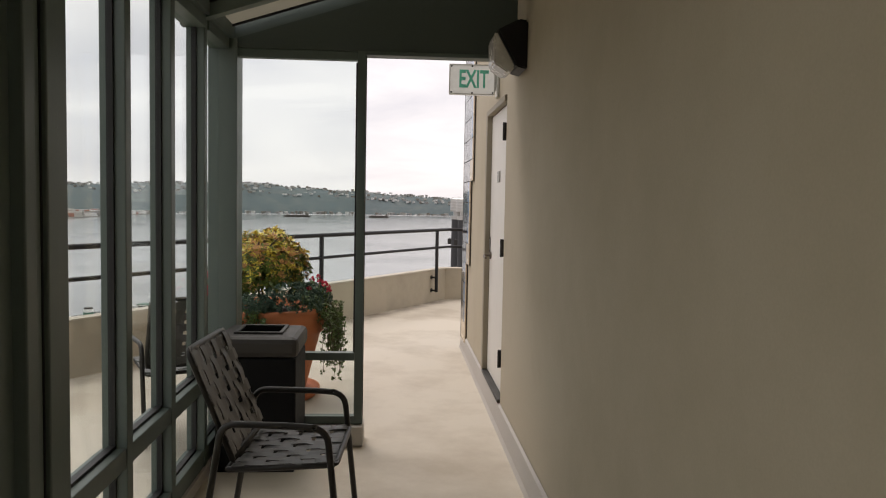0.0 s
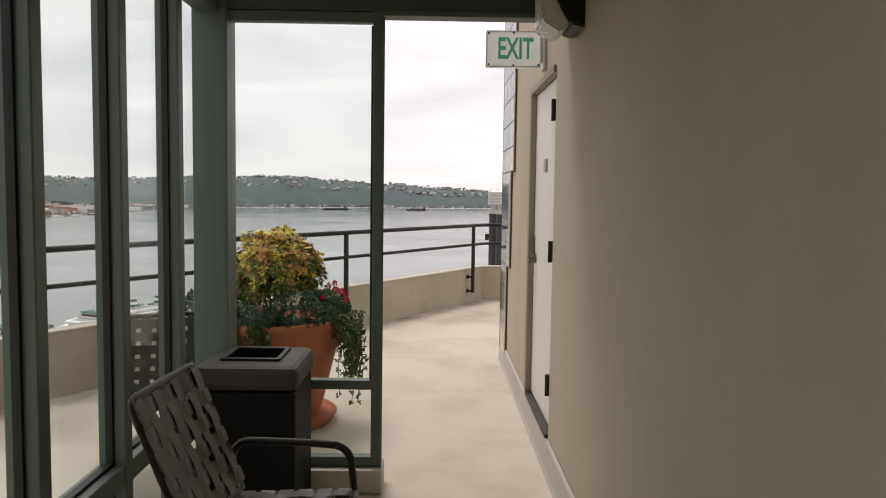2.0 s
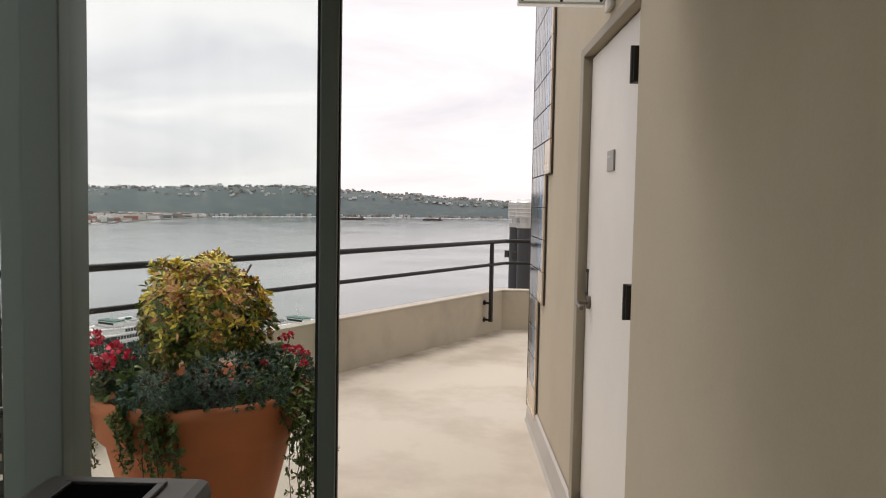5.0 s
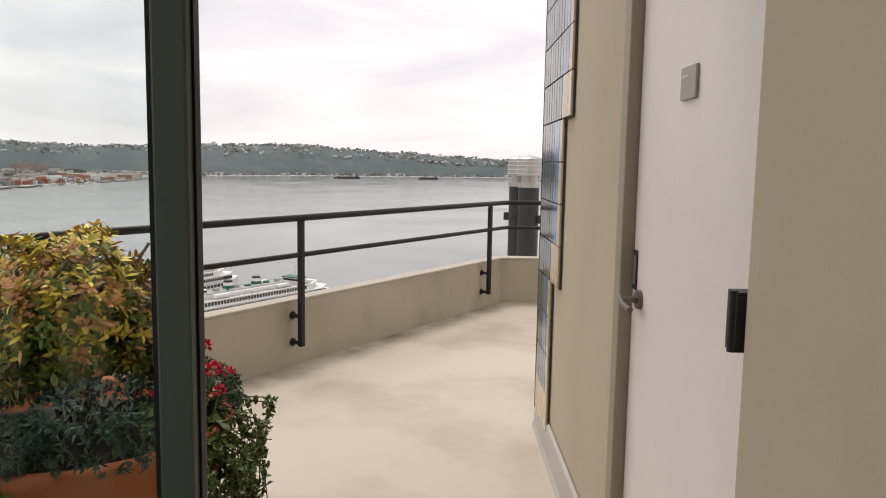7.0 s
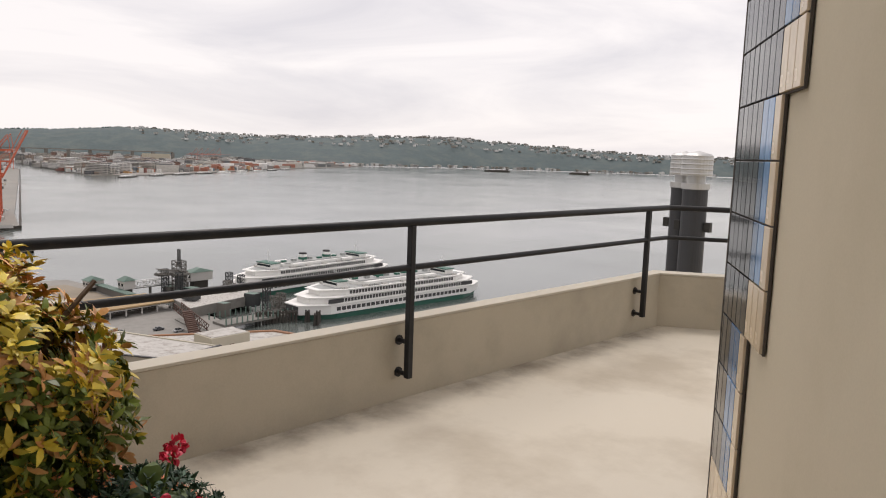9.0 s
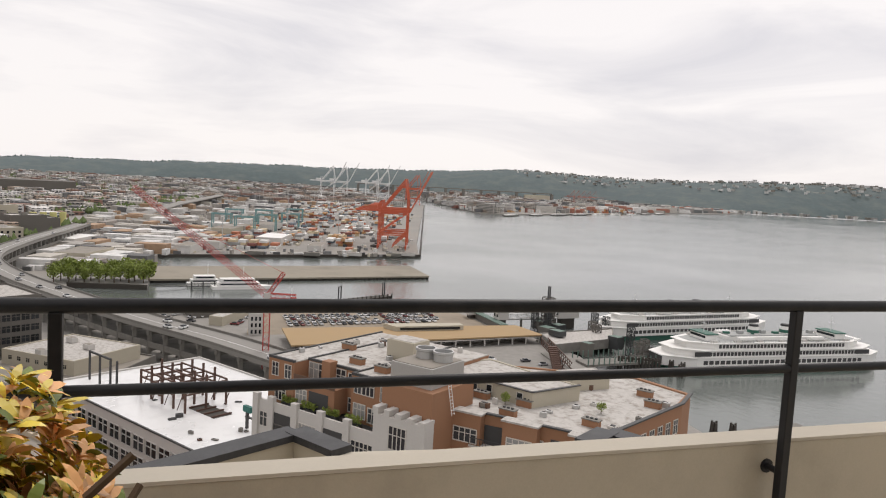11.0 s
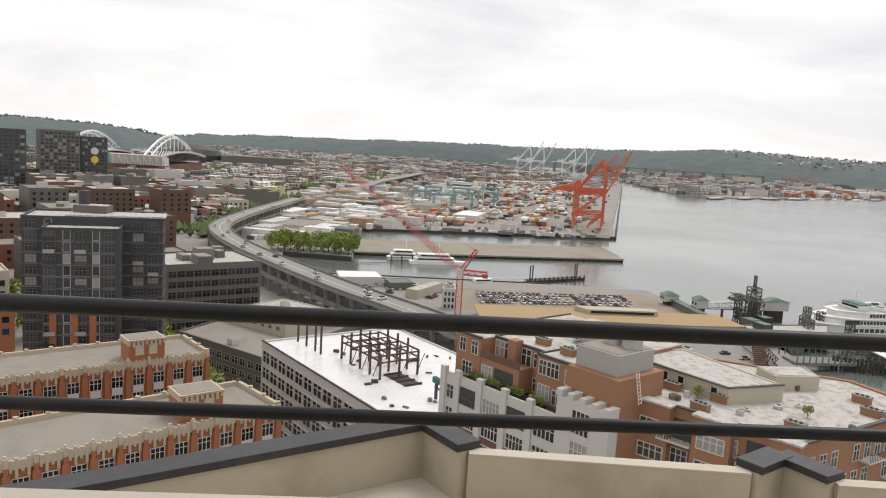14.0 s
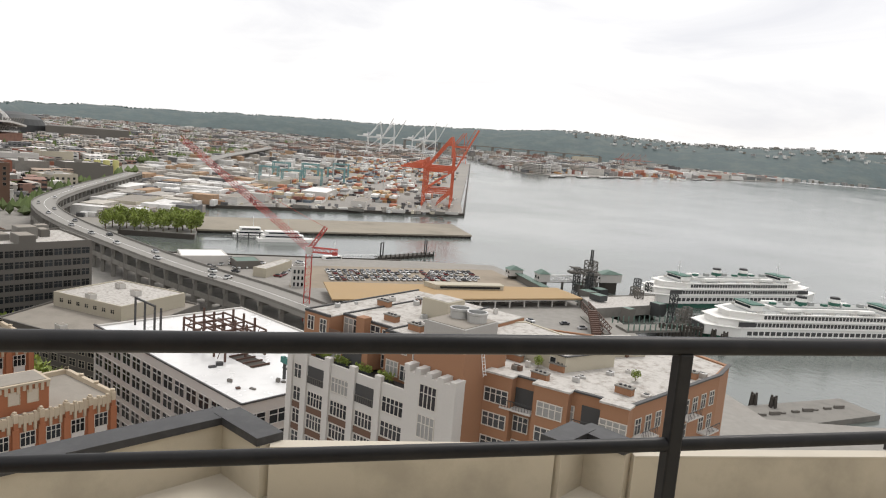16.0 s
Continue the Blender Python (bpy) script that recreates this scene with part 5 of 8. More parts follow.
bod = part("balcony_block", bm, BROWN, condo)
# Dark panel painting the shade of a loggia that isn't hollowed out.
bm = bmesh.new()
box(bm, 5.2, 8.9, 2.24, 2.31, -31.7, -29.2)
part("loggia", bm, DARKFRAME, bod, "flat dark panel for a loggia's shade")
bm = bmesh.new()
box(bm, 2.1, 10.1, 2.2, 2.3, -28.3, -27.3)
part("parapet", bm, BROWNDARK, bod)
put_window(condo, W22, pose(3.7, 2.3, -31.3))
bm = bmesh.new()
box(bm, 6.2, 7.8, 3.6, 5.1, -28.3, -24.9)
part("chimney_breast", bm, BROWN, condo)
bm = bmesh.new()
box(bm, 19, 27, 1.5, 11, GZ, -25.0)
part("stair_tower", bm, BROWN, condo)
bm = bmesh.new()
box(bm, 19.2, 27.4, -0.3, 1.6, GZ, -28.6)
for k in range(5):
    box(bm, 19.1 + k * 1.85, 20.0 + k * 1.85, -0.4, 1.7, -28.6, -27.7 - 0.12 * k)
part("tower_front", bm, OFFWHITE, condo, "white stepped tower front")
for r in range(4):
    put_window(condo, W24, pose(23.2, -0.3, -32.6 - 4.0 * r))
cc = [(-95.2, 36.4), (-79.1, 51.3), (-90.2, 71.0), (-94.6, 75.6), (-104.5, 72.6), (-118.2, 46.2)]
CR = -28.0
cond2 = block("condominium", "brown rendered apartment wing with a pale patched roof", cc, CR, BROWN, PALEROOF, rim=0.35)
bm = bmesh.new()
for p, q in zip(cc[:3], cc[1:4]):
    wall_line(bm, p, q, 0.28, CR, CR + 0.2)
part("dark_coping", bm, DARKFRAME, cond2)
windows(cond2, cc[0], cc[1], CR - 0.6, 5, 7, 3.25, W22, 0.03, skip=((0, 2), (1, 4), (0, 5)))
windows(cond2, cc[1], cc[2], CR - 0.6, 5, 9, 3.25, W12, 0.03, skip=((0, 3), (1, 6)))
for f, wdt in ((0.22, 4.2), (0.56, 4.6), (0.93, 3.4)):
    m = face_pose(cc[0], cc[1], f, GZ)
    bm = bmesh.new()
    box(bm, -wdt / 2, wdt / 2, -1.3, 0.2, 0, CR - 0.02 - GZ)
    bay = part("bay", bm, BROWN, cond2, at=m)
    bm = bmesh.new()
    box(bm, -wdt / 2 - 0.2, wdt / 2 + 0.2, -1.5, 0.3, CR - 0.02 - GZ, CR + 0.22 - GZ)
    part("bay_roof", bm, PALEROOF, bay)
    for r in range(5):
        put_window(cond2, W32, m @ pose(0, -1.3, CR - 3.7 - 3.25 * r - GZ))
# Thin dark panel, set on the facade as a loggia's shade.
bm = bmesh.new()
box(bm, -1.6, 1.6, -0.06, 0.02, 0, 2.5)
LOGGIA_SHADE = mesh_of("loggia", bm, DARKFRAME)
for f, r in ((0.39, 0), (0.66, 1), (0.8, 0)):
    part("loggia", LOGGIA_SHADE, None, cond2, "flat dark panel for a loggia's shade", at=face_pose(cc[0], cc[1], f, CR - 3.9 - 3.25 * r))
for f, r in ((0.35, 0), (0.65, 1), (0.8, 0)):
    m = face_pose(cc[0], cc[1], f, CR - 4.2 - 3.25 * r)
    bal = part("balcony", mesh_of("balcony", (lambda b_: (box(b_, -2.2, 2.2, -1.5, 0.1, 0, 0.25), b_)[1])(bmesh.new()), OFFWHITE), None, cond2, at=m)
    bm = bmesh.new()
    for k in range(12):
        box(bm, -2.2 + k * 0.4, -2.16 + k * 0.4, -1.5, -1.46, 0.25, 1.25)
    box(bm, -2.2, 2.2, -1.52, -1.44, 1.2, 1.28)
    part("balustrade", bm, DARKFRAME, bal)
for x, y, w, d, h in ((-101.4, 61.2, 4.6, 6.6, 2.1),):
    roof_box("roof_penthouse", "cream rendered penthouse on the roof", x, y, CR - 0.3, w, d, h, 4 if w < 10 else 28, CREAM, "penthouse", PALEROOF)
upper = block("roof_storey", "cream rendered roof storey with a pale patched roof", [(-104, 41), (-92, 48.5), (-94.5, 57), (-111, 50), (-110, 42.5)], -26.1, CREAM, PALEROOF, z0=CR - 0.3, category="penthouse", rim=0.25)
bm = bmesh.new()
for p, q in (((-110, 42.5), (-104, 41)), ((-104, 41), (-92, 48.5)), ((-92, 48.5), (-94.5, 57))):
    wall_line(bm, p, q, 0.22, -26.09, -25.95)
part("dark_coping", bm, DARKFRAME, upper)
windows(upper, (-104, 41), (-92, 48.5), -26.3, 1, 5, 1.55, win_mesh(0.9, 1.3, WINFRAME, FARGLASS, 0), 0.05, skip=((0, 3),))
roof_box("plant_room", "grey louvred plant room on the stair tower", *condo_at(22.6, 6.4, -25.0), 6.6, 7.4, 2.7, CE, surface("grey_louvre", (0.36, 0.35, 0.33), 0.7, bump=0.0), "plant room")
for x, y in (condo_at(21.4, 7.5, 0)[:2], condo_at(24.2, 7.5, 0)[:2]):
    fan = thing("cooling_fan", "round grey cooling fan on the plant room", "fan", "cooling fans", pose(x, y, -22.22))
    bm = bmesh.new()
    lathe(bm, [(1.3, 0), (1.3, 0.9), (1.42, 1.0), (1.42, 1.3), (1.2, 1.3), (1.15, 0.5)], 24)
    part("drum", bm, GALV, fan)
    bm = bmesh.new()
    tube(bm, (0, 0, 0), (0, 0, 0.6), 1.14, seg=24)
    part("grille", bm, DARKFRAME, fan)
stacks = [(*condo_at(q, w, 0)[:2], -25.62) for q, w in ((2, 14), (9, 8), (14.5, 7), (15.5, 10), (8, 22))] + [(x, y, CR - 0.24) for x, y in ((-89.5, 44), (-93, 48), (-97.5, 43.5), (-90, 66), (-95, 68), (-84, 53))]
for x, y, z in stacks:
    ch = thing("chimney", "brown roof chimney with dark caps", "chimney", "chimneys", pose(x, y, z, 0, 0, 37))
    bm = bmesh.new()
    box(bm, -1.1, 1.1, -0.5, 0.5, 0, 0.9)
    part("body", bm, BROWN, ch)
    bm = bmesh.new()
    box(bm, -1.2, 1.2, -0.6, 0.6, 0.88, 1.02)
    part("coping", bm, CONCRETE, ch)
    for k in (-0.6, 0.0, 0.6):
        bm = bmesh.new()
        tube(bm, (k, 0, 1.02), (k, 0, 1.2), 0.2, seg=8)
        part("flue", bm, DARKFRAME, ch)
roof_box("stair_hut", "cream stair hut on the roof", *condo_at(12, 16, -25.62), 5, 4, 3.0, CE, CREAM, "penthouse", PALEROOF)
lad = thing("ladder", "white steel ladder leaning on the stair tower", "ladder")
bm = bmesh.new()
for q in (-0.3, 0.3):
    tube(bm, condo_at(27.9, 5 + q, -28.2), condo_at(27.1, 5 + q, -24.2), 0.05, seg=4)
for k in range(9):
    tube(bm, condo_at(27.9 - 0.085 * k, 4.7, -28 + 0.43 * k), condo_at(27.9 - 0.085 * k, 5.3, -28 + 0.43 * k), 0.04, seg=4)
part("ladder", bm, WHITEPAINT, lad)

# terraces, doors and screens along the set-back storeys
for k, f in enumerate((0.1, 0.3, 0.52, 0.74)):
    m = CM @ pose(19 * f, 0.6, -32.2)
    pl = thing("terrace_planter", "dark planter with green shrubs on a terrace", "planter", "terrace planters", m @ pose(0, 1.2, 0))
    bm = bmesh.new()
    box(bm, -1.4, 1.4, -0.3, 0.3, 0, 0.6, 0.04)
    part("trough", bm, DARKFRAME, pl)
    random.seed(60 + k)
    part("shrub", leaf_mesh("shrub", [(Vector((random.uniform(-1.3, 1.3), random.uniform(-0.3, 0.3), random.uniform(0.6, 1.5))), unit()) for q in range(90)], [TREELEAF], 0.3, 4, 0.6), None, pl)
for k, (f, r) in enumerate(((0.12, 0), (0.45, 1), (0.88, 1), (0.28, 2), (0.62, 0))):
    m = face_pose(cc[1], cc[2], f, CR - 4.2 - 3.25 * r)
    bm = bmesh.new()
    box(bm, -1.8, 1.8, -1.3, 0.1, 0, 0.22)
    bal = part("balcony", bm, OFFWHITE, cond2, at=m)
    bm = bmesh.new()
    for q in range(10):
        box(bm, -1.8 + q * 0.39, -1.75 + q * 0.39, -1.3, -1.26, 0.22, 1.2)
    box(bm, -1.8, 1.8, -1.32, -1.24, 1.15, 1.23)
    part("balustrade", bm, DARKFRAME, bal)
random.seed(44)
for k in range(26):
    u, v = random.random(), random.random()
    p = Vector(cc[0]).lerp(Vector(cc[1]), u).lerp(Vector(cc[5]).lerp(Vector(cc[3]), u), 0.12 + 0.75 * v)
    roof_box("roof_vent", "small weathered vent box on the roof", p.x, p.y, CR - 0.24, random.uniform(0.5, 1.5), random.uniform(0.4, 1.0), random.uniform(0.3, 0.9), 37, random.choice((GALV, CONCRETE, BROWNDARK, OFFWHITE)), "vent", DARKFRAME)
for k in range(18):
    p = condo_at(random.uniform(-2, 18), random.uniform(7, 27), 0)
    roof_box("roof_vent", "small weathered vent box on the roof", p.x, p.y, -25.62, random.uniform(0.5, 1.5), random.uniform(0.4, 1.0), random.uniform(0.3, 0.9), 10, random.choice((GALV, CONCRETE, BROWNDARK, OFFWHITE)), "vent", DARKFRAME)

# ---------- dark glass tower, grey offices, cream offices ----------
tower2 = thing("dark_tower", "dark grey apartment tower with glass balconies", "building")
DFRAME = surface("grey_frame", (0.13, 0.135, 0.135), 0.5, bump=0.0)
WD = win_mesh(2.5, 2.0, DFRAME, LITGLASS, 2)
WB = win_mesh(1.5, 2.3, surface("pale_blind_frame", (0.45, 0.45, 0.44), 0.6, bump=0.0), LITGLASS, 0)
FA, FB = (-190.6, -79.2), (-194.9, -62.3)
SA, SB = (-198.0, -87.4), (-206.3, -55.0)
for p, q, depth, top in ((FA, FB, 9.0, -23.6), (SA, SB, 17, -21.8)):
    quad = rect(p, q, depth)
    bm = bmesh.new()
    prism(bm, quad, GZ, top - 0.7)
    part("wall", bm, DARKWALL, tower2)
    bm = bmesh.new()
    for u, v in zip(quad, quad[1:] + quad[:1]):
        wall_line(bm, u, v, 0.22, top - 0.7, top)
    part("roof_rim", bm, DARKWALL, tower2, "dark roof edge")
    bm = bmesh.new()
    prism(bm, quad, top - 0.69, top - 0.5)
    part("roof", bm, PALEROOF, tower2, "pale flat roof")
bm = bmesh.new()
prism(bm, [(-200.2, -77.6), (-206.0, -54.2), (-215.6, -56.7), (-209.8, -80.0)], -21.75, -21.35)
part("roof_slab", bm, PALEROOF, tower2, "pale overhanging roof slab")
PITCH = 2.95
for r in range(12):
    z = -26.6 - PITCH * r
    for f, me in ((0.10, WD), (0.32, WB), (0.50, WD), (0.70, WB), (0.88, WD)):
        put_window(tower2, me, face_pose(FA, FB, f, z))
    for f, me in ((0.06, WD), (0.18, WB), (0.82, WD), (0.93, WD)):
        put_window(tower2, me, face_pose(SA, SB, f, z + 1.7))
    for f in (0.25, 0.5, 0.75):
        put_window(tower2, WD, face_pose(SB, (-222.8, -59.2), f, z + 1.7))
    for f in (0.25, 0.7):
        put_window(tower2, WD, face_pose(FB, (-203.6, -64.5), f, z))
    bm = bmesh.new()
    wall_line(bm, FA, FB, 0.2, z - 0.55, z - 0.2)
    wall_line(bm, SA, SB, 0.2, z + 1.15, z + 1.5)
    part("floor_band", bm, DFRAME, tower2)
    for p, q, f, dz in ((FA, FB, 0.10, 0), (FA, FB, 0.5, 0), (SA, SB, 0.82, 1.7), (SA, SB, 0.93, 1.7)):
        if (r * 3 + int(f * 20)) % 4 == 3:
            continue
        bm = bmesh.new()
        box(bm, -1.3, 1.3, -1.2, 0.05, -0.45, -0.25)
        bal = part("balcony", bm, GREYWALL, tower2, at=face_pose(p, q, f, z + dz))
        bm = bmesh.new()
        box(bm, -1.3, 1.3, -1.2, -1.15, -0.25, 0.7)
        part("balustrade", bm, LITGLASS, bal)
for f in (0.14, 0.42, 0.66):
    bm = bmesh.new()
    box(bm, -0.8, 0.8, -0.5, 0.1, 0, 32)
    part("brick_pier", bm, BRICK, tower2, "orange brick pier", at=face_pose(FA, FB, f, GZ))
bm = bmesh.new()
box(bm, -0.5, 0.5, -0.6, 0.1, 0, 50)
part("dark_fin", bm, DARKFRAME, tower2, at=face_pose(FA, FB, 0.985, GZ))
roof_box("lift_house", "grey lift house with a dark tank", -209, -74, -21.4, 5, 8.5, 2.0, 0, GREYWALL, "penthouse", PALEROOF)
tank = thing("roof_tank", "dark round roof tank", "tank", at=pose(-209.3, -76.4, -19.32))
bm = bmesh.new()
tube(bm, (0, 0, 0), (0, 0, 3.6), 1.35, seg=16)
part("tank", bm, DARKFRAME, tank)
gq = [(-257, -69), (-276, -41), (-300, -56), (-281, -84)]
grey = block("grey_offices", "grey concrete offices with banded windows", gq, -43, GREYWALL, PALEROOF, rim=0.8)
windows(grey, gq[0], gq[1], -43.9, 6, 11, 3.6, win_mesh(2.5, 2.1, GREYWALL, FARGLASS, 1), 0.02)
windows(grey, gq[1], gq[2], -43.9, 6, 8, 3.6, win_mesh(2.5, 2.1, GREYWALL, FARGLASS, 1), 0.02)
for x, y, w, d, h in ((-268, -60, 8, 5, 3), (-278, -62, 6, 6, 4), (-284, -58, 5, 3, 2.5), (-274, -68, 7, 3, 2), (-290, -60, 4, 4, 3)):
    roof_box("roof_unit", "grey boxy rooftop plant unit on the offices", x, y, -43.7, w, d, h, 33, random.choice((GREYWALL, CONCRETE)))
cq = [(-237, -59), (-211, -28), (-258, -5), (-284, -37)]
cream = block("cream_offices", "low cream offices with a pale roof", cq, -60, GREYWALL, GRAVEL, rim=0.6)
windows(cream, cq[0], cq[1], -60.6, 3, 11, 3.6, win_mesh(2.2, 1.9, CREAM, FARGLASS, 1), 0.02)
windows(cream, cq[1], cq[2], -60.6, 3, 10, 3.6, win_mesh(2.2, 1.9, CREAM, FARGLASS, 1), 0.02)
up = block("cream_upper_storey", "cream set-back storey with a pale roof", rect((-254, -48), (-236, -26), 26), -56, CREAM, PALEROOF, z0=-60.5, rim=0.4)
windows(up, (-254, -48), (-236, -26), -56.4, 1, 7, 2.4, win_mesh(1.4, 1.2, CREAM, FARGLASS, 1), 0.06)
for x, y in ((-226, -40), (-252, -24), (-262, -30), (-246, -36)):
    roof_box("roof_unit", "small pale rooftop unit", x, y, -60.4 if x > -230 else -56.2, 3, 2.2, 1.6, 40, OFFWHITE)

# ---------- viaduct ----------
VP = [Vector(p) for p in ((-205, 60), (-274, 20), (-326, -16), (-389, -54), (-436, -80), (-487, -102), (-530, -112), (-590, -112), (-660, -107), (-730, -100), (-800, -94))]
line = []
for i in range(len(VP) - 1):
    p0, p1, p2, p3 = VP[max(i - 1, 0)], VP[i], VP[i + 1], VP[min(i + 2, len(VP) - 1)]
    for k in range(6):
        f = k / 6
        line.append(0.5 * (2 * p1 + (p2 - p0) * f + (2 * p0 - 5 * p1 + 4 * p2 - p3) * f * f + (3 * p1 - p0 - 3 * p2 + p3) * f ** 3))
line.append(VP[-1])
via = thing("viaduct", "double-deck concrete road viaduct on columns", "viaduct")


def ribbon(bm, line, off0, off1, z0, z1):
    rows = []
    for i, p in enumerate(line):
        d = (line[min(i + 1, len(line) - 1)] - line[max(i - 1, 0)]).normalized()
        n = Vector((-d.y, d.x))
        a, b_ = p + n * off0, p + n * off1
        rows.append([bm.verts.new((a.x, a.y, z0)), bm.verts.new((b_.x, b_.y, z0)), bm.verts.new((b_.x, b_.y, z1)), bm.verts.new((a.x, a.y, z1))])
    for r, s in zip(rows, rows[1:]):
        for k in range(4):
            bm.faces.new((r[k], r[(k + 1) % 4], s[(k + 1) % 4], s[k]))
    bm.faces.new(rows[0][::-1])
    bm.faces.new(rows[-1])


for name, z, m in (("upper_deck", -60.0, ROADMAT), ("lower_deck", -66.5, CONCRETE)):
    bm = bmesh.new()
    ribbon(bm, line, -7.0, 7.0, z - 1.4, z)
    part(name, bm, m, via)
    for s in (-1, 1):
        bm = bmesh.new()
        ribbon(bm, line, s * 6.7, s * 7.0, z + 0.01, z + 0.9)
        part("barrier", bm, CONCRETE, via)
bm = bmesh.new()
ribbon(bm, line, -0.12, 0.12, -59.99, -59.975)
part("lane_line", bm, WHITEPAINT, via)
for i in range(len(line)):
    d = (line[min(i + 1, len(line) - 1)] - line[max(i - 1, 0)]).normalized()
    n = Vector((-d.y, d.x))
    for s in (-1, 1):
        p = line[i] + n * s * 6.2
        bm = bmesh.new()
        box(bm, p.x - 0.8, p.x + 0.8, p.y - 0.8, p.y + 0.8, GZ, -61.4)
        part("column", bm, CONCRETE, via)
    for z in (-63.2, -69.4):
        bm = bmesh.new()
        wall_line(bm, line[i] - n * 7.2, line[i] + n * 7.2, 0.7, z, z + 1.6)
        part("cross_beam", bm, CONCRETE, via)

# ---------- cars ----------
CARPAINT = palette("car_paint", [(0.72, 0.72, 0.72), (0.6, 0.6, 0.61), (0.07, 0.07, 0.075), (0.78, 0.78, 0.77), (0.16, 0.02, 0.02), (0.7, 0.7, 0.69), (0.42, 0.42, 0.43), (0.75, 0.75, 0.74)], 0.3, per="object")
bm = bmesh.new()
box(bm, -2.2, 2.2, -0.88, 0.88, 0.3, 0.95, 0.12)
CAR_BODY = mesh_of("body", bm, CARPAINT)
bm = bmesh.new()
vs = box(bm, -1.35, 1.0, -0.78, 0.78, 0.94, 1.45, 0.08)
for v in bm.verts:
    if v.co.z > 1.2:
        v.co.x *= 0.78
        v.co.y *= 0.86
CAR_CABIN = mesh_of("cabin", bm, FARGLASS)
bm = bmesh.new()
tube(bm, (0, -0.1, 0), (0, 0.1, 0), 0.33, seg=10)
CAR_WHEEL = mesh_of("wheel", bm, GASKET)


def car(at, label, group):
    t = thing("car", label, "car", group, at)
    part("body", CAR_BODY, None, t)
    part("cabin", CAR_CABIN, None, t)
    for x in (-1.35, 1.35):
        for y in (-0.85, 0.85):
            part("wheel", CAR_WHEEL, None, t, at=pose(x, y, 0.33))
    return t


first = car(pose(-372, 52, GZ + 0.02, 0, 0, 12), "parked car in the waterfront lot", "cars in the lot")
for r in range(4):
    for k in range(27):
        if (r, k) == (0, 0) or random.random() < 0.12:
            continue
        f = k / 26
        x, y = -372 - 9 * f - r * 6.2 - (r > 1) * 3, 52 + 80 * f + random.uniform(-0.3, 0.3)
        copy_thing(first, pose(x, y, GZ + 0.02, 0, 0, 8 + random.uniform(-3, 3) + (180 if random.random() < 0.5 else 0)))
road_car = car(pose(-300, 3, -59.98, 0, 0, 145), "car driving on the viaduct", "cars on the viaduct")
for i, s in ((4, 1), (9, 1), (10, -1), (13, 1), (14, -1), (16, 1), (18, -1), (19, 1), (22, 1), (24, -1), (27, 1), (29, -1), (33, 1), (37, -1), (44, 1), (50, -1)):
    d = (line[i + 1] - line[i]).normalized()
    n = Vector((-d.y, d.x))
    p = line[i] + d * random.uniform(0, 5) + n * s * 3
    copy_thing(road_car, pose(p.x, p.y, -59.98, 0, 0, math.degrees(math.atan2(d.y, d.x))))
street = car(pose(-395, 10, GZ + 0.02, 0, 0, 60), "car parked by the waterfront sheds", "cars by the sheds")
for k in range(34):
    copy_thing(street, pose(-400 + random.uniform(-22, 40), random.uniform(-10, 40), GZ + 0.02, 0, 0, random.choice((60, 150, 70, 75))))

bm = bmesh.new()
prism(bm, [(-352, 30), (-356, 154), (-386, 154), (-415, 150), (-408, 36)], GZ - 0.02, GZ + 0.015)
solo("parking_deck", bm, surface("tan_lot_surface", (0.27, 0.225, 0.17), 0.9, var=0.2, scale=0.08, fine=0.8, bump=0.0, stain=0.4, stain_scale=0.05), "tan surfaced waterfront parking deck", "parking lot", kind="structure")

# ---------- ferries ----------
random.seed(21)


SHIPGREY = surface("ship_deck_grey", (0.33, 0.34, 0.33), 0.7, var=0.12, scale=0.3, bump=0.0)


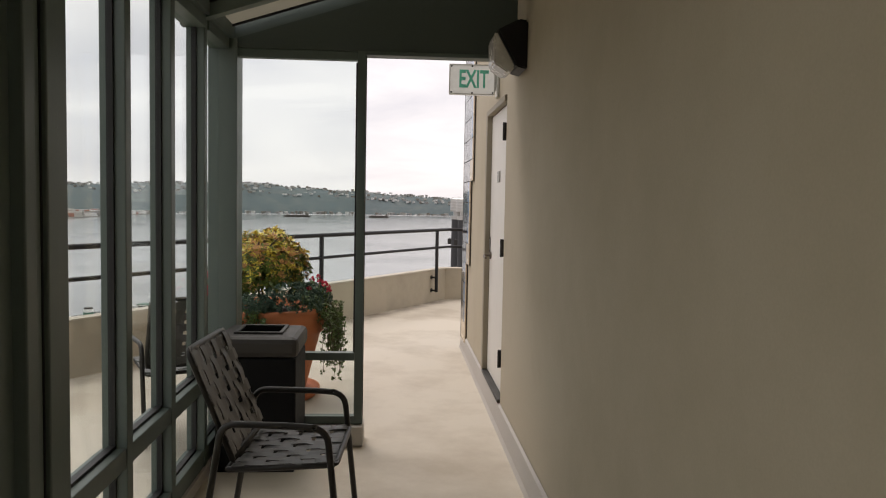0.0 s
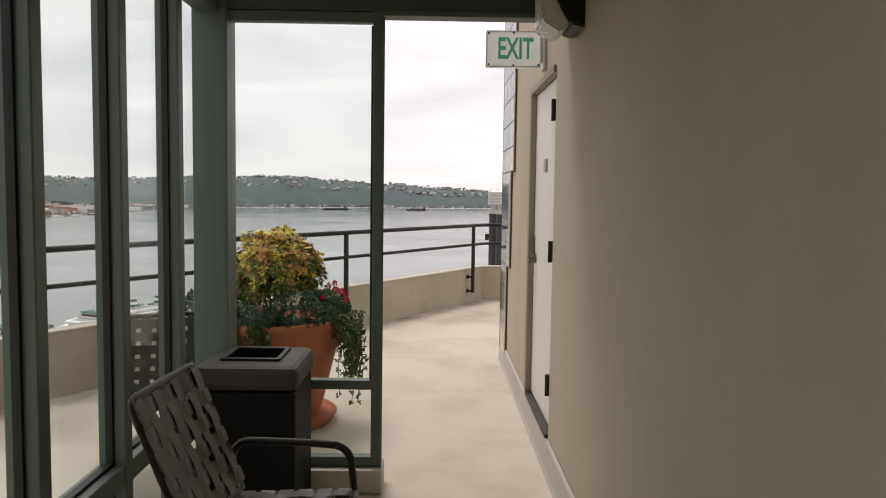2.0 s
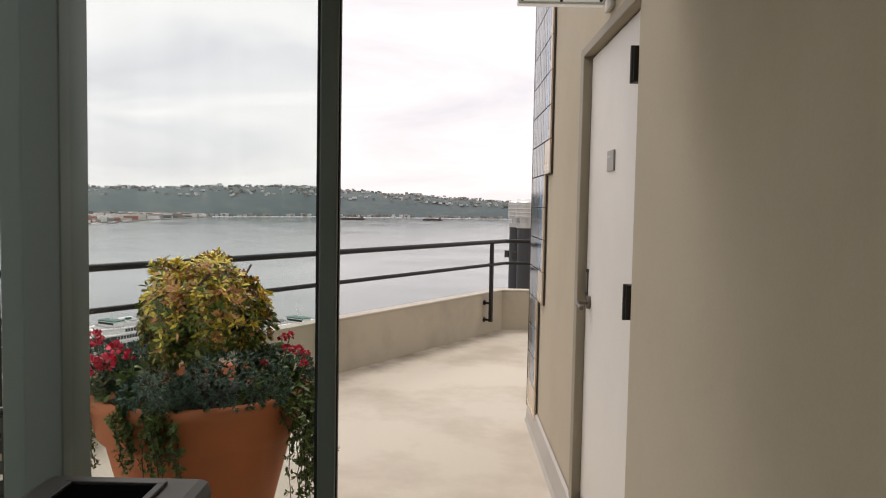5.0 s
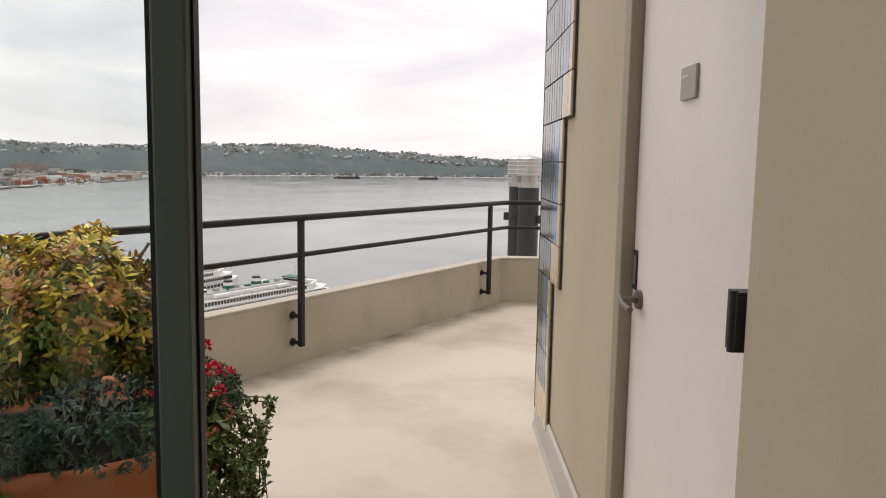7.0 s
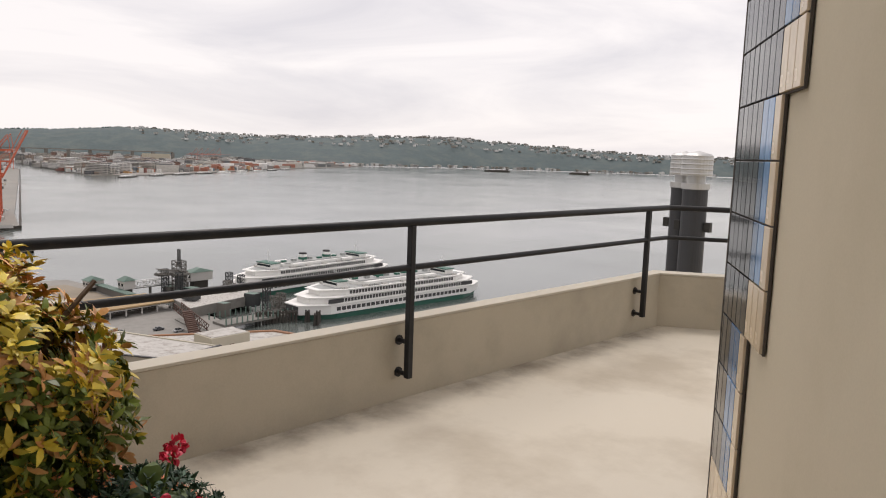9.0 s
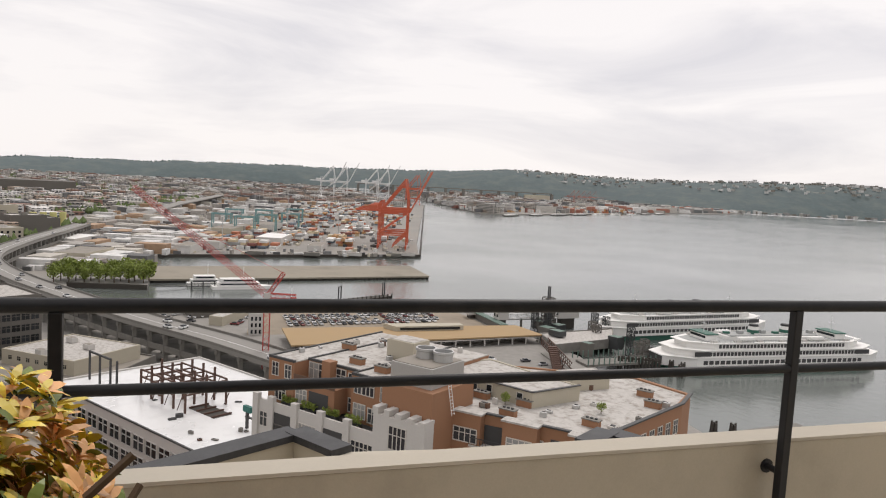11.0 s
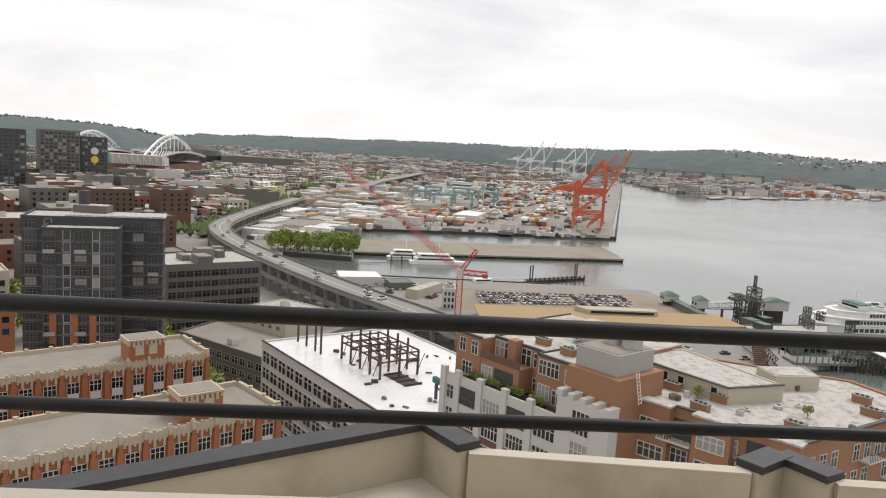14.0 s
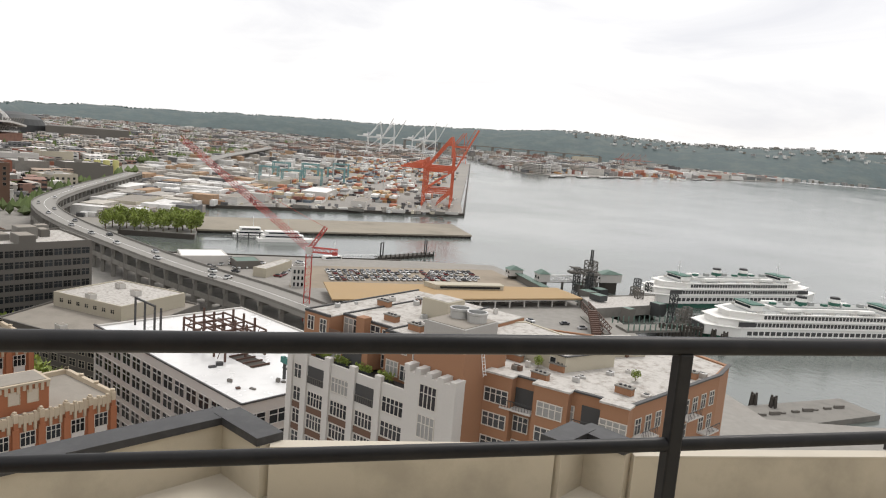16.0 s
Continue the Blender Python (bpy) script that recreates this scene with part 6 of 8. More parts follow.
def ferry(at, L, W, label):
    """A double-ended car ferry that lies along its own y, its middle at the waterline."""
    t = thing("ferry", label, "ferry", "ferries", at)

    def hullpoly(l, w, blunt):
        return [(w / 2, -l / 2 + blunt), (w / 2, l / 2 - blunt), (w * 0.22, l / 2 - 1), (-w * 0.22, l / 2 - 1), (-w / 2, l / 2 - blunt), (-w / 2, -l / 2 + blunt), (-w * 0.22, -l / 2 + 1), (w * 0.22, -l / 2 + 1)]

    bm = bmesh.new()
    prism(bm, hullpoly(L - 5, W - 2, 16), -1.5, 2.6)
    part("hull", bm, SHIPGREEN, t, "dark green lower hull")
    bm = bmesh.new()
    prism(bm, hullpoly(L, W, 14), 2.6, 6.9)
    part("car_deck", bm, SHIPWHITE, t)
    bm = bmesh.new()
    prism(bm, hullpoly(L - 12, W - 0.6, 12), 6.9, 10.0)
    part("saloon_deck", bm, SHIPWHITE, t)
    bm = bmesh.new()
    prism(bm, hullpoly(L - 24, W - 4, 12), 10.0, 12.8)
    part("sun_deck", bm, SHIPWHITE, t)
    bm = bmesh.new()
    prism(bm, hullpoly(L * 0.45, W * 0.5, 8), 12.8, 14.6)
    part("deck_house", bm, SHIPWHITE, t)
    bm = bmesh.new()
    prism(bm, hullpoly(L - 27, W - 5.4, 12), 13.0, 13.06)
    part("upper_deck", bm, SHIPGREY, t, "grey open upper deck")
    for s in (-1, 1):
        bm = bmesh.new()
        for k in range(30):
            y = -L * 0.36 + L * 0.72 * k / 29
            box(bm, s * (W / 2 - 2.1) - 0.06, s * (W / 2 - 2.1) + 0.06, y - 0.06, y + 0.06, 13.0, 14.1)
        box(bm, s * (W / 2 - 2.1) - 0.05, s * (W / 2 - 2.1) + 0.05, -L * 0.36, L * 0.36, 14.0, 14.12)
        part("railing", bm, SHIPGREY, t)
        # Dark plate on the solid bow, painting the shade of the car deck.
        bm = bmesh.new()
        prism(bm, [(-W * 0.2, s * (L / 2 - 0.98)), (W * 0.2, s * (L / 2 - 0.98)), (W * 0.2, s * (L / 2 - 0.7)), (-W * 0.2, s * (L / 2 - 0.7))], 3.0, 6.4)
        part("bow_opening", bm, DARKFRAME, t, "dark plate for the shade in the car-deck end")
    for name, z, l, w in (("deck_edge", 6.75, L + 1, W + 0.8), ("deck_edge", 9.85, L - 9, W + 0.6), ("deck_edge", 12.7, L - 20, W - 2.4)):
        bm = bmesh.new()
        prism(bm, hullpoly(l, w, 13), z, z + 0.3)
        part(name, bm, SHIPWHITE, t)
    for z0, z1, w, l, n in ((3.9, 5.6, W, L - 34, 30), (7.6, 9.3, W - 0.6, L - 40, 44), (10.6, 12.2, W - 4, L - 52, 38)):
        bm = bmesh.new()
        for k in range(n):
            y = -l / 2 + l * (k + 0.5) / n
            for s in (-1, 1):
                box(bm, s * w / 2 - 0.06, s * w / 2 + 0.06, y - l / n * 0.38, y + l / n * 0.38, z0, z1)
        tagged(part("windows", bm, DARKFRAME, t, "row of dark windows"), kind="stuff")
    for s in (-1, 1):
        bm = bmesh.new()
        box(bm, -6, 6, s * (L / 2 - 25) - 3, s * (L / 2 - 25) + 3, 12.8, 15.8, 0.4)
        wheel = part("wheelhouse", bm, SHIPWHITE, t)
        bm = bmesh.new()
        box(bm, -6.3, 6.3, s * (L / 2 - 25) - 3.3, s * (L / 2 - 25) + 3.3, 15.8, 16.2)
        part("wheelhouse_roof", bm, SHIPGREEN, wheel, "green roof")
        bm = bmesh.new()
        box(bm, -5.5, 5.5, s * (L / 2 - 25) - 3.05, s * (L / 2 - 25) + 3.05, 14.2, 15.3)
        part("wheelhouse_glass", bm, FARGLASS, wheel)
        bm = bmesh.new()
        tube(bm, (0, s * (L / 2 - 25), 16), (0, s * (L / 2 - 25), 23), 0.25, 0.1, seg=6)
        box(bm, -1.6, 1.6, s * (L / 2 - 25) - 0.1, s * (L / 2 - 25) + 0.1, 20, 20.2)
        part("mast", bm, WHITEPAINT, t)
        bm = bmesh.new()
        tube(bm, (0, s * 9, 14.4), (0, s * 9, 18.6), 2.6, 2.3, seg=20)
        fun = part("funnel", bm, SHIPWHITE, t)
        bm = bmesh.new()
        tube(bm, (0, s * 9, 15.6), (0, s * 9, 17.0), 2.62, 2.54, seg=20)
        part("green_band", bm, SHIPGREEN, fun)
        bm = bmesh.new()
        tube(bm, (0, s * 9, 18.6), (0, s * 9, 19.4), 2.3, 2.0, seg=20)
        part("funnel_top", bm, GASKET, fun)
    for sx in (-1, 1):
        for sy in (-1, 1):
            # Dark strip on the saloon side, painting the open promenade's shade.
            bm = bmesh.new()
            box(bm, sx * (W / 2 - 0.3) - 0.12, sx * (W / 2 - 0.3) + 0.12, min(sy * L * 0.33, sy * L * 0.395), max(sy * L * 0.33, sy * L * 0.395), 7.5, 9.5)
            part("promenade_gap", bm, DARKFRAME, t, "dark strip for the open promenade's shade")
            bm = bmesh.new()
            box(bm, sx * (W / 2 - 4) - 1.2, sx * (W / 2 - 4) + 1.2, sy * L * 0.16 - 4, sy * L * 0.16 + 4, 13.3, 15.2, 0.5)
            part("lifeboat", bm, SHIPWHITE, t)
    bm = bmesh.new()
    box(bm, -W * 0.17, W * 0.17, -L * 0.2, L * 0.2, 14.62, 15.1)
    part("house_roof", bm, SHIPGREY, t, "grey house roof")
    for k in range(8):
        bm = bmesh.new()
        y = -L * 0.19 + L * 0.38 * k / 7
        box(bm, -1.8 + (k % 3), 0.2 + (k % 3), y - 1.3, y + 1.3, 15.1, 16.0 + 0.5 * (k % 2))
        part("deck_vent", bm, SHIPGREY if k % 2 else SHIPGREEN, t)
    for k in range(7):
        y = -L * 0.3 + L * 0.1 * k
        for s in (-1, 1):
            bm = bmesh.new()
            tube(bm, (s * (W / 2 - 3.4), y - 1.6, 13.3), (s * (W / 2 - 3.4), y + 1.6, 13.3), 0.7, seg=8)
            part("life_raft", bm, OFFWHITE, t)
    return t


ferry(pose(-284, 262, SEA, 0, 0, -1), 122, 24, "white and green car ferry leaving the dock")
ferry(pose(-352, 264, SEA, 0, 0, 6), 117, 22, "white and green car ferry in its berth")

# ---------- ferry terminal ----------
DARKGAP = surface("shaded_opening", (0.03, 0.03, 0.03), 0.9, bump=0.0)
term = thing("ferry_terminal", "low ferry terminal with a tan flat roof on columns", "terminal")
bm = bmesh.new()
prism(bm, [(-311, 45), (-325, 166), (-348, 162), (-346, 45)], -70.2, -69.6)
part("roof", bm, TANROOF, term, "tan gravel roof")
bm = bmesh.new()
prism(bm, [(-315, 47), (-331, 160), (-345, 158), (-343, 47)], GZ, -70.2)
part("wall", bm, GREYWALL, term)
me = win_mesh(3.2, 1.6, OFFWHITE, FARGLASS, 1)
windows(term, (-315, 47), (-331, 160), -70.2, 1, 24, 2.6, me, 0.01)
bm = bmesh.new()
prism(bm, [(-310, 52), (-326, 166), (-328, 166), (-313, 50)], -71.0, -70.6)
part("canopy", bm, OFFWHITE, term)
for k in range(16):
    f = k / 15
    bm = bmesh.new()
    x, y = -311 - 16 * f, 53 + 112 * f
    box(bm, x - 0.3, x + 0.3, y - 0.3, y + 0.3, GZ, -71.0)
    part("column", bm, OFFWHITE, term)
bm = bmesh.new()
prism(bm, [(-336, 96), (-338, 130), (-344, 130), (-344, 92)], -69.6, -67.4)
part("clerestory", bm, CREAM, term, "cream rooftop block")
bm = bmesh.new()
prism(bm, [(-335.8, 98), (-337.2, 128), (-337.3, 128), (-336, 98)], -69.0, -68.0)
part("clerestory_glass", bm, FARGLASS, term)
shed2 = block("terminal_shed", "grey flat-roofed shed on the ferry dock", [(-304, 162), (-314, 198), (-338, 212), (-329, 166)], -69.5, CONCRETE, PALEROOF)
tun = thing("overhead_walkway", "white truss footbridge with a green roof", "footbridge")
WA, WE = Vector((-368.5, 164, 0)), Vector((-371.5, 196, 0))
for s_ in (-1.6, 1.6):
    bm = bmesh.new()
    off = Vector((s_, 0, 0))
    for z in (-70.2, -67.4):
        tube(bm, WA + off + Vector((0, 0, z)), WE + off + Vector((0, 0, z)), 0.28, seg=4)
    for k in range(10):
        p, q = WA.lerp(WE, k / 10) + off, WA.lerp(WE, (k + 1) / 10) + off
        tube(bm, p + Vector((0, 0, -70.2 if k % 2 else -67.4)), q + Vector((0, 0, -67.4 if k % 2 else -70.2)), 0.2, seg=4)
        tube(bm, p + Vector((0, 0, -70.2)), p + Vector((0, 0, -67.4)), 0.16, seg=4)
    part("truss", bm, WHITEPAINT, tun)
bm = bmesh.new()
wall_line(bm, WA[:2], WE[:2], 1.7, -70.8, -70.4)
part("floor", bm, CONCRETE, tun)
for k in range(4):
    p = WA.lerp(WE, k / 3)
    bm = bmesh.new()
    box(bm, p.x - 0.5, p.x + 0.5, p.y - 0.5, p.y + 0.5, SEA - 1, -70.8)
    part("leg", bm, GREYWALL, tun)
cst = thing("covered_stair", "long covered stair with a green ribbed roof", "stair")
bm = bmesh.new()
lo_, hi_ = Vector((-393, 156.5, -70.5)), Vector((-353, 158, -70.5))
for k in range(16):
    p, q = lo_.lerp(hi_, k / 16), lo_.lerp(hi_, (k + 0.9) / 16)
    box(bm, p.x, q.x, p.y - 2.2, p.y + 2.2, -70.7, -70.3)
part("roof", bm, GREENROOF, cst, "green ribbed roof")
bm = bmesh.new()
box(bm, -392, -354, 155.6, 159.2, GZ, -70.7)
part("wall", bm, GREYWALL, cst)


def hut(x, y, z, sx, sy, sz, turn, label):
    t = thing("dock_hut", label, "hut", "dock huts", pose(x, y, z, 0, 0, turn))
    bm = bmesh.new()
    box(bm, -sx / 2, sx / 2, -sy / 2, sy / 2, 0, sz)
    part("wall", bm, OFFWHITE, t)
    bm = bmesh.new()
    lo = [bm.verts.new((a * (sx / 2 + 0.6), b_ * (sy / 2 + 0.6), sz + 0.02)) for a, b_ in ((-1, -1), (1, -1), (1, 1), (-1, 1))]
    hi = [bm.verts.new((a * sx * 0.3, 0, sz + 2.0)) for a in (-1, 1)]
    bm.faces.new(lo[::-1])
    bm.faces.new((lo[0], lo[1], hi[1], hi[0]))
    bm.faces.new((lo[1], lo[2], hi[1]))
    bm.faces.new((lo[2], lo[3], hi[0], hi[1]))
    bm.faces.new((lo[3], lo[0], hi[0]))
    part("roof", bm, GREENROOF, t, "green hipped roof")
    me = win_mesh(sx * 0.3, sz * 0.35, OFFWHITE, FARGLASS, 0)
    for xx in (-sx / 4, sx / 4):
        put_window(t, me, pose(xx, -sy / 2, sz * 0.35))
    part("pedestal", mesh_of("pedestal", (lambda b_: (box(b_, -sx / 3, sx / 3, -sy / 3, sy / 3, SEA - 1 - z, 0), b_)[1])(bmesh.new()), TIMBER), None, t)
    return t


hut(-369, 162.5, -70.5, 6, 6, 4.2, 5, "white dock hut with a green hipped roof")
hut(-391, 155, -72, 6, 8, 3.4, 5, "long dock shelter with a green hipped roof")
hut(-372.5, 203, -70.5, 6, 13, 4.6, 4, "white boarding hut with a green hipped roof")
for x, y, top, w, n, lab in ((-361, 186, -52.5, 5, 9, "grey steel lattice hoist tower with twin masts"), (-296, 200, -62, 3, 5, "grey steel lattice gantry of the ferry slip"), (-300, 206, -62, 3, 5, "grey steel lattice gantry of the ferry slip"), (-338, 200, -61, 3, 5, "grey steel lattice gantry of the ferry slip"), (-330, 198, -61, 3, 5, "grey steel lattice gantry of the ferry slip")):
    t = thing("hoist_tower", lab, "tower", "slip towers")
    bm = bmesh.new()
    lattice(bm, (x, y, SEA), (x, y, top - 5), w, n, 0.35)
    part("lattice", bm, GREYWALL, t)
    bm = bmesh.new()
    box(bm, x - w * 0.8, x + w * 0.8, y - w * 0.8, y + w * 0.8, top - 12, top - 11)
    part("platform", bm, CONCRETE, t)
    if top > -55:
        for s in (-1, 1):
            bm = bmesh.new()
            tube(bm, (x + s, y, top - 8), (x + s, y, top + 1), 0.45, seg=6)
            part("mast", bm, DARKFRAME, t)
        bm = bmesh.new()
        box(bm, x - 7, x - 2, y - 10, y - 1, -65, -64)
        lattice(bm, (x, y - 12, -62), (x, y + 4, -64.5), 2.4, 6, 0.25)
        part("gantry_arm", bm, GREYWALL, t)
span = thing("boarding_ramp", "grey steel vehicle ramp to the ferry", "ramp")
bm = bmesh.new()
prism(bm, [(-280, 165), (-283, 200), (-292, 200), (-290, 165)], -74, -73)
part("deck", bm, CONCRETE, span)
bm = bmesh.new()
prism(bm, [(-318, 165), (-322, 205), (-334, 205), (-330, 165)], -74, -73)
part("deck", bm, CONCRETE, span)
bm = bmesh.new()
for k in range(14):
    f = k / 13
    for x0 in (-279, -293):
        box(bm, x0 - 3 * f - 0.2, x0 - 3 * f + 0.2, 165 + 35 * f - 0.2, 165 + 35 * f + 0.2, -73, -70)
part("girders", bm, GREENROOF, span)
slip = thing("timber_slip_wall", "dark timber pile wall of the ferry slip", "pile wall")
for k in range(13):
    f = k / 12
    x, y = -286 + 7 * f, 184 + 16 * f
    bm = bmesh.new()
    tube(bm, (x, y, SEA - 1), (x, y, SEA + 5.4 + 0.3 * (k % 2)), 0.55, seg=8)
    part("pile", bm, TIMBER, slip)
bm = bmesh.new()
tube(bm, (-286.3, 183.6, SEA + 4.6), (-278.7, 200.4, SEA + 4.6), 0.5, seg=6)
part("waler", bm, TIMBER, slip)
ped = thing("passenger_ramp", "brown steel passenger ramp down from the terminal", "ramp")
for s0 in (-1.6, 1.6):
    bm = bmesh.new()
    for z0, z1 in ((-69.4, -73.4), (-66.6, -70.8)):
        tube(bm, (-305, 157 + s0, z0), (-276, 154 + s0, z1), 0.25, seg=5)
    for k in range(12):
        f, f2 = k / 12, (k + 1) / 12
        tube(bm, (-305 + 29 * f, 157 - 3 * f + s0, -69.4 - 4 * f), (-305 + 29 * f2, 157 - 3 * f2 + s0, -66.6 - 4.2 * f2), 0.16, seg=4)
        tube(bm, (-305 + 29 * f, 157 - 3 * f + s0, -69.4 - 4 * f), (-305 + 29 * f, 157 - 3 * f + s0, -66.6 - 4.2 * f), 0.16, seg=4)
    part("truss", bm, RUST, ped)
bm = bmesh.new()
wall_line(bm, (-305, 157), (-276, 154), 1.5, -74.0, -73.4)
part("landing", bm, CONCRETE, ped)
for x, y, w, d, z0, h0 in ((-300, 176, 5, 4, -74, 6), (-322, 172, 7, 5, -69.5, 2.6), (-345, 178, 7, 6, -74, 4), (-356, 190, 6, 6, -75, 4), (-366, 184, 5, 6, -75, 4), (-312, 198, 6, 5, -74, 6)):
    roof_box("dock_hut", "dark grey machinery hut on the ferry dock", x, y, z0, w, d, h0, 20, random.choice((GREYWALL, DARKWALL, GREYWALL)), "hut", GREENROOF)
for x, y, top in ((-366, 181, -62), (-357, 184, -63), (-367, 190, -64), (-350, 208, -64), (-345, 212, -65), (-309, 204, -63)):
    t = thing("hoist_tower", "grey steel lattice gantry of the ferry slip", "tower", "slip towers")
    bm = bmesh.new()
    lattice(bm, (x, y, SEA), (x, y, top), 2.6, 6, 0.3)
    part("lattice", bm, DARKWALL, t)
for x, y in ((-268, 203), (-272, 207), (-276, 204), (-301, 210), (-199, 166), (-196, 171)):
    dol = thing("pile_cluster", "dark timber mooring piles", "piles", "mooring piles", pose(x, y, SEA - 1))
    for k in range(5):
        bm = bmesh.new()
        a = k * 1.256
        tube(bm, (1.2 * math.cos(a), 1.2 * math.sin(a), 0), (0.7 * math.cos(a), 0.7 * math.sin(a), 6 + 0.6 * (k % 2)), 0.35, seg=7)
        part("pile", bm, TIMBER, dol)
st = thing("stair_ramp", "brown covered stair down to the dock", "stair")
for k in range(12):
    bm = bmesh.new()
    box(bm, -288 + k * 1.1, -286.8 + k * 1.1, 150 - k * 0.3, 154 - k * 0.3, -67.5 - k * 0.55, -66.5 - k * 0.55)
    part("step", bm, RUST, st)
for x, y in ((-292, 142), (-296, 128), (-290, 156), (-299, 112), (-300, 120), (-285, 147)):
    copy_thing(street, pose(x, y, GZ + 0.02, 0, 0, random.choice((20, 95, 100))))
wharf = thing("small_wharf", "low grey wharf with stored gear", "wharf")
bm = bmesh.new()
prism(bm, [(-178, 150), (-188, 205), (-203, 203), (-196, 150)], SEA - 1, GZ - 0.6)
part("deck", bm, CONCRETE, wharf)
bm = bmesh.new()
for k in range(9):
    box(bm, -189 - k * 0.7, -188.2 - k * 0.7, 156 + k * 4.6, 157.6 + (k % 3) + k * 4.6, GZ - 0.6, GZ - 0.1 + 0.25 * (k % 3))
part("gear", bm, GREYWALL, wharf)

# ---------- waterfront sheds, float, boats ----------
sh = block("white_shed", "white waterfront shed with a shallow roof", [(-397, -21), (-402, 2), (-420, -2), (-416, -24)], -69, OFFWHITE, SHIPWHITE, rim=0.3)
block("grey_shed", "grey waterfront shed with a green roof", [(-392, 6), (-396, 18), (-408, 15), (-404, 3)], -70, GREYWALL, GREENROOF, rim=0.3)
block("curved_depot", "low cream depot by the seawall", [(-372, 20), (-398, 34), (-402, 30), (-376, 14)], -69.5, CREAM, PALEROOF, rim=0.3)
tb = block("square_tower", "small cream clock tower with a grey roof", [(-352, 31), (-352, 37), (-358, 37), (-358, 31)], -64, OFFWHITE, GREYWALL, rim=0.3)
windows(tb, (-352, 31), (-352, 37), -64.4, 3, 3, 3.0, win_mesh(0.9, 1.8, OFFWHITE, FARGLASS, 0), 0.05)
fl = thing("ferry_float", "timber float with two dark gantry frames", "float")
bm = bmesh.new()
prism(bm, [(-446, 90), (-468, 128), (-474, 125), (-452, 87)], SEA - 0.6, SEA + 1.6)
part("deck", bm, TIMBER, fl)
for x, y in ((-449, 90), (-468, 122)):
    bm = bmesh.new()
    for s in (0, 5):
        tube(bm, (x - s, y + s * 0.5, SEA), (x - s, y + s * 0.5, SEA + 10), 0.4, seg=6)
    tube(bm, (x, y, SEA + 10), (x - 5, y + 2.5, SEA + 10), 0.4, seg=6)
    part("gantry", bm, DARKFRAME, fl)
bm = bmesh.new()
for k in range(13):
    f = k / 12
    tube(bm, (-445 - 22 * f, 90 + 38 * f, SEA - 1), (-445 - 22 * f, 90 + 38 * f, SEA + 3.5), 0.45, seg=6)
part("piles", bm, TIMBER, fl)
bm = bmesh.new()
lattice(bm, (-436, 52, GZ + 0.4), (-449, 88, SEA + 2), 1.6, 12, 0.12)
part("gangway", bm, WHITEPAINT, fl)


def boat(at, L, W, label, tall=3.0):
    t = thing("boat", label, "boat", "boats", at)
    bm = bmesh.new()
    prism(bm, [(-W / 2, -L / 2), (W / 2, -L / 2), (W / 2, L * 0.3), (0, L / 2), (-W / 2, L * 0.3)], -0.5, 2.0)
    part("hull", bm, SHIPWHITE if tall > 2 else TIMBER, t)
    for k in range(max(1, int(tall // 2.4))):
        bm = bmesh.new()
        box(bm, -W * 0.42, W * 0.42, -L * 0.42 + k * 2, L * (0.25 - 0.08 * k), 2.0 + 2.4 * k, 4.3 + 2.4 * k)
        cab = part("cabin", bm, SHIPWHITE, t)
        bm = bmesh.new()
        box(bm, -W * 0.43, W * 0.43, -L * 0.38 + k * 2, L * (0.22 - 0.08 * k), 2.9 + 2.4 * k, 3.8 + 2.4 * k)
        part("glass_band", bm, FARGLASS, cab)
    bm = bmesh.new()
    tube(bm, (0, 0, 4), (0, 0, 9 + tall), 0.15, seg=5)
    part("mast", bm, WHITEPAINT, t)
    return t


boat(pose(-506, 38, SEA, 0, 0, 8), 40, 9, "white excursion boat moored by the pier", 5)
boat(pose(-518, 16, SEA, 0, 0, 8), 26, 8, "white excursion boat moored by the pier", 5)
boat(pose(-432, 60, SEA, 0, 0, 20), 16, 5, "small white boat at the seawall", 3)
gang = thing("moorage_walkway", "grey moorage walkway on piles", "walkway")
bm = bmesh.new()
lattice(bm, (-500, -18, GZ), (-512, 24, SEA + 1.2), 1.8, 12, 0.12)
for k in range(8):
    tube(bm, (-500 - k * 2, 6 + k * 7, SEA - 1), (-500 - k * 2, 6 + k * 7, SEA + 5), 0.4, seg=6)
part("walkway", bm, DARKFRAME, gang)


def barge(dist, az, L, label):
    x, y = -3.2 - dist * math.sin(radians(az)), 5.5 + dist * math.cos(radians(az))
    t = thing("barge", label, "barge", "barges", pose(x, y, SEA, 0, 0, az + 8))
    bm = bmesh.new()
    prism(bm, [(-L / 2, -8), (L / 2 - 6, -8), (L / 2, 0), (L / 2 - 6, 8), (-L / 2, 8)], -1, 6)
    part("hull", bm, TIMBER, t)
    bm = bmesh.new()
    box(bm, -L * 0.4, L * 0.3, -6, 6, 6, 10)
    box(bm, L * 0.32, L * 0.42, -5, 5, 6, 16)
    part("cargo", bm, GREYWALL, t)


barge(3500, 39.8, 120, "dark loaded barge far out on the water")
barge(3600, 33.7, 95, "pale barge far out on the water")

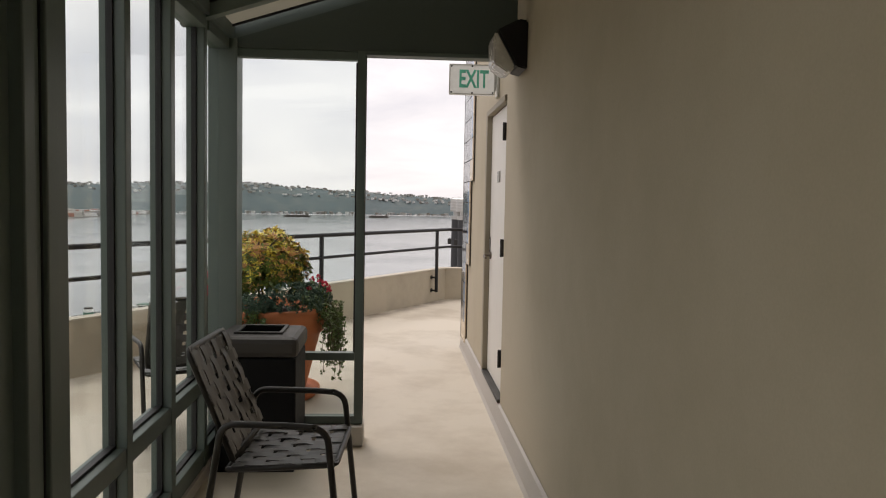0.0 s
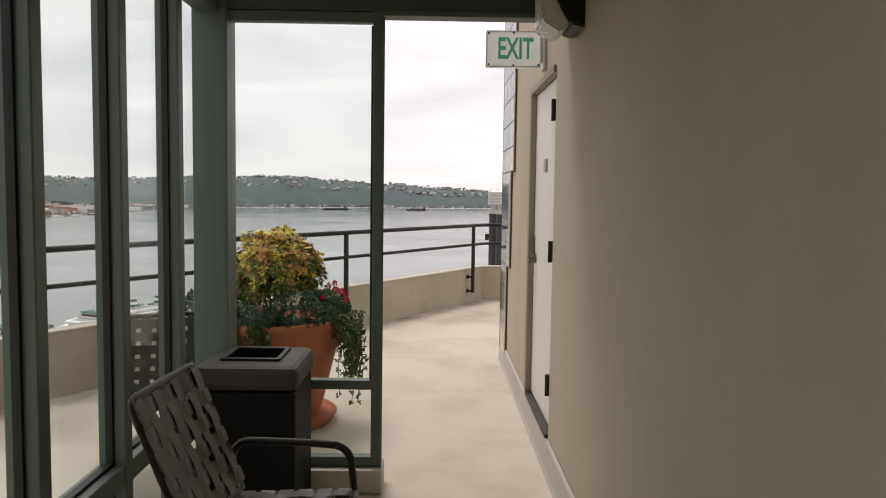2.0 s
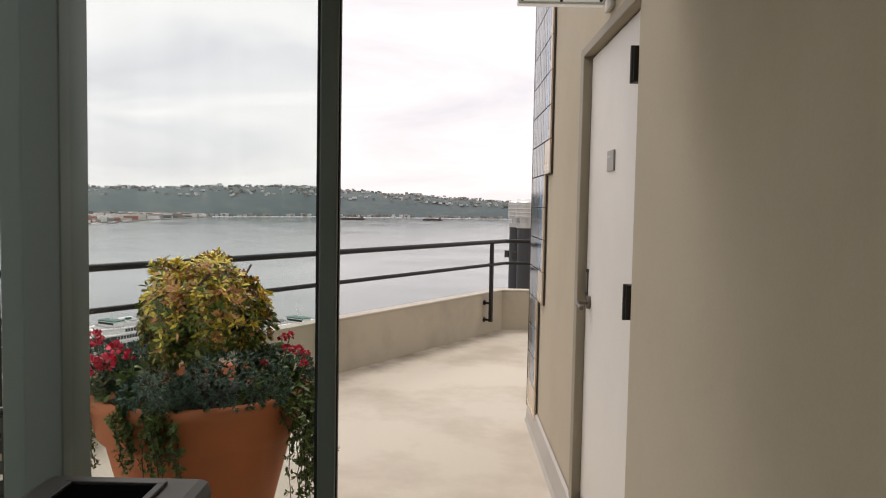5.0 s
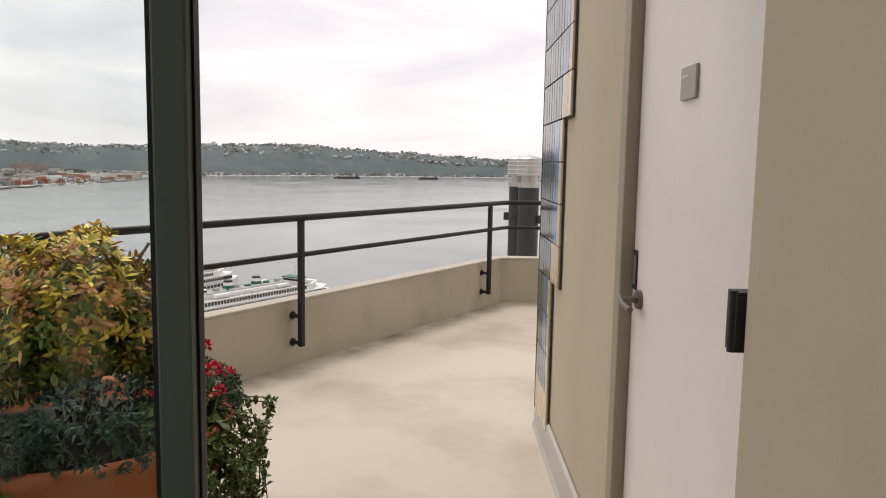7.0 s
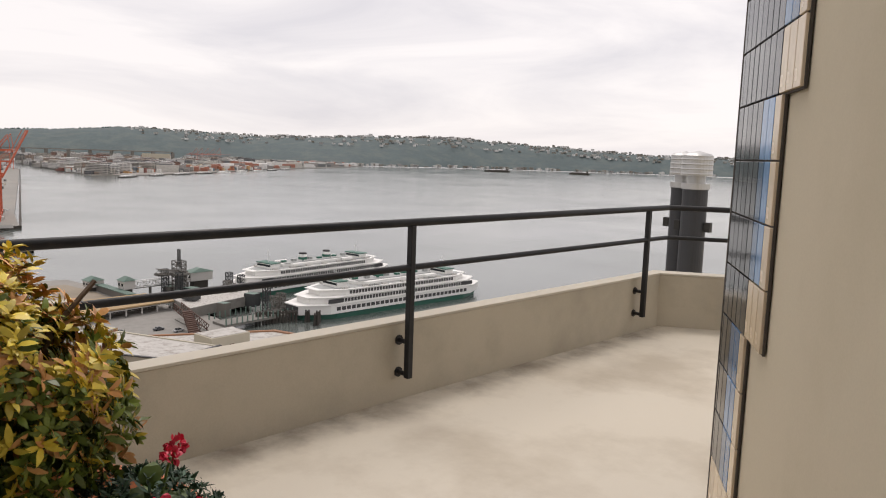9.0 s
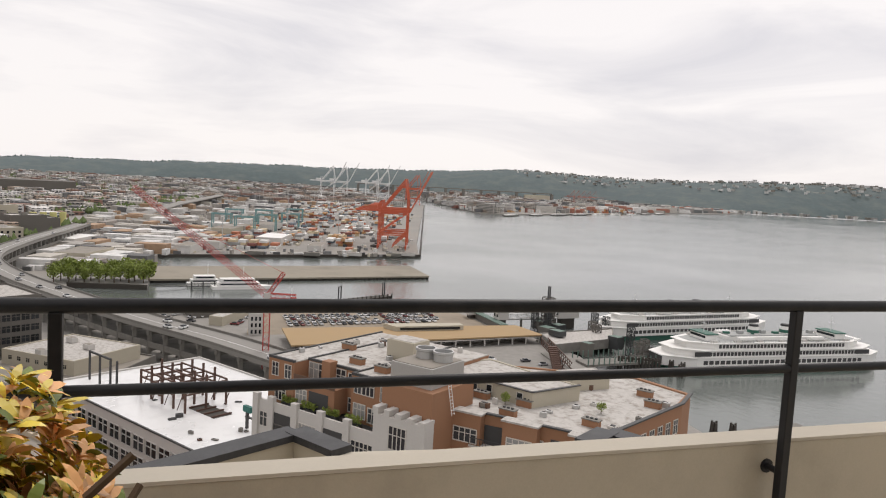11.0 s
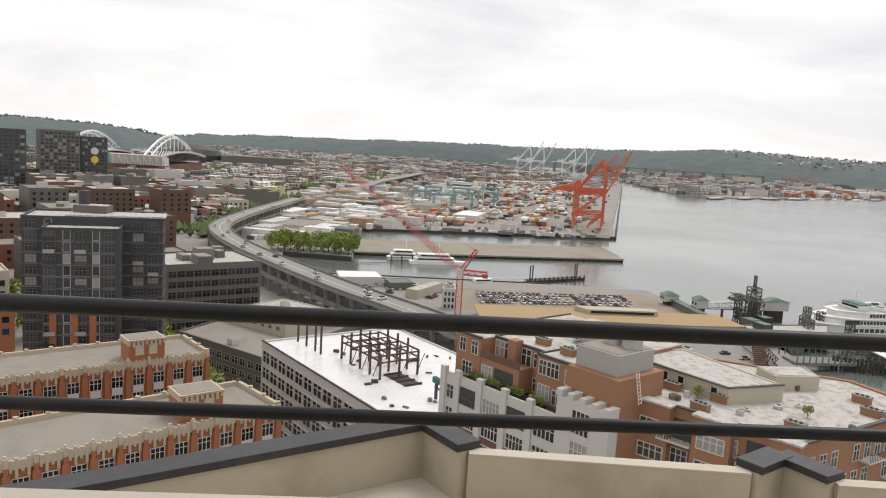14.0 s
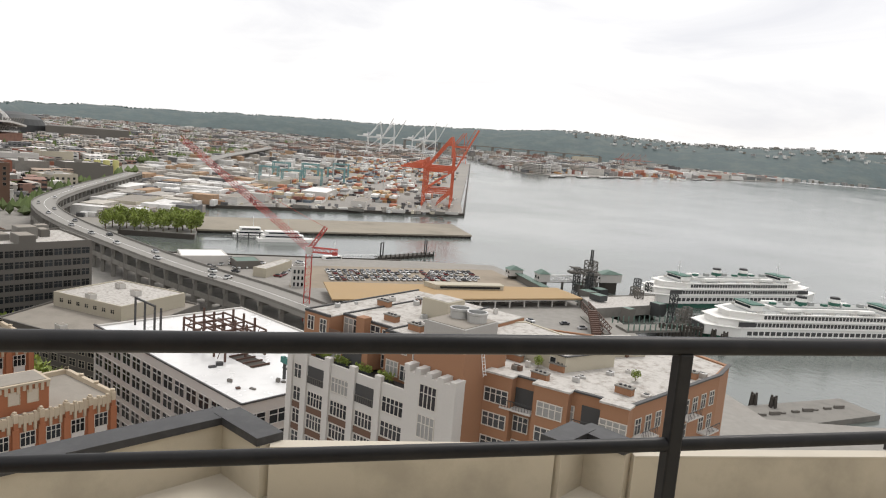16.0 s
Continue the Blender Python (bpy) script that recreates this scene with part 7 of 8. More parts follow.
# ---------- red tower crane ----------
cr = thing("tower_crane", "red luffing tower crane of lattice steel", "crane")
TC = Vector((-262, 30, 0))
bm = bmesh.new()
lattice(bm, (TC.x, TC.y, GZ), (TC.x, TC.y, -42), 2.0, 16, 0.10)
part("mast", bm, REDPAINT, cr)
bm = bmesh.new()
lattice(bm, (TC.x, TC.y, -41), (-302, -15.5, -7.6), 1.7, 30, 0.085)
part("jib", bm, REDPAINT, cr)
bm = bmesh.new()
lattice(bm, (TC.x, TC.y, -41), (TC.x + 3.5, TC.y + 9, -41), 1.6, 4, 0.16)
box(bm, TC.x + 2.6, TC.x + 4.2, TC.y + 7.4, TC.y + 9.2, -42.2, -41.0)
part("counter_jib", bm, REDPAINT, cr)
bm = bmesh.new()
lattice(bm, (TC.x, TC.y, -41), (TC.x + 1.5, TC.y + 5, -33), 1.2, 5, 0.14)
tube(bm, (TC.x + 1.5, TC.y + 5, -33), (-290, -2, -17), 0.06, seg=4)
part("a_frame", bm, REDPAINT, cr)
bm = bmesh.new()
box(bm, TC.x - 1.2, TC.x + 1.2, TC.y - 1.2, TC.y + 1.2, -42.5, -40)
part("cab", bm, OFFWHITE, cr)

# ---------- quay trees ----------


def tree_kind(h, r, seed):
    random.seed(seed)
    verts, faces = [], []
    for c in range(16):
        u = unit()
        cpos = Vector((u.x * r * 0.62, u.y * r * 0.62, h * 0.62 + u.z * h * 0.26))
        for k in range(34):
            v = unit()
            leaf(verts, faces, cpos + v * r * 0.42 * random.uniform(0.5, 1.0), (v + unit() * 0.8).normalized(), unit(), 0.95 * r / 4, 0.75 * r / 4)
    me = bpy.data.meshes.new("crown")
    me.from_pydata(verts, [], faces)
    me.materials.append(TREELEAF)
    bm = bmesh.new()
    tube(bm, (0, 0, 0), (0, 0, h * 0.6), 0.32, 0.15, seg=8)
    for k in range(5):
        a = k * 1.3
        tube(bm, (0, 0, h * 0.35 + k * 0.3), (r * 0.55 * math.cos(a), r * 0.55 * math.sin(a), h * 0.7), 0.12, 0.04, seg=5)
    return mesh_of("trunk", bm, TWIG), me


KINDS = [tree_kind(11, 4.2, 40 + k) for k in range(4)]


def tree(x, y, z, s, label, group):
    tr, crn = random.choice(KINDS)
    t = thing("tree", label, "tree", group, pose(x, y, z, 0, 0, random.uniform(0, 360)) @ Matrix.Diagonal((s, s, s, 1)))
    part("trunk", tr, None, t)
    part("crown", crn, None, t)


random.seed(8)
for k in range(20):
    f = k / 19
    tree(-510 - 4 * (k % 3) * 2, -74 + 54 * f, GZ, random.uniform(0.95, 1.3), "leafy green tree on the quay", "quay trees")
for x, y, s in ((-244, -66, 1.1), (-246, -58, 1.0), (-200, -45, 1.2), (-206, -50, 1.2), (-195, -38, 1.1), (-540, 20 - 40, 0.8), (-262, -80, 1.0)):
    tree(x, y, GZ + (8 if x > -250 else 0) * 0, s * (1.15 if x > -250 else 1), "leafy street tree between the buildings", "street trees")
for x, y, z in ((-99.5, 42.2, -28.2), (-94.2, 45.6, -28.2), (-88.5, 57, -28.2)):
    tree(x, y, z, 0.15, "small potted tree on the roof terrace", "terrace trees")

# ---------- container terminal ----------


# Crane red dulled in its base colour to stand for distance haze.
HAZERED = surface("haze_dulled_red", (0.36, 0.15, 0.12), 0.7, var=0.15, scale=0.2, bump=0.0)


def sts_crane(x, y, turn, label, mat, h=70, boom_up=True, s=1.0):
    """A ship-to-shore gantry crane; its boom stands up, its rear girder points to its own -x."""
    t = thing("gantry_crane", label, "crane", "gantry cranes", pose(x, y, GZ, 0, 0, turn) @ Matrix.Diagonal((s, s, s, 1)))
    bm = bmesh.new()
    for yy in (-9, 9):
        for xx, top in ((0, 46), (-26, 44)):
            box(bm, xx - 0.45, xx + 0.45, yy - 0.45, yy + 0.45, 0, top)
        box(bm, -26, 0, yy - 0.35, yy + 0.35, 13.2, 14.1)
        box(bm, -26, 0, yy - 0.35, yy + 0.35, 33.1, 34)
        tube(bm, (-26, yy, 14), (0, yy, 34), 0.4, seg=5)
        tube(bm, (0, yy, 14), (-13, yy, 2), 0.35, seg=5)
        tube(bm, (-26, yy, 34), (-4, yy, 62), 0.35, seg=5)
    for xx in (0, -26):
        box(bm, xx - 0.5, xx + 0.5, -9, 9, 32.6, 34)
        box(bm, xx - 0.8, xx + 0.8, -9, 9, 2, 4)
    part("leg_frame", bm, mat, t)
    bm = bmesh.new()
    for yy in (-3, 3):
        box(bm, -48, 3, yy - 0.5, yy + 0.5, 35, 36.6)
    for k in range(9):
        box(bm, -48 + 6 * k, -47 + 6 * k, -3, 3, 35.4, 36.4)
    box(bm, -36, -28, -3.5, 3.5, 37, 40.5)
    part("girder", bm, mat, t)
    bm = bmesh.new()
    for yy in (-3, 3):
        tube(bm, (0, yy * 2.5, 46), (-3, yy, 66), 0.5, seg=5)
        tube(bm, (-3, yy, 66), (-24, yy * 2, 38), 0.4, seg=5)
    part("a_frame", bm, mat, t)
    bm = bmesh.new()
    end = (22, 74) if boom_up else (48, 36)
    for yy in (-3, 3):
        tube(bm, (3, yy, 36), (end[0], yy, end[1]), 0.6, seg=5)
    for k in range(8):
        f = k / 8
        tube(bm, (3 + (end[0] - 3) * f, -3, 36 + (end[1] - 36) * f), (3 + (end[0] - 3) * (f + 0.12), 3, 36 + (end[1] - 36) * (f + 0.12)), 0.4, seg=4)
    part("boom", bm, mat, t)
    bm = bmesh.new()
    box(bm, -8, -4, -2, 2, 30.5, 34)
    part("cab", bm, OFFWHITE, t)
    return t


for k, (x, y) in enumerate(((-768, 220), (-802, 230), (-836, 241))):
    sts_crane(x, y, 72.8, "orange ship-to-shore gantry crane with its boom raised", ORANGE, s=1.12)
for k, (x, y) in enumerate(((-2240, 405), (-2270, 450), (-2330, 560), (-2350, 600))):
    sts_crane(x, y, 72.8, "white gantry crane far down the waterway", WHITEPAINT, s=1.5)
for x, y in ((-2050, 615), (-2120, 628)):
    sts_crane(x, y, 72.8, "orange gantry crane far down the waterway", ORANGE, s=1.3)
for x, y in ((-2960, 1590), (-2990, 1630), (-3020, 1675), (-3050, 1720), (-3080, 1765)):
    sts_crane(x, y, 60, "red gantry crane on the far shore, dulled for haze", HAZERED, boom_up=False, s=0.95)
random.seed(17)
BOXCOL = palette("container_paint", [(0.66, 0.65, 0.62), (0.62, 0.61, 0.58), (0.40, 0.15, 0.08), (0.48, 0.27, 0.12), (0.22, 0.09, 0.07), (0.70, 0.69, 0.66), (0.12, 0.15, 0.18), (0.55, 0.45, 0.30), (0.3, 0.3, 0.29)], 0.7)


def many_boxes(name, items, mat, label, category):
    """Very many boxes as one piece: (x, y, z, sx, sy, sz, turn)."""
    verts, faces = [], []
    for x, y, z, sx, sy, sz, turn in items:
        c, s = math.cos(turn), math.sin(turn)
        i = len(verts)
        for dz in (0, sz):
            for dx, dy in ((-sx / 2, -sy / 2), (sx / 2, -sy / 2), (sx / 2, sy / 2), (-sx / 2, sy / 2)):
                verts.append((x + dx * c - dy * s, y + dx * s + dy * c, z + dz))
        faces += [(i + 4, i + 5, i + 6, i + 7)] + [(i + k, i + (k + 1) % 4, i + 4 + (k + 1) % 4, i + 4 + k) for k in range(4)]
    me = bpy.data.meshes.new(name)
    me.from_pydata(verts, [], faces)
    me.materials.append(mat)
    ob = new(name, me)
    return tagged(ob, label, category, kind="stuff")


items = []
AXIS = math.atan2(-0.30, 1) * -1
for row in range(26):
    for col in range(46):
        u, v = row * 46 + random.uniform(-3, 3), col * 9.5
        x, y = -705 - u * 0.957 - (0.0) + v * 0.0, -15 + u * 0.29 + v * 0.52
        if noise.noise(Vector((row * 0.33, col * 0.16, 3.1))) < -0.02 or u < 45:
            continue
        edge = 225 + (-(x) - 717) * 0.306
        if y > edge - 45 or y < -60:
            continue
        hgt = random.choice((2.6, 5.2, 5.2, 7.8, 7.8))
        z = GZ
        while z < GZ + hgt - 0.1:
            items.append((x, y, z, random.choice((12.2, 12.2, 24)), 7.2, 2.5, math.radians(163 + random.uniform(-1, 1))))
            z += 2.6
many_boxes("containers", items, BOXCOL, "stacked shipping containers on the terminal", "containers")
items = []
for k in range(420):
    u = random.uniform(0, 1)
    x = -690 - 900 * random.random() ** 1.5
    y = random.uniform(-30, 210 + (-x - 717) * 0.3)
    items.append((x, y, GZ, random.uniform(3, 9), random.uniform(2, 3), random.uniform(1.4, 3.8), random.choice((0.3, 1.87, 2.85))))
many_boxes("yard_vehicles", items, palette("yard_paint", [(0.6, 0.6, 0.58), (0.3, 0.28, 0.25), (0.08, 0.08, 0.08), (0.55, 0.5, 0.4), (0.2, 0.2, 0.2)], 0.7), "trailers, lorries and gear on the terminal yard", "vehicles")
items = []
for k in range(1500):
    x = -560 - 1500 * random.random() ** 1.2
    y = -108 + random.random() * (95 + max(0, -x - 640) * 0.26)
    if -672 < x and y > -30 or min((q - Vector((x, y))).length for q in line) < 14:
        continue
    big = random.random() < 0.25
    items.append((x, y, GZ, random.uniform(14, 34) if big else random.uniform(4, 12), random.uniform(8, 18) if big else random.uniform(2.4, 6), random.uniform(4, 9) if big else random.uniform(1.5, 5), math.radians(163 + random.choice((0, 90)))))
many_boxes("yard_sheds", items, palette("shed_paint", [(0.6, 0.59, 0.57), (0.46, 0.43, 0.38), (0.34, 0.32, 0.29), (0.66, 0.65, 0.63), (0.36, 0.24, 0.15), (0.3, 0.27, 0.24), (0.12, 0.12, 0.12), (0.5, 0.49, 0.47)], 0.8), "sheds, containers and stores along the railway yard", "sheds")
for x, y, w, d, h, lab in ((-760, 40, 70, 22, 7, "long white terminal warehouse on the yard"), (-800, 100, 60, 26, 8, "long white terminal warehouse on the yard"), (-742, 130, 46, 14, 6, "low white terminal shed"), (-640 - 60, 10, 36, 14, 7, "small grey terminal shed on the yard"), (-900, 60, 80, 24, 9, "long white terminal warehouse on the yard"), (-980, 110, 60, 30, 8, "long white terminal warehouse on the yard"), (-622, -60, 50, 24, 8, "low white works shed"), (-660, -90, 40, 20, 6, "low tan works shed"), (-720, -80, 50, 26, 9, "low white works shed"), (-600, -50, 24, 14, 6, "small grey works shed on the lot")):
    a = radians(163)
    c, s = math.cos(a) * w / 2, math.sin(a) * w / 2
    block("warehouse", lab, rect((x - c, y - s), (x + c, y + s), d), GZ + h, random.choice((OFFWHITE, CREAM, OFFWHITE)), random.choice((SHIPWHITE, PALEROOF, GRAVEL)), rim=0.4, category="warehouse", group="warehouses")
for k in range(16):
    x = -740 - k * 75
    y = 30 + (k % 3) * 60 + (-x - 717) * 0.12
    t = thing("light_mast", "tall pale yard light mast", "light mast", "yard lights", pose(x, y, GZ))
    bm = bmesh.new()
    tube(bm, (0, 0, 0), (0, 0, 30), 0.5, 0.3, seg=6)
    part("pole", bm, GALV, t)
    bm = bmesh.new()
    box(bm, -2, 2, -2, 2, 30, 31)
    part("lamp_head", bm, GALV, t)
for x, y in ((-700, 190), (-696, 150), (-690, 110), (-706, 205), (-690, 60), (-686, 30)):
    roof_box("yard_stack", "pale stacked gear on the quay", x, y, GZ, 14, 5, 3, 73, random.choice((OFFWHITE, CONCRETE)), "stack")
bm = bmesh.new()
wall_line(bm, (-671.5, -21), (-716, 220), 1.0, SEA - 1, GZ + 0.4)
wall_line(bm, (-717, 221), (-2066, 634), 1.0, SEA - 1, GZ + 0.4)
wall_line(bm, (-505, -66), (-497, -20), 0.8, SEA - 1, GZ + 0.8)
wall_line(bm, (-433, -58), (-435, 100), 0.8, SEA - 1, GZ + 0.5)
solo("quay_wall", bm, TIMBER, "dark timber and concrete quay wall", "quay wall", kind="structure")

# ---------- stadium ----------
WALLS_RED = surface("weathered_brick", (0.20, 0.10, 0.07), 0.85, var=0.2, scale=0.05, fine=0.5, bump=0.0, stain=0.5, stain_scale=0.08)
stad = thing("stadium", "white stadium with steel roof arches and brick base", "stadium", at=pose(-1397, -467, GZ, 0, 0, -5))
bm = bmesh.new()
box(bm, -110, 120, -90, 90, 0, 17)
part("brick_base", bm, WALLS_RED, stad, "red-brown brick base")
for s in (-1, 1):
    bm = bmesh.new()
    n = 24
    prev = None
    for k in range(n + 1):
        f = k / n
        x = -115 + 230 * f
        z = 30 + 36 * math.sin(math.pi * f)
        p = Vector((x, s * 70, z))
        if prev is not None:
            tube(bm, prev, p, 2.0, seg=6)
            tube(bm, prev + Vector((0, s * 8, -4)), p + Vector((0, s * 8, -4)), 1.4, seg=6)
        if k % 2 == 0:
            tube(bm, p, p + Vector((0, s * 8, -4)), 0.8, seg=4)
            tube(bm, p, (x, s * 70, 31), 0.8, seg=4)
        prev = p
    part("arch", bm, WHITEPAINT, stad, "white steel roof arch")
    bm = bmesh.new()
    rows = []
    for k in range(n + 1):
        f = k / n
        x = -112 + 224 * f
        z = 31 + 9 * math.sin(math.pi * f)
        rows.append([bm.verts.new((x, s * 30, z - 4)), bm.verts.new((x, s * 96, z)), bm.verts.new((x, s * 96, z - 3)), bm.verts.new((x, s * 30, z - 7))])
    for a, b_ in zip(rows, rows[1:]):
        for k in range(4):
            bm.faces.new((a[k], a[(k + 1) % 4], b_[(k + 1) % 4], b_[k]))
    part("roof", bm, OFFWHITE, stad, "pale curved roof")
    bm = bmesh.new()
    for k in range(20):
        x = -105 + 210 * k / 19
        tube(bm, (x, s * 85, 22), (x, s * 95, 44), 0.9, seg=4)
    part("struts", bm, CONCRETE, stad)
    bm = bmesh.new()
    box(bm, -105, 105, s * 60 - 10, s * 60 + 10, 20, 36)
    part("stand", bm, GREYWALL, stad)
bm = bmesh.new()
box(bm, 96, 102, -58, 48, 17, 33)
part("glass_end", bm, surface("teal_glass", (0.16, 0.33, 0.31), 0.25, var=0.2, scale=0.05, bump=0.0), stad, "teal glass end wall")
bm = bmesh.new()
profile_block(bm, [(100, 17), (124, 17), (132, 33), (128, 34), (104, 30)], 22, 108)
part("bowl", bm, OFFWHITE, stad, "pale concrete seating bowl")
for k in range(9):
    bm = bmesh.new()
    y = 24 + k * 10.2
    tube(bm, (124, y, 17), (131, y + 3, 32), 0.9, seg=4)
    tube(bm, (124, y + 6, 17), (131, y + 3, 32), 0.9, seg=4)
    part("strut", bm, WHITEPAINT, stad)
dome = thing("dark_dome", "dark curved stadium roof behind", "dome", at=pose(-1800, -462, GZ, 0, 0, 10))
bm = bmesh.new()
lathe(bm, [(62, 0), (62, 24), (56, 36), (40, 44), (16, 49), (0.1, 50)], 32)
part("shell", bm, DARKWALL, dome)
bm = bmesh.new()
box(bm, -30, 60, 64, 225, 0, 27)
part("stand", bm, GREYWALL, dome)
for x, y, w, h, m, lab in ((-878, -391, 44, 68, GREYWALL, "grey glass tower block"), (-793, -417, 50, 67, DARKWALL, "dark glass tower block"), (-912, -359, 30, 62, DARKWALL, "grey tower with round signs")):
    q = rect((x, y), (x - w * 0.5, y + w * 0.8), 26)
    t = block("tower_block", lab, q, GZ + h, m, PALEROOF, group="tower blocks")
    windows(t, q[0], q[1], GZ + h - 1, 16, 9, 3.9, win_mesh(w / 13, 2.6, GREYWALL, LITGLASS, 0, joined=True), 0.02)
    windows(t, q[3], q[0], GZ + h - 1, 16, 5, 3.9, win_mesh(3.4, 2.6, GREYWALL, LITGLASS, 0, joined=True), 0.02)
    if h == 62:
        for z, m2 in ((46, (0.6, 0.6, 0.58)), (36, (0.7, 0.5, 0.05))):
            bm = bmesh.new()
            tube(bm, (0, -0.6, 0), (0, 0, 0), 4.2, seg=24)
            part("round_sign", bm, surface("sign_disc", m2, 0.6, bump=0.0), t, at=face_pose(q[0], q[1], 0.5, GZ + z))

# ---------- middle city ----------
random.seed(31)
WALLS = [BROWNDARK, GREYWALL, CREAM, OFFWHITE, CONCRETE, BROWNDARK, surface("red_brown_brick", (0.22, 0.085, 0.055), 0.85, var=0.15, scale=0.2, bump=0.0)]
ROOFS = [PALEROOF, GRAVEL, PALEROOF, CONCRETE]
MIDWIN = win_mesh(2.0, 2.0, CONCRETE, FARGLASS, 0, joined=True)
g = Vector((-0.57, 0.82))
h2 = Vector((-0.82, -0.57))
for i in range(15):
    for j in range(12):
        p = Vector((-300, -150)) + h2 * (i * 52) + g * (j * 44 - 160) + Vector((random.uniform(-5, 5), random.uniform(-5, 5)))
        near_via = min((q - p).length for q in line)
        if near_via < 52 or p.y > -110 or p.x < -1050 or p.x > -270 or p.y < -0.55 * -p.x - 40:
            continue
        w, d = random.uniform(24, 38), random.uniform(22, 40)
        hgt = random.choice((11, 14, 18, 18, 22, 26)) * (1.15 if p.x > -600 else 0.9)
        q = rect((p.x, p.y), (p.x + g.x * w, p.y + g.y * w), d)
        wallm = random.choice(WALLS)
        t = block("city_building", "mid-rise city building with a flat pale roof", q, GZ + hgt, wallm, random.choice(ROOFS), rim=0.8, group="city buildings")
        rows = int((hgt - 2) / 3.9)
        if p.x > -760:
            windows(t, q[0], q[1], GZ + hgt - 1.2, min(rows, 4), int(w / 5), 3.8, MIDWIN, 0.03)
            windows(t, q[1], q[2], GZ + hgt - 1.2, min(rows, 3), int(d / 6), 3.8, MIDWIN, 0.03)
        for k in range(2):
            c = Vector(q[0]).lerp(Vector(q[2]), random.uniform(0.3, 0.7))
            roof_box("roof_unit", "boxy rooftop plant unit on a city roof", c.x + k * 5, c.y, GZ + hgt - 0.7, random.uniform(3, 8), random.uniform(3, 6), random.uniform(2, 4), random.choice((35, 125)), random.choice((GREYWALL, OFFWHITE, CONCRETE)))
for k in range(46):
    p = Vector((-300, -150)) + h2 * random.uniform(0, 600) + g * random.uniform(-120, 220)
    if p.y < -105 and min((q - p).length for q in line) > 18:
        tree(p.x, p.y, GZ, random.uniform(0.9, 1.3), "leafy green street tree", "street trees")
random.seed(91)
for k in range(6):
    for j in range(3):
        w, d = random.uniform(17, 24), random.uniform(15, 20)
        p = Vector((-238 - 26 * k + 14 * j, -128 - 17 * k - 24 * j))
        hgt = random.choice((14, 17, 20, 23, 26))
        q = rect((p.x, p.y), (p.x + g.x * w, p.y + g.y * w), d)
        t = block("city_building", "brick mid-rise building with a flat weathered roof", q, GZ + hgt, random.choice((WALLS[6], WALLS[6], BROWNDARK, BRICK, GREYWALL, CREAM)), random.choice(ROOFS), rim=0.8, group="city buildings")
        windows(t, q[0], q[1], GZ + hgt - 1.6, 2, int(w / 3.6), 3.9, MIDWIN, 0.03)
        windows(t, q[1], q[2], GZ + hgt - 1.6, 2, int(d / 3.6), 3.9, MIDWIN, 0.03)
        c = Vector(q[0]).lerp(Vector(q[2]), random.uniform(0.35, 0.65))
        roof_box("roof_unit", "boxy rooftop plant unit on a city roof", c.x, c.y, GZ + hgt - 0.7, random.uniform(3, 6), random.uniform(2, 5), random.uniform(1.5, 3), 35, random.choice((GREYWALL, OFFWHITE, CONCRETE)))
for x, y in ((-270, -118), (-300, -122), (-318, -140), (-345, -128), (-352, -150), (-282, -132), (-395, -170), (-372, -118)):
    tree(x, y, GZ, random.uniform(1.3, 1.7), "leafy green street tree", "street trees")
CITYCOL = palette("far_building_paint", [(0.52, 0.50, 0.46), (0.38, 0.355, 0.32), (0.24, 0.22, 0.195), (0.26, 0.15, 0.115), (0.62, 0.60, 0.57), (0.44, 0.41, 0.36), (0.17, 0.17, 0.17), (0.36, 0.28, 0.22), (0.66, 0.65, 0.63)], 0.8, storeys=3.8)
items = []
for k in range(8200):
    x = -620 - 3600 * random.random() ** 1.35
    lo = 0.62 * x - 100
    hi = -150 if x > -1100 else -150 + (-x - 1100) * 0.16
    y = random.uniform(lo, hi)
    s = 1 + (-x) / 5000
    if (Vector((x, y)) - Vector((-1397, -478))).length < 190:
        continue
    items.append((x, y, GZ, random.uniform(7, 30) * s, random.uniform(7, 20) * s, random.choice((4, 5, 6, 8, 8, 10, 12, 16)) * 0.85, random.choice((0.3, 0.3, 1.87, 0.6))))
for k in range(1300):
    a = random.random()
    x, y = -1760 - 2500 * a, 700 + 2500 * a * random.random() * 0.9 + 250 * a
    if y > 700 + (-x - 1740) * 1.35:
        continue
    items.append((x, y, GZ, random.uniform(14, 60), random.uniform(10, 30), random.choice((4, 6, 8, 10, 14, 22)), random.choice((0.5, 1.0, 2.1))))
for k in range(1500):
    x = -1850 - 2300 * random.random() ** 1.2
    y = random.uniform(-150 + (-x - 1100) * 0.16, 225 + (-x - 717) * 0.306 - 60)
    if y > 640:
        continue
    items.append((x, y, GZ, random.uniform(14, 60), random.uniform(10, 30), random.choice((4, 5, 7, 8, 10, 14)), random.choice((0.3, 0.3, 1.87))))
many_boxes("far_buildings", items, CITYCOL, "countless low industrial buildings of the far city", "buildings")
items = []
for k in range(420):
    f = random.random()
    x, y = (-2270 - 570 * f, 1485 + 905 * f) if k % 3 else (-1900 - 370 * f, 960 + 525 * f)
    off = 12 + 420 * random.random() ** 1.5
    items.append((x - 0.85 * off, y - 0.53 * off, GZ, random.uniform(14, 70), random.uniform(10, 26), random.choice((5, 7, 8, 10, 13, 18)), random.choice((1.0, 1.0, 2.6))))
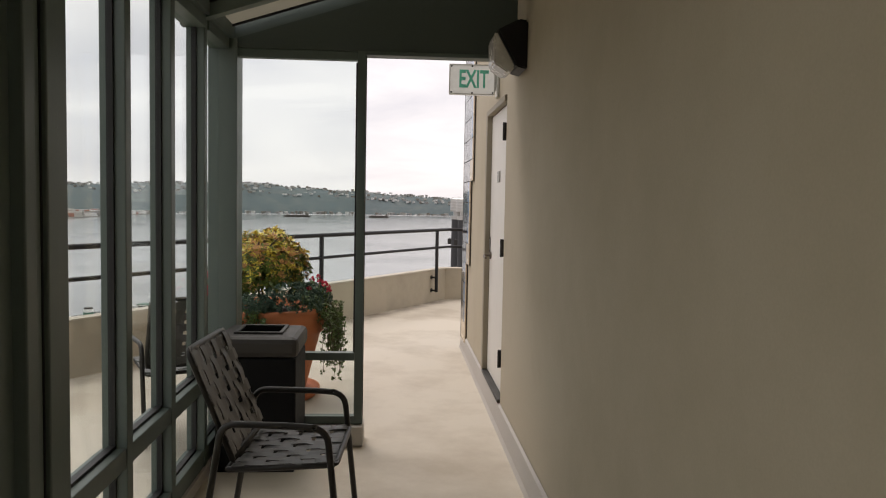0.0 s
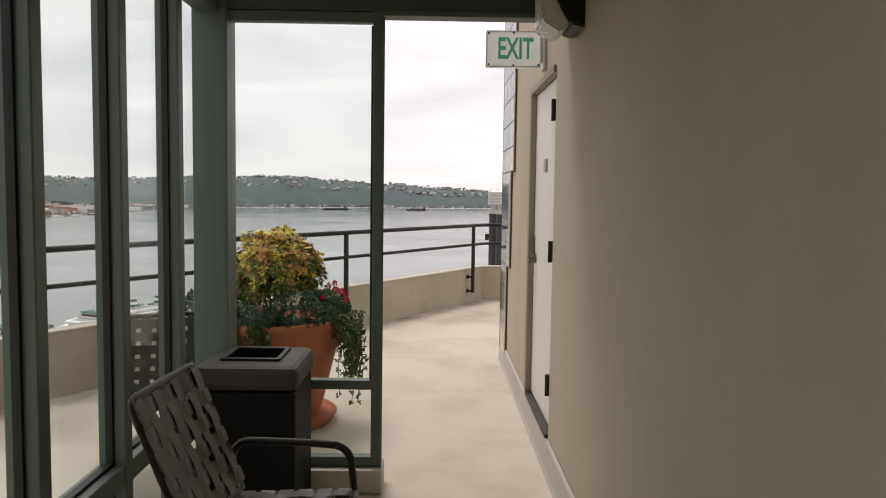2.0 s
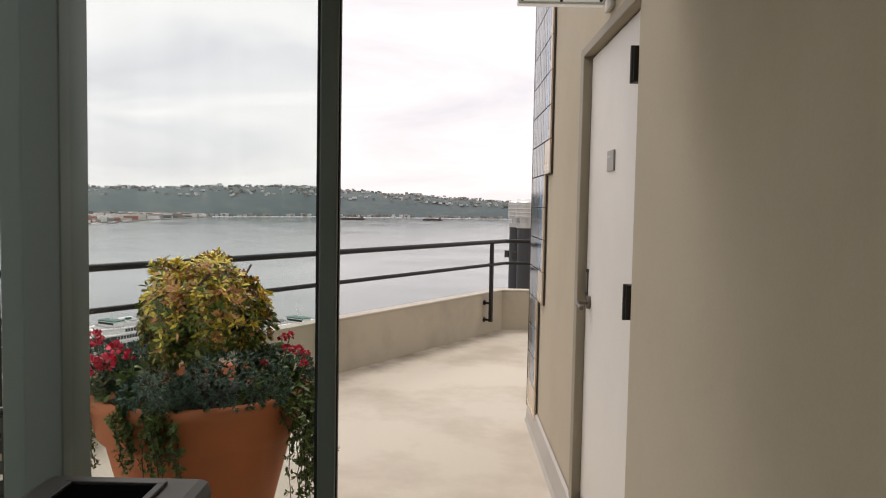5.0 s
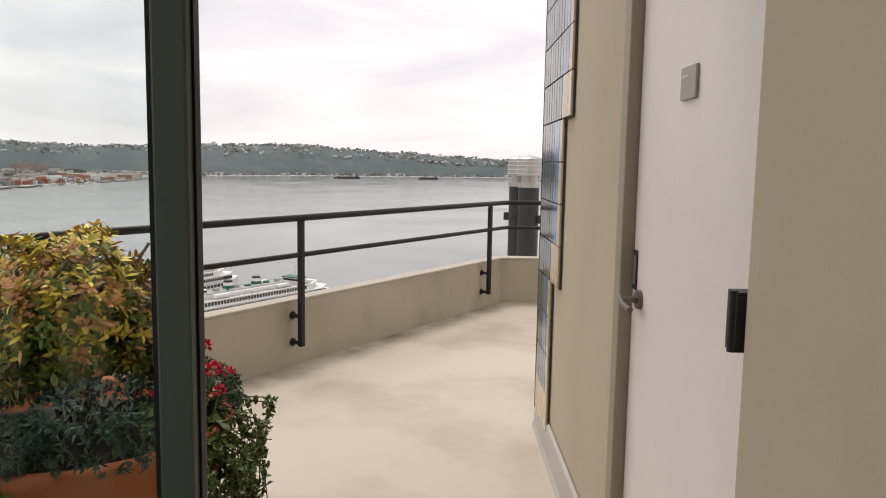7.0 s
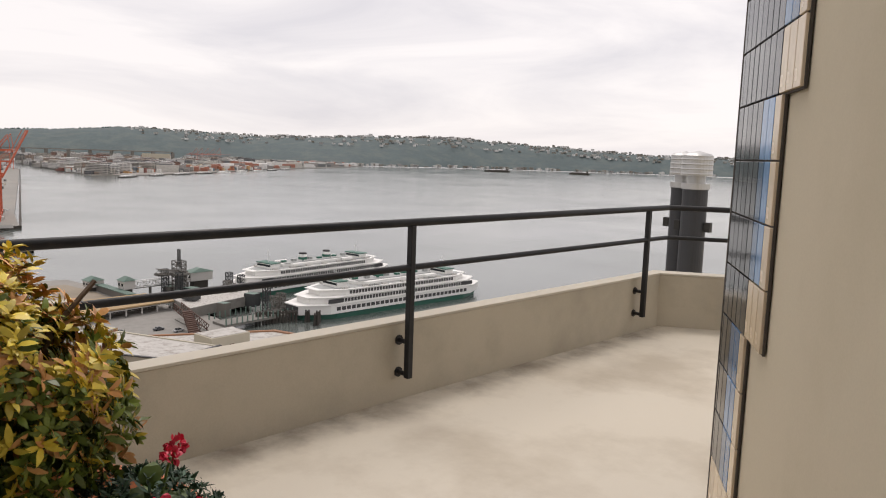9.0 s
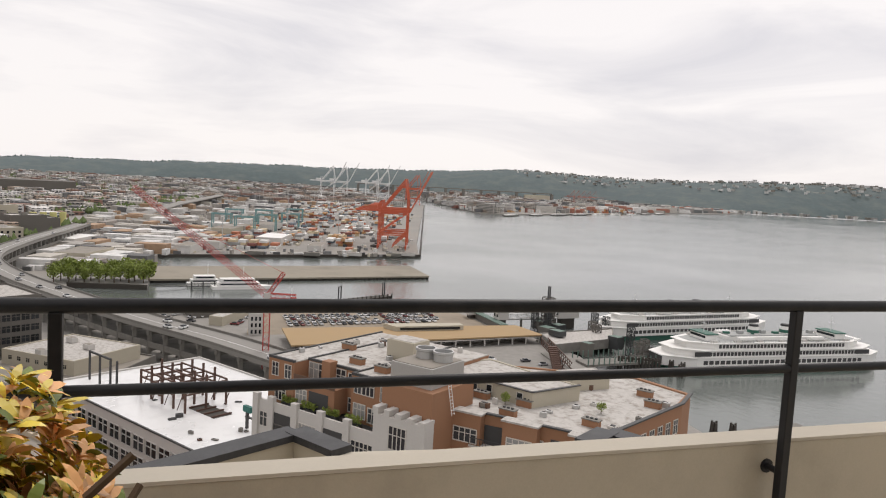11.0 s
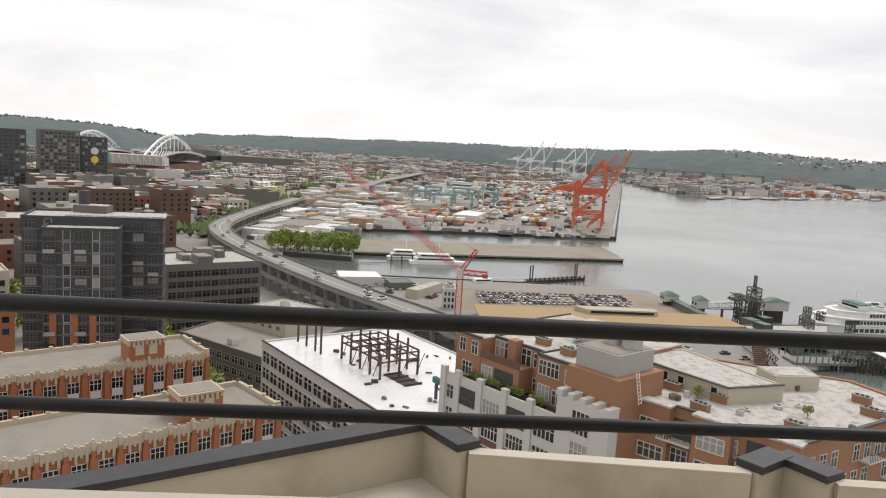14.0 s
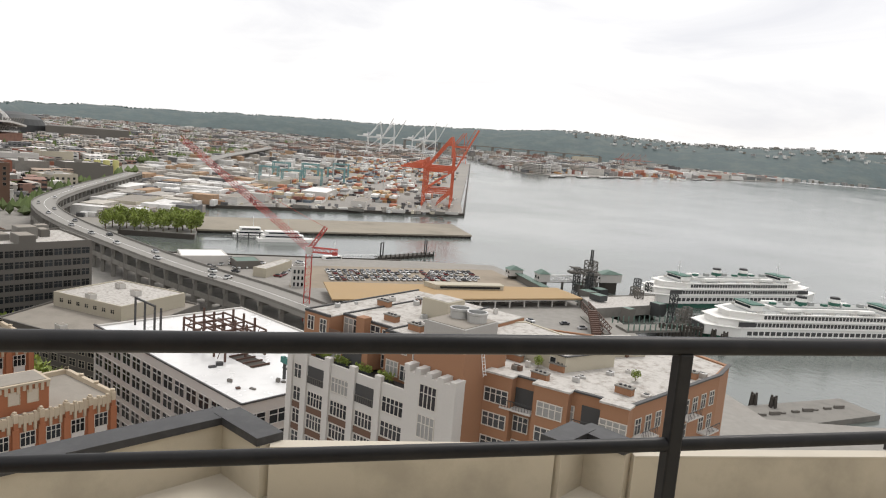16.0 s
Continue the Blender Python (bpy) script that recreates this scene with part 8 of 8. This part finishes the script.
many_boxes("far_warehouses", items, palette("warehouse_paint", [(0.62, 0.61, 0.58), (0.70, 0.69, 0.67), (0.5, 0.48, 0.44), (0.3, 0.28, 0.26), (0.16, 0.17, 0.17), (0.36, 0.16, 0.11)], 0.7), "pale warehouses along the far shore", "warehouses")
items = []
for k in range(900):
    a = random.random() ** 0.8
    x, y = -1745 - 420 * a + random.uniform(-30, 0), 690 + 720 * a
    x -= random.uniform(20, 240)
    items.append((x, y, GZ, random.uniform(8, 20), random.uniform(5, 9), random.choice((3, 5, 8, 8, 12)), random.choice((0.6, 2.2))))
many_boxes("far_containers", items, BOXCOL, "container stacks on the far quay", "containers")
for k in range(9):
    f = k / 8
    x, y = -1735 - 560 * f + 30, 740 + 800 * f
    boat(pose(x + 22, y, SEA, 0, 0, 35 + random.uniform(-8, 8)), random.uniform(50, 90), 14, "moored barge along the far quay", random.choice((1.0, 3.0)))
br = thing("far_bridge", "long pale high-level road bridge far off", "bridge")
bm = bmesh.new()
wall_line(bm, (-3300, 700), (-3000, 1500), 8, GZ + 38, GZ + 42)
part("deck", bm, CONCRETE, br)
for k in range(12):
    f = k / 11
    x, y = -3300 + 300 * f, 700 + 800 * f
    bm = bmesh.new()
    box(bm, x - 5, x + 5, y - 5, y + 5, GZ, GZ + 38)
    part("pier", bm, CONCRETE, br)
silo = block("far_silo", "pale grain silo block on the far shore", rect((-2850, 1330), (-2880, 1430), 40), GZ + 34, CREAM, PALEROOF)
elev = thing("elevated_road", "pale elevated road running into the distance", "road")
RAMP = [Vector(p) for p in ((-727, -76, GZ + 0.3), (-930, -70, GZ + 1.0), (-1133, -62, -70), (-1339, -23, -64), (-1560, 25, -61.5), (-1807, 66, -61.5), (-2300, 60, -62), (-3200, -60, -66))]
for p, q in zip(RAMP, RAMP[1:]):
    n = Vector((-(q - p).y, (q - p).x, 0)).normalized() * 9
    bm = bmesh.new()
    top = [bm.verts.new(v) for v in (p - n, q - n, q + n, p + n)]
    low_ = [bm.verts.new(v - Vector((0, 0, 1.6))) for v in (p - n, q - n, q + n, p + n)]
    bm.faces.new(top)
    bm.faces.new(low_[::-1])
    for k in range(4):
        bm.faces.new((low_[k], low_[(k + 1) % 4], top[(k + 1) % 4], top[k]))
    part("deck", bm, ROADMAT, elev)
    if p.z > -72:
        for k in range(6):
            c = p.lerp(q, k / 6)
            bm = bmesh.new()
            box(bm, c.x - 1.2, c.x + 1.2, c.y - 5, c.y + 5, GZ, c.z - 1.6)
            part("pier", bm, CONCRETE, elev)
ton = thing("silo_row", "row of pale yellow silos", "silos")
for k in range(4):
    bm = bmesh.new()
    tube(bm, (-930 - 6 * k, -160 + 9 * k, GZ), (-930 - 6 * k, -160 + 9 * k, GZ + 15), 3.6, seg=12)
    part("silo", bm, surface("yellow_silo", (0.55, 0.52, 0.22), 0.7, bump=0.0) if k == 0 else bpy.data.materials["yellow_silo"], ton)

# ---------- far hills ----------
# Blue-grey distance haze is mixed into the hills' base colour.
HILL = surface("hazed_wooded_hill", (0.078, 0.106, 0.108), 0.95, var=0.4, scale=0.01, fine=0.06, bump=0.0, stain=0.4, stain_scale=0.012, stain_color=(0.15, 0.165, 0.145))


def ridge(az):
    """Base distance, ridge distance, ridge height of the far hills by compass angle."""
    keys = ((15, 4300, 4700, 14), (28, 4300, 4700, 24), (32, 4200, 4700, 38), (38, 4100, 4650, 66), (43, 4000, 4600, 86), (47, 3800, 4500, 78), (50, 3700, 4500, 76), (54, 3700, 4600, 64), (58, 3900, 4700, 62), (62, 4000, 4700, 72),
            (66, 4000, 4700, 82), (70, 4100, 4750, 62), (74, 4200, 4800, 46), (80, 4300, 4800, 32), (86, 4400, 4800, 30), (92, 4400, 4800, 18), (99, 4300, 4800, 4), (104, 4100, 4750, -12), (106, 3000, 3700, -30), (109, 2500, 3100, 2), (113, 2400, 3000, 12), (118, 2300, 2900, 14), (130, 2200, 2800, 20))
    for a, b_ in zip(keys, keys[1:]):
        if a[0] <= az <= b_[0]:
            f = (az - a[0]) / (b_[0] - a[0])
            return [a[k] + (b_[k] - a[k]) * f for k in (1, 2, 3)]
    return keys[-1][1:]


verts, faces = [], []
NA, NR = 460, 9
tops = []
for i in range(NA + 1):
    az = 16 + 113 * i / NA
    d0, d1, hgt = ridge(az)
    hgt += 7 * noise.noise(Vector((az * 0.35, 1.7, 0))) + 3 * noise.noise(Vector((az * 1.3, 4.2, 0)))
    for j in range(NR + 1):
        f = j / NR
        d = d0 + (d1 - d0) * f
        z = GZ + 1 + (hgt - GZ) * (math.sin(f * math.pi / 2) ** 0.9) + 6 * noise.noise(Vector((az * 0.9, f * 4, 9))) * f
        p = (-3.2 - d * math.sin(radians(az)), 5.5 + d * math.cos(radians(az)), z)
        verts.append(p)
        if j > 0:
            tops.append((p, az, f))
for i in range(NA):
    for j in range(NR):
        a = i * (NR + 1) + j
        faces.append((a, a + 1, a + NR + 2, a + NR + 1))
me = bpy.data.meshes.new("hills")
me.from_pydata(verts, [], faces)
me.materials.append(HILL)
tagged(new("hills", me), "wooded hills across the water, blue-grey haze in their colour", "hills", kind="structure")
random.seed(77)
tv, tf = [], []
for p, az, f in tops:
    for k in range(5 if f > 0.93 else 0):
        x, y, z = p[0] + random.uniform(-30, 30), p[1] + random.uniform(-30, 30), p[2] - 4
        r, hh = random.uniform(4, 8), random.uniform(6, 13)
        n0 = len(tv)
        tv += [(x + r * math.cos(2.1 * q), y + r * math.sin(2.1 * q), z) for q in range(3)] + [(x + r * 0.7 * math.cos(2.1 * q + 1), y + r * 0.7 * math.sin(2.1 * q + 1), z + hh * 0.55) for q in range(3)] + [(x, y, z + hh)]
        tf += [(n0, n0 + 1, n0 + 4, n0 + 3), (n0 + 1, n0 + 2, n0 + 5, n0 + 4), (n0 + 2, n0, n0 + 3, n0 + 5), (n0 + 3, n0 + 4, n0 + 6), (n0 + 4, n0 + 5, n0 + 6), (n0 + 5, n0 + 3, n0 + 6)]
me = bpy.data.meshes.new("far_woods")
me.from_pydata(tv, [], tf)
me.materials.append(HAZELEAF)
tagged(new("far_woods", me), "evergreen woods on the far hills, toned to their haze", "woods", kind="stuff")
items = []
for p, az, f in tops:
    if 20 < az < 66 and f > 0.4:
        for k in range(2):
            if noise.noise(Vector((az * 0.6, f * 3, 2.0))) > -0.12 and random.random() < 0.36 + 0.3 * (f > 0.8):
                items.append((p[0] + random.uniform(-45, 45), p[1] + random.uniform(-45, 45), p[2] + random.uniform(-6, 5), random.uniform(10, 22), random.uniform(9, 15), random.uniform(8, 12), random.random() * 3))
for k in range(160):
    az = random.uniform(24, 60)
    d0 = ridge(az)[0]
    items.append((-3.2 - (d0 + 10) * math.sin(radians(az)), 5.5 + (d0 + 10) * math.cos(radians(az)), GZ, random.uniform(12, 30), 14, random.uniform(6, 16), az))
many_boxes("hill_houses", items, palette("house_paint", [(0.66, 0.65, 0.63), (0.30, 0.29, 0.28), (0.58, 0.57, 0.55), (0.22, 0.2, 0.17), (0.38, 0.37, 0.34)], 0.8), "small pale houses among the trees on the hill", "houses")

# ---------- trees among the far streets ----------
random.seed(52)
tv, tf = [], []
for k in range(1500):
    x = -560 - 2900 * random.random() ** 1.4
    lo = 0.6 * x - 60
    y = random.uniform(lo, -115 if x > -1100 else -115 + (-x - 1100) * 0.2)
    if min((q - Vector((x, y))).length for q in line) < 14:
        continue
    for j in range(3):
        px, py, r, hh = x + random.uniform(-7, 7), y + random.uniform(-7, 7), random.uniform(2.5, 5), random.uniform(7, 13)
        n0 = len(tv)
        tv += [(px + r * math.cos(1.257 * q), py + r * math.sin(1.257 * q), GZ + hh * (0.35 + 0.12 * (q % 2))) for q in range(5)]
        tv += [(px, py, GZ), (px + random.uniform(-1, 1), py + random.uniform(-1, 1), GZ + hh)]
        for q in range(5):
            tf += [(n0 + q, n0 + (q + 1) % 5, n0 + 6), (n0 + (q + 1) % 5, n0 + q, n0 + 5)]
me = bpy.data.meshes.new("far_street_trees")
me.from_pydata(tv, [], tf)
me.materials.append(surface("far_tree_leaf", (0.11, 0.15, 0.05), 0.8, var=0.2, scale=0.1, bump=0.0, island=0.35))
tagged(new("far_street_trees", me), "green trees scattered among the far streets", "trees", kind="stuff")

# ---------- yard gantries ----------
TEAL = surface("teal_gantry_paint", (0.16, 0.30, 0.30), 0.6, var=0.15, scale=0.3, bump=0.0)
for x, y in ((-905, 64), (-960, 94), (-1005, 128), (-950, 40), (-1070, 100), (-1130, 150), (-1060, 60)):
    t = thing("yard_gantry", "teal wheeled container gantry on the terminal", "crane", "yard gantries", pose(x, y, GZ, 0, 0, 73))
    for xx in (-11, 11):
        for yy in (-4, 4):
            bm = bmesh.new()
            box(bm, xx - 0.6, xx + 0.6, yy - 0.6, yy + 0.6, 0, 19)
            part("leg", bm, TEAL, t)
    for yy in (-4, 4):
        bm = bmesh.new()
        box(bm, -12, 12, yy - 0.6, yy + 0.6, 19, 21)
        part("girder", bm, TEAL, t)
    bm = bmesh.new()
    box(bm, -3, 2, -3.3, 3.3, 21, 23)
    part("trolley", bm, OFFWHITE, t)
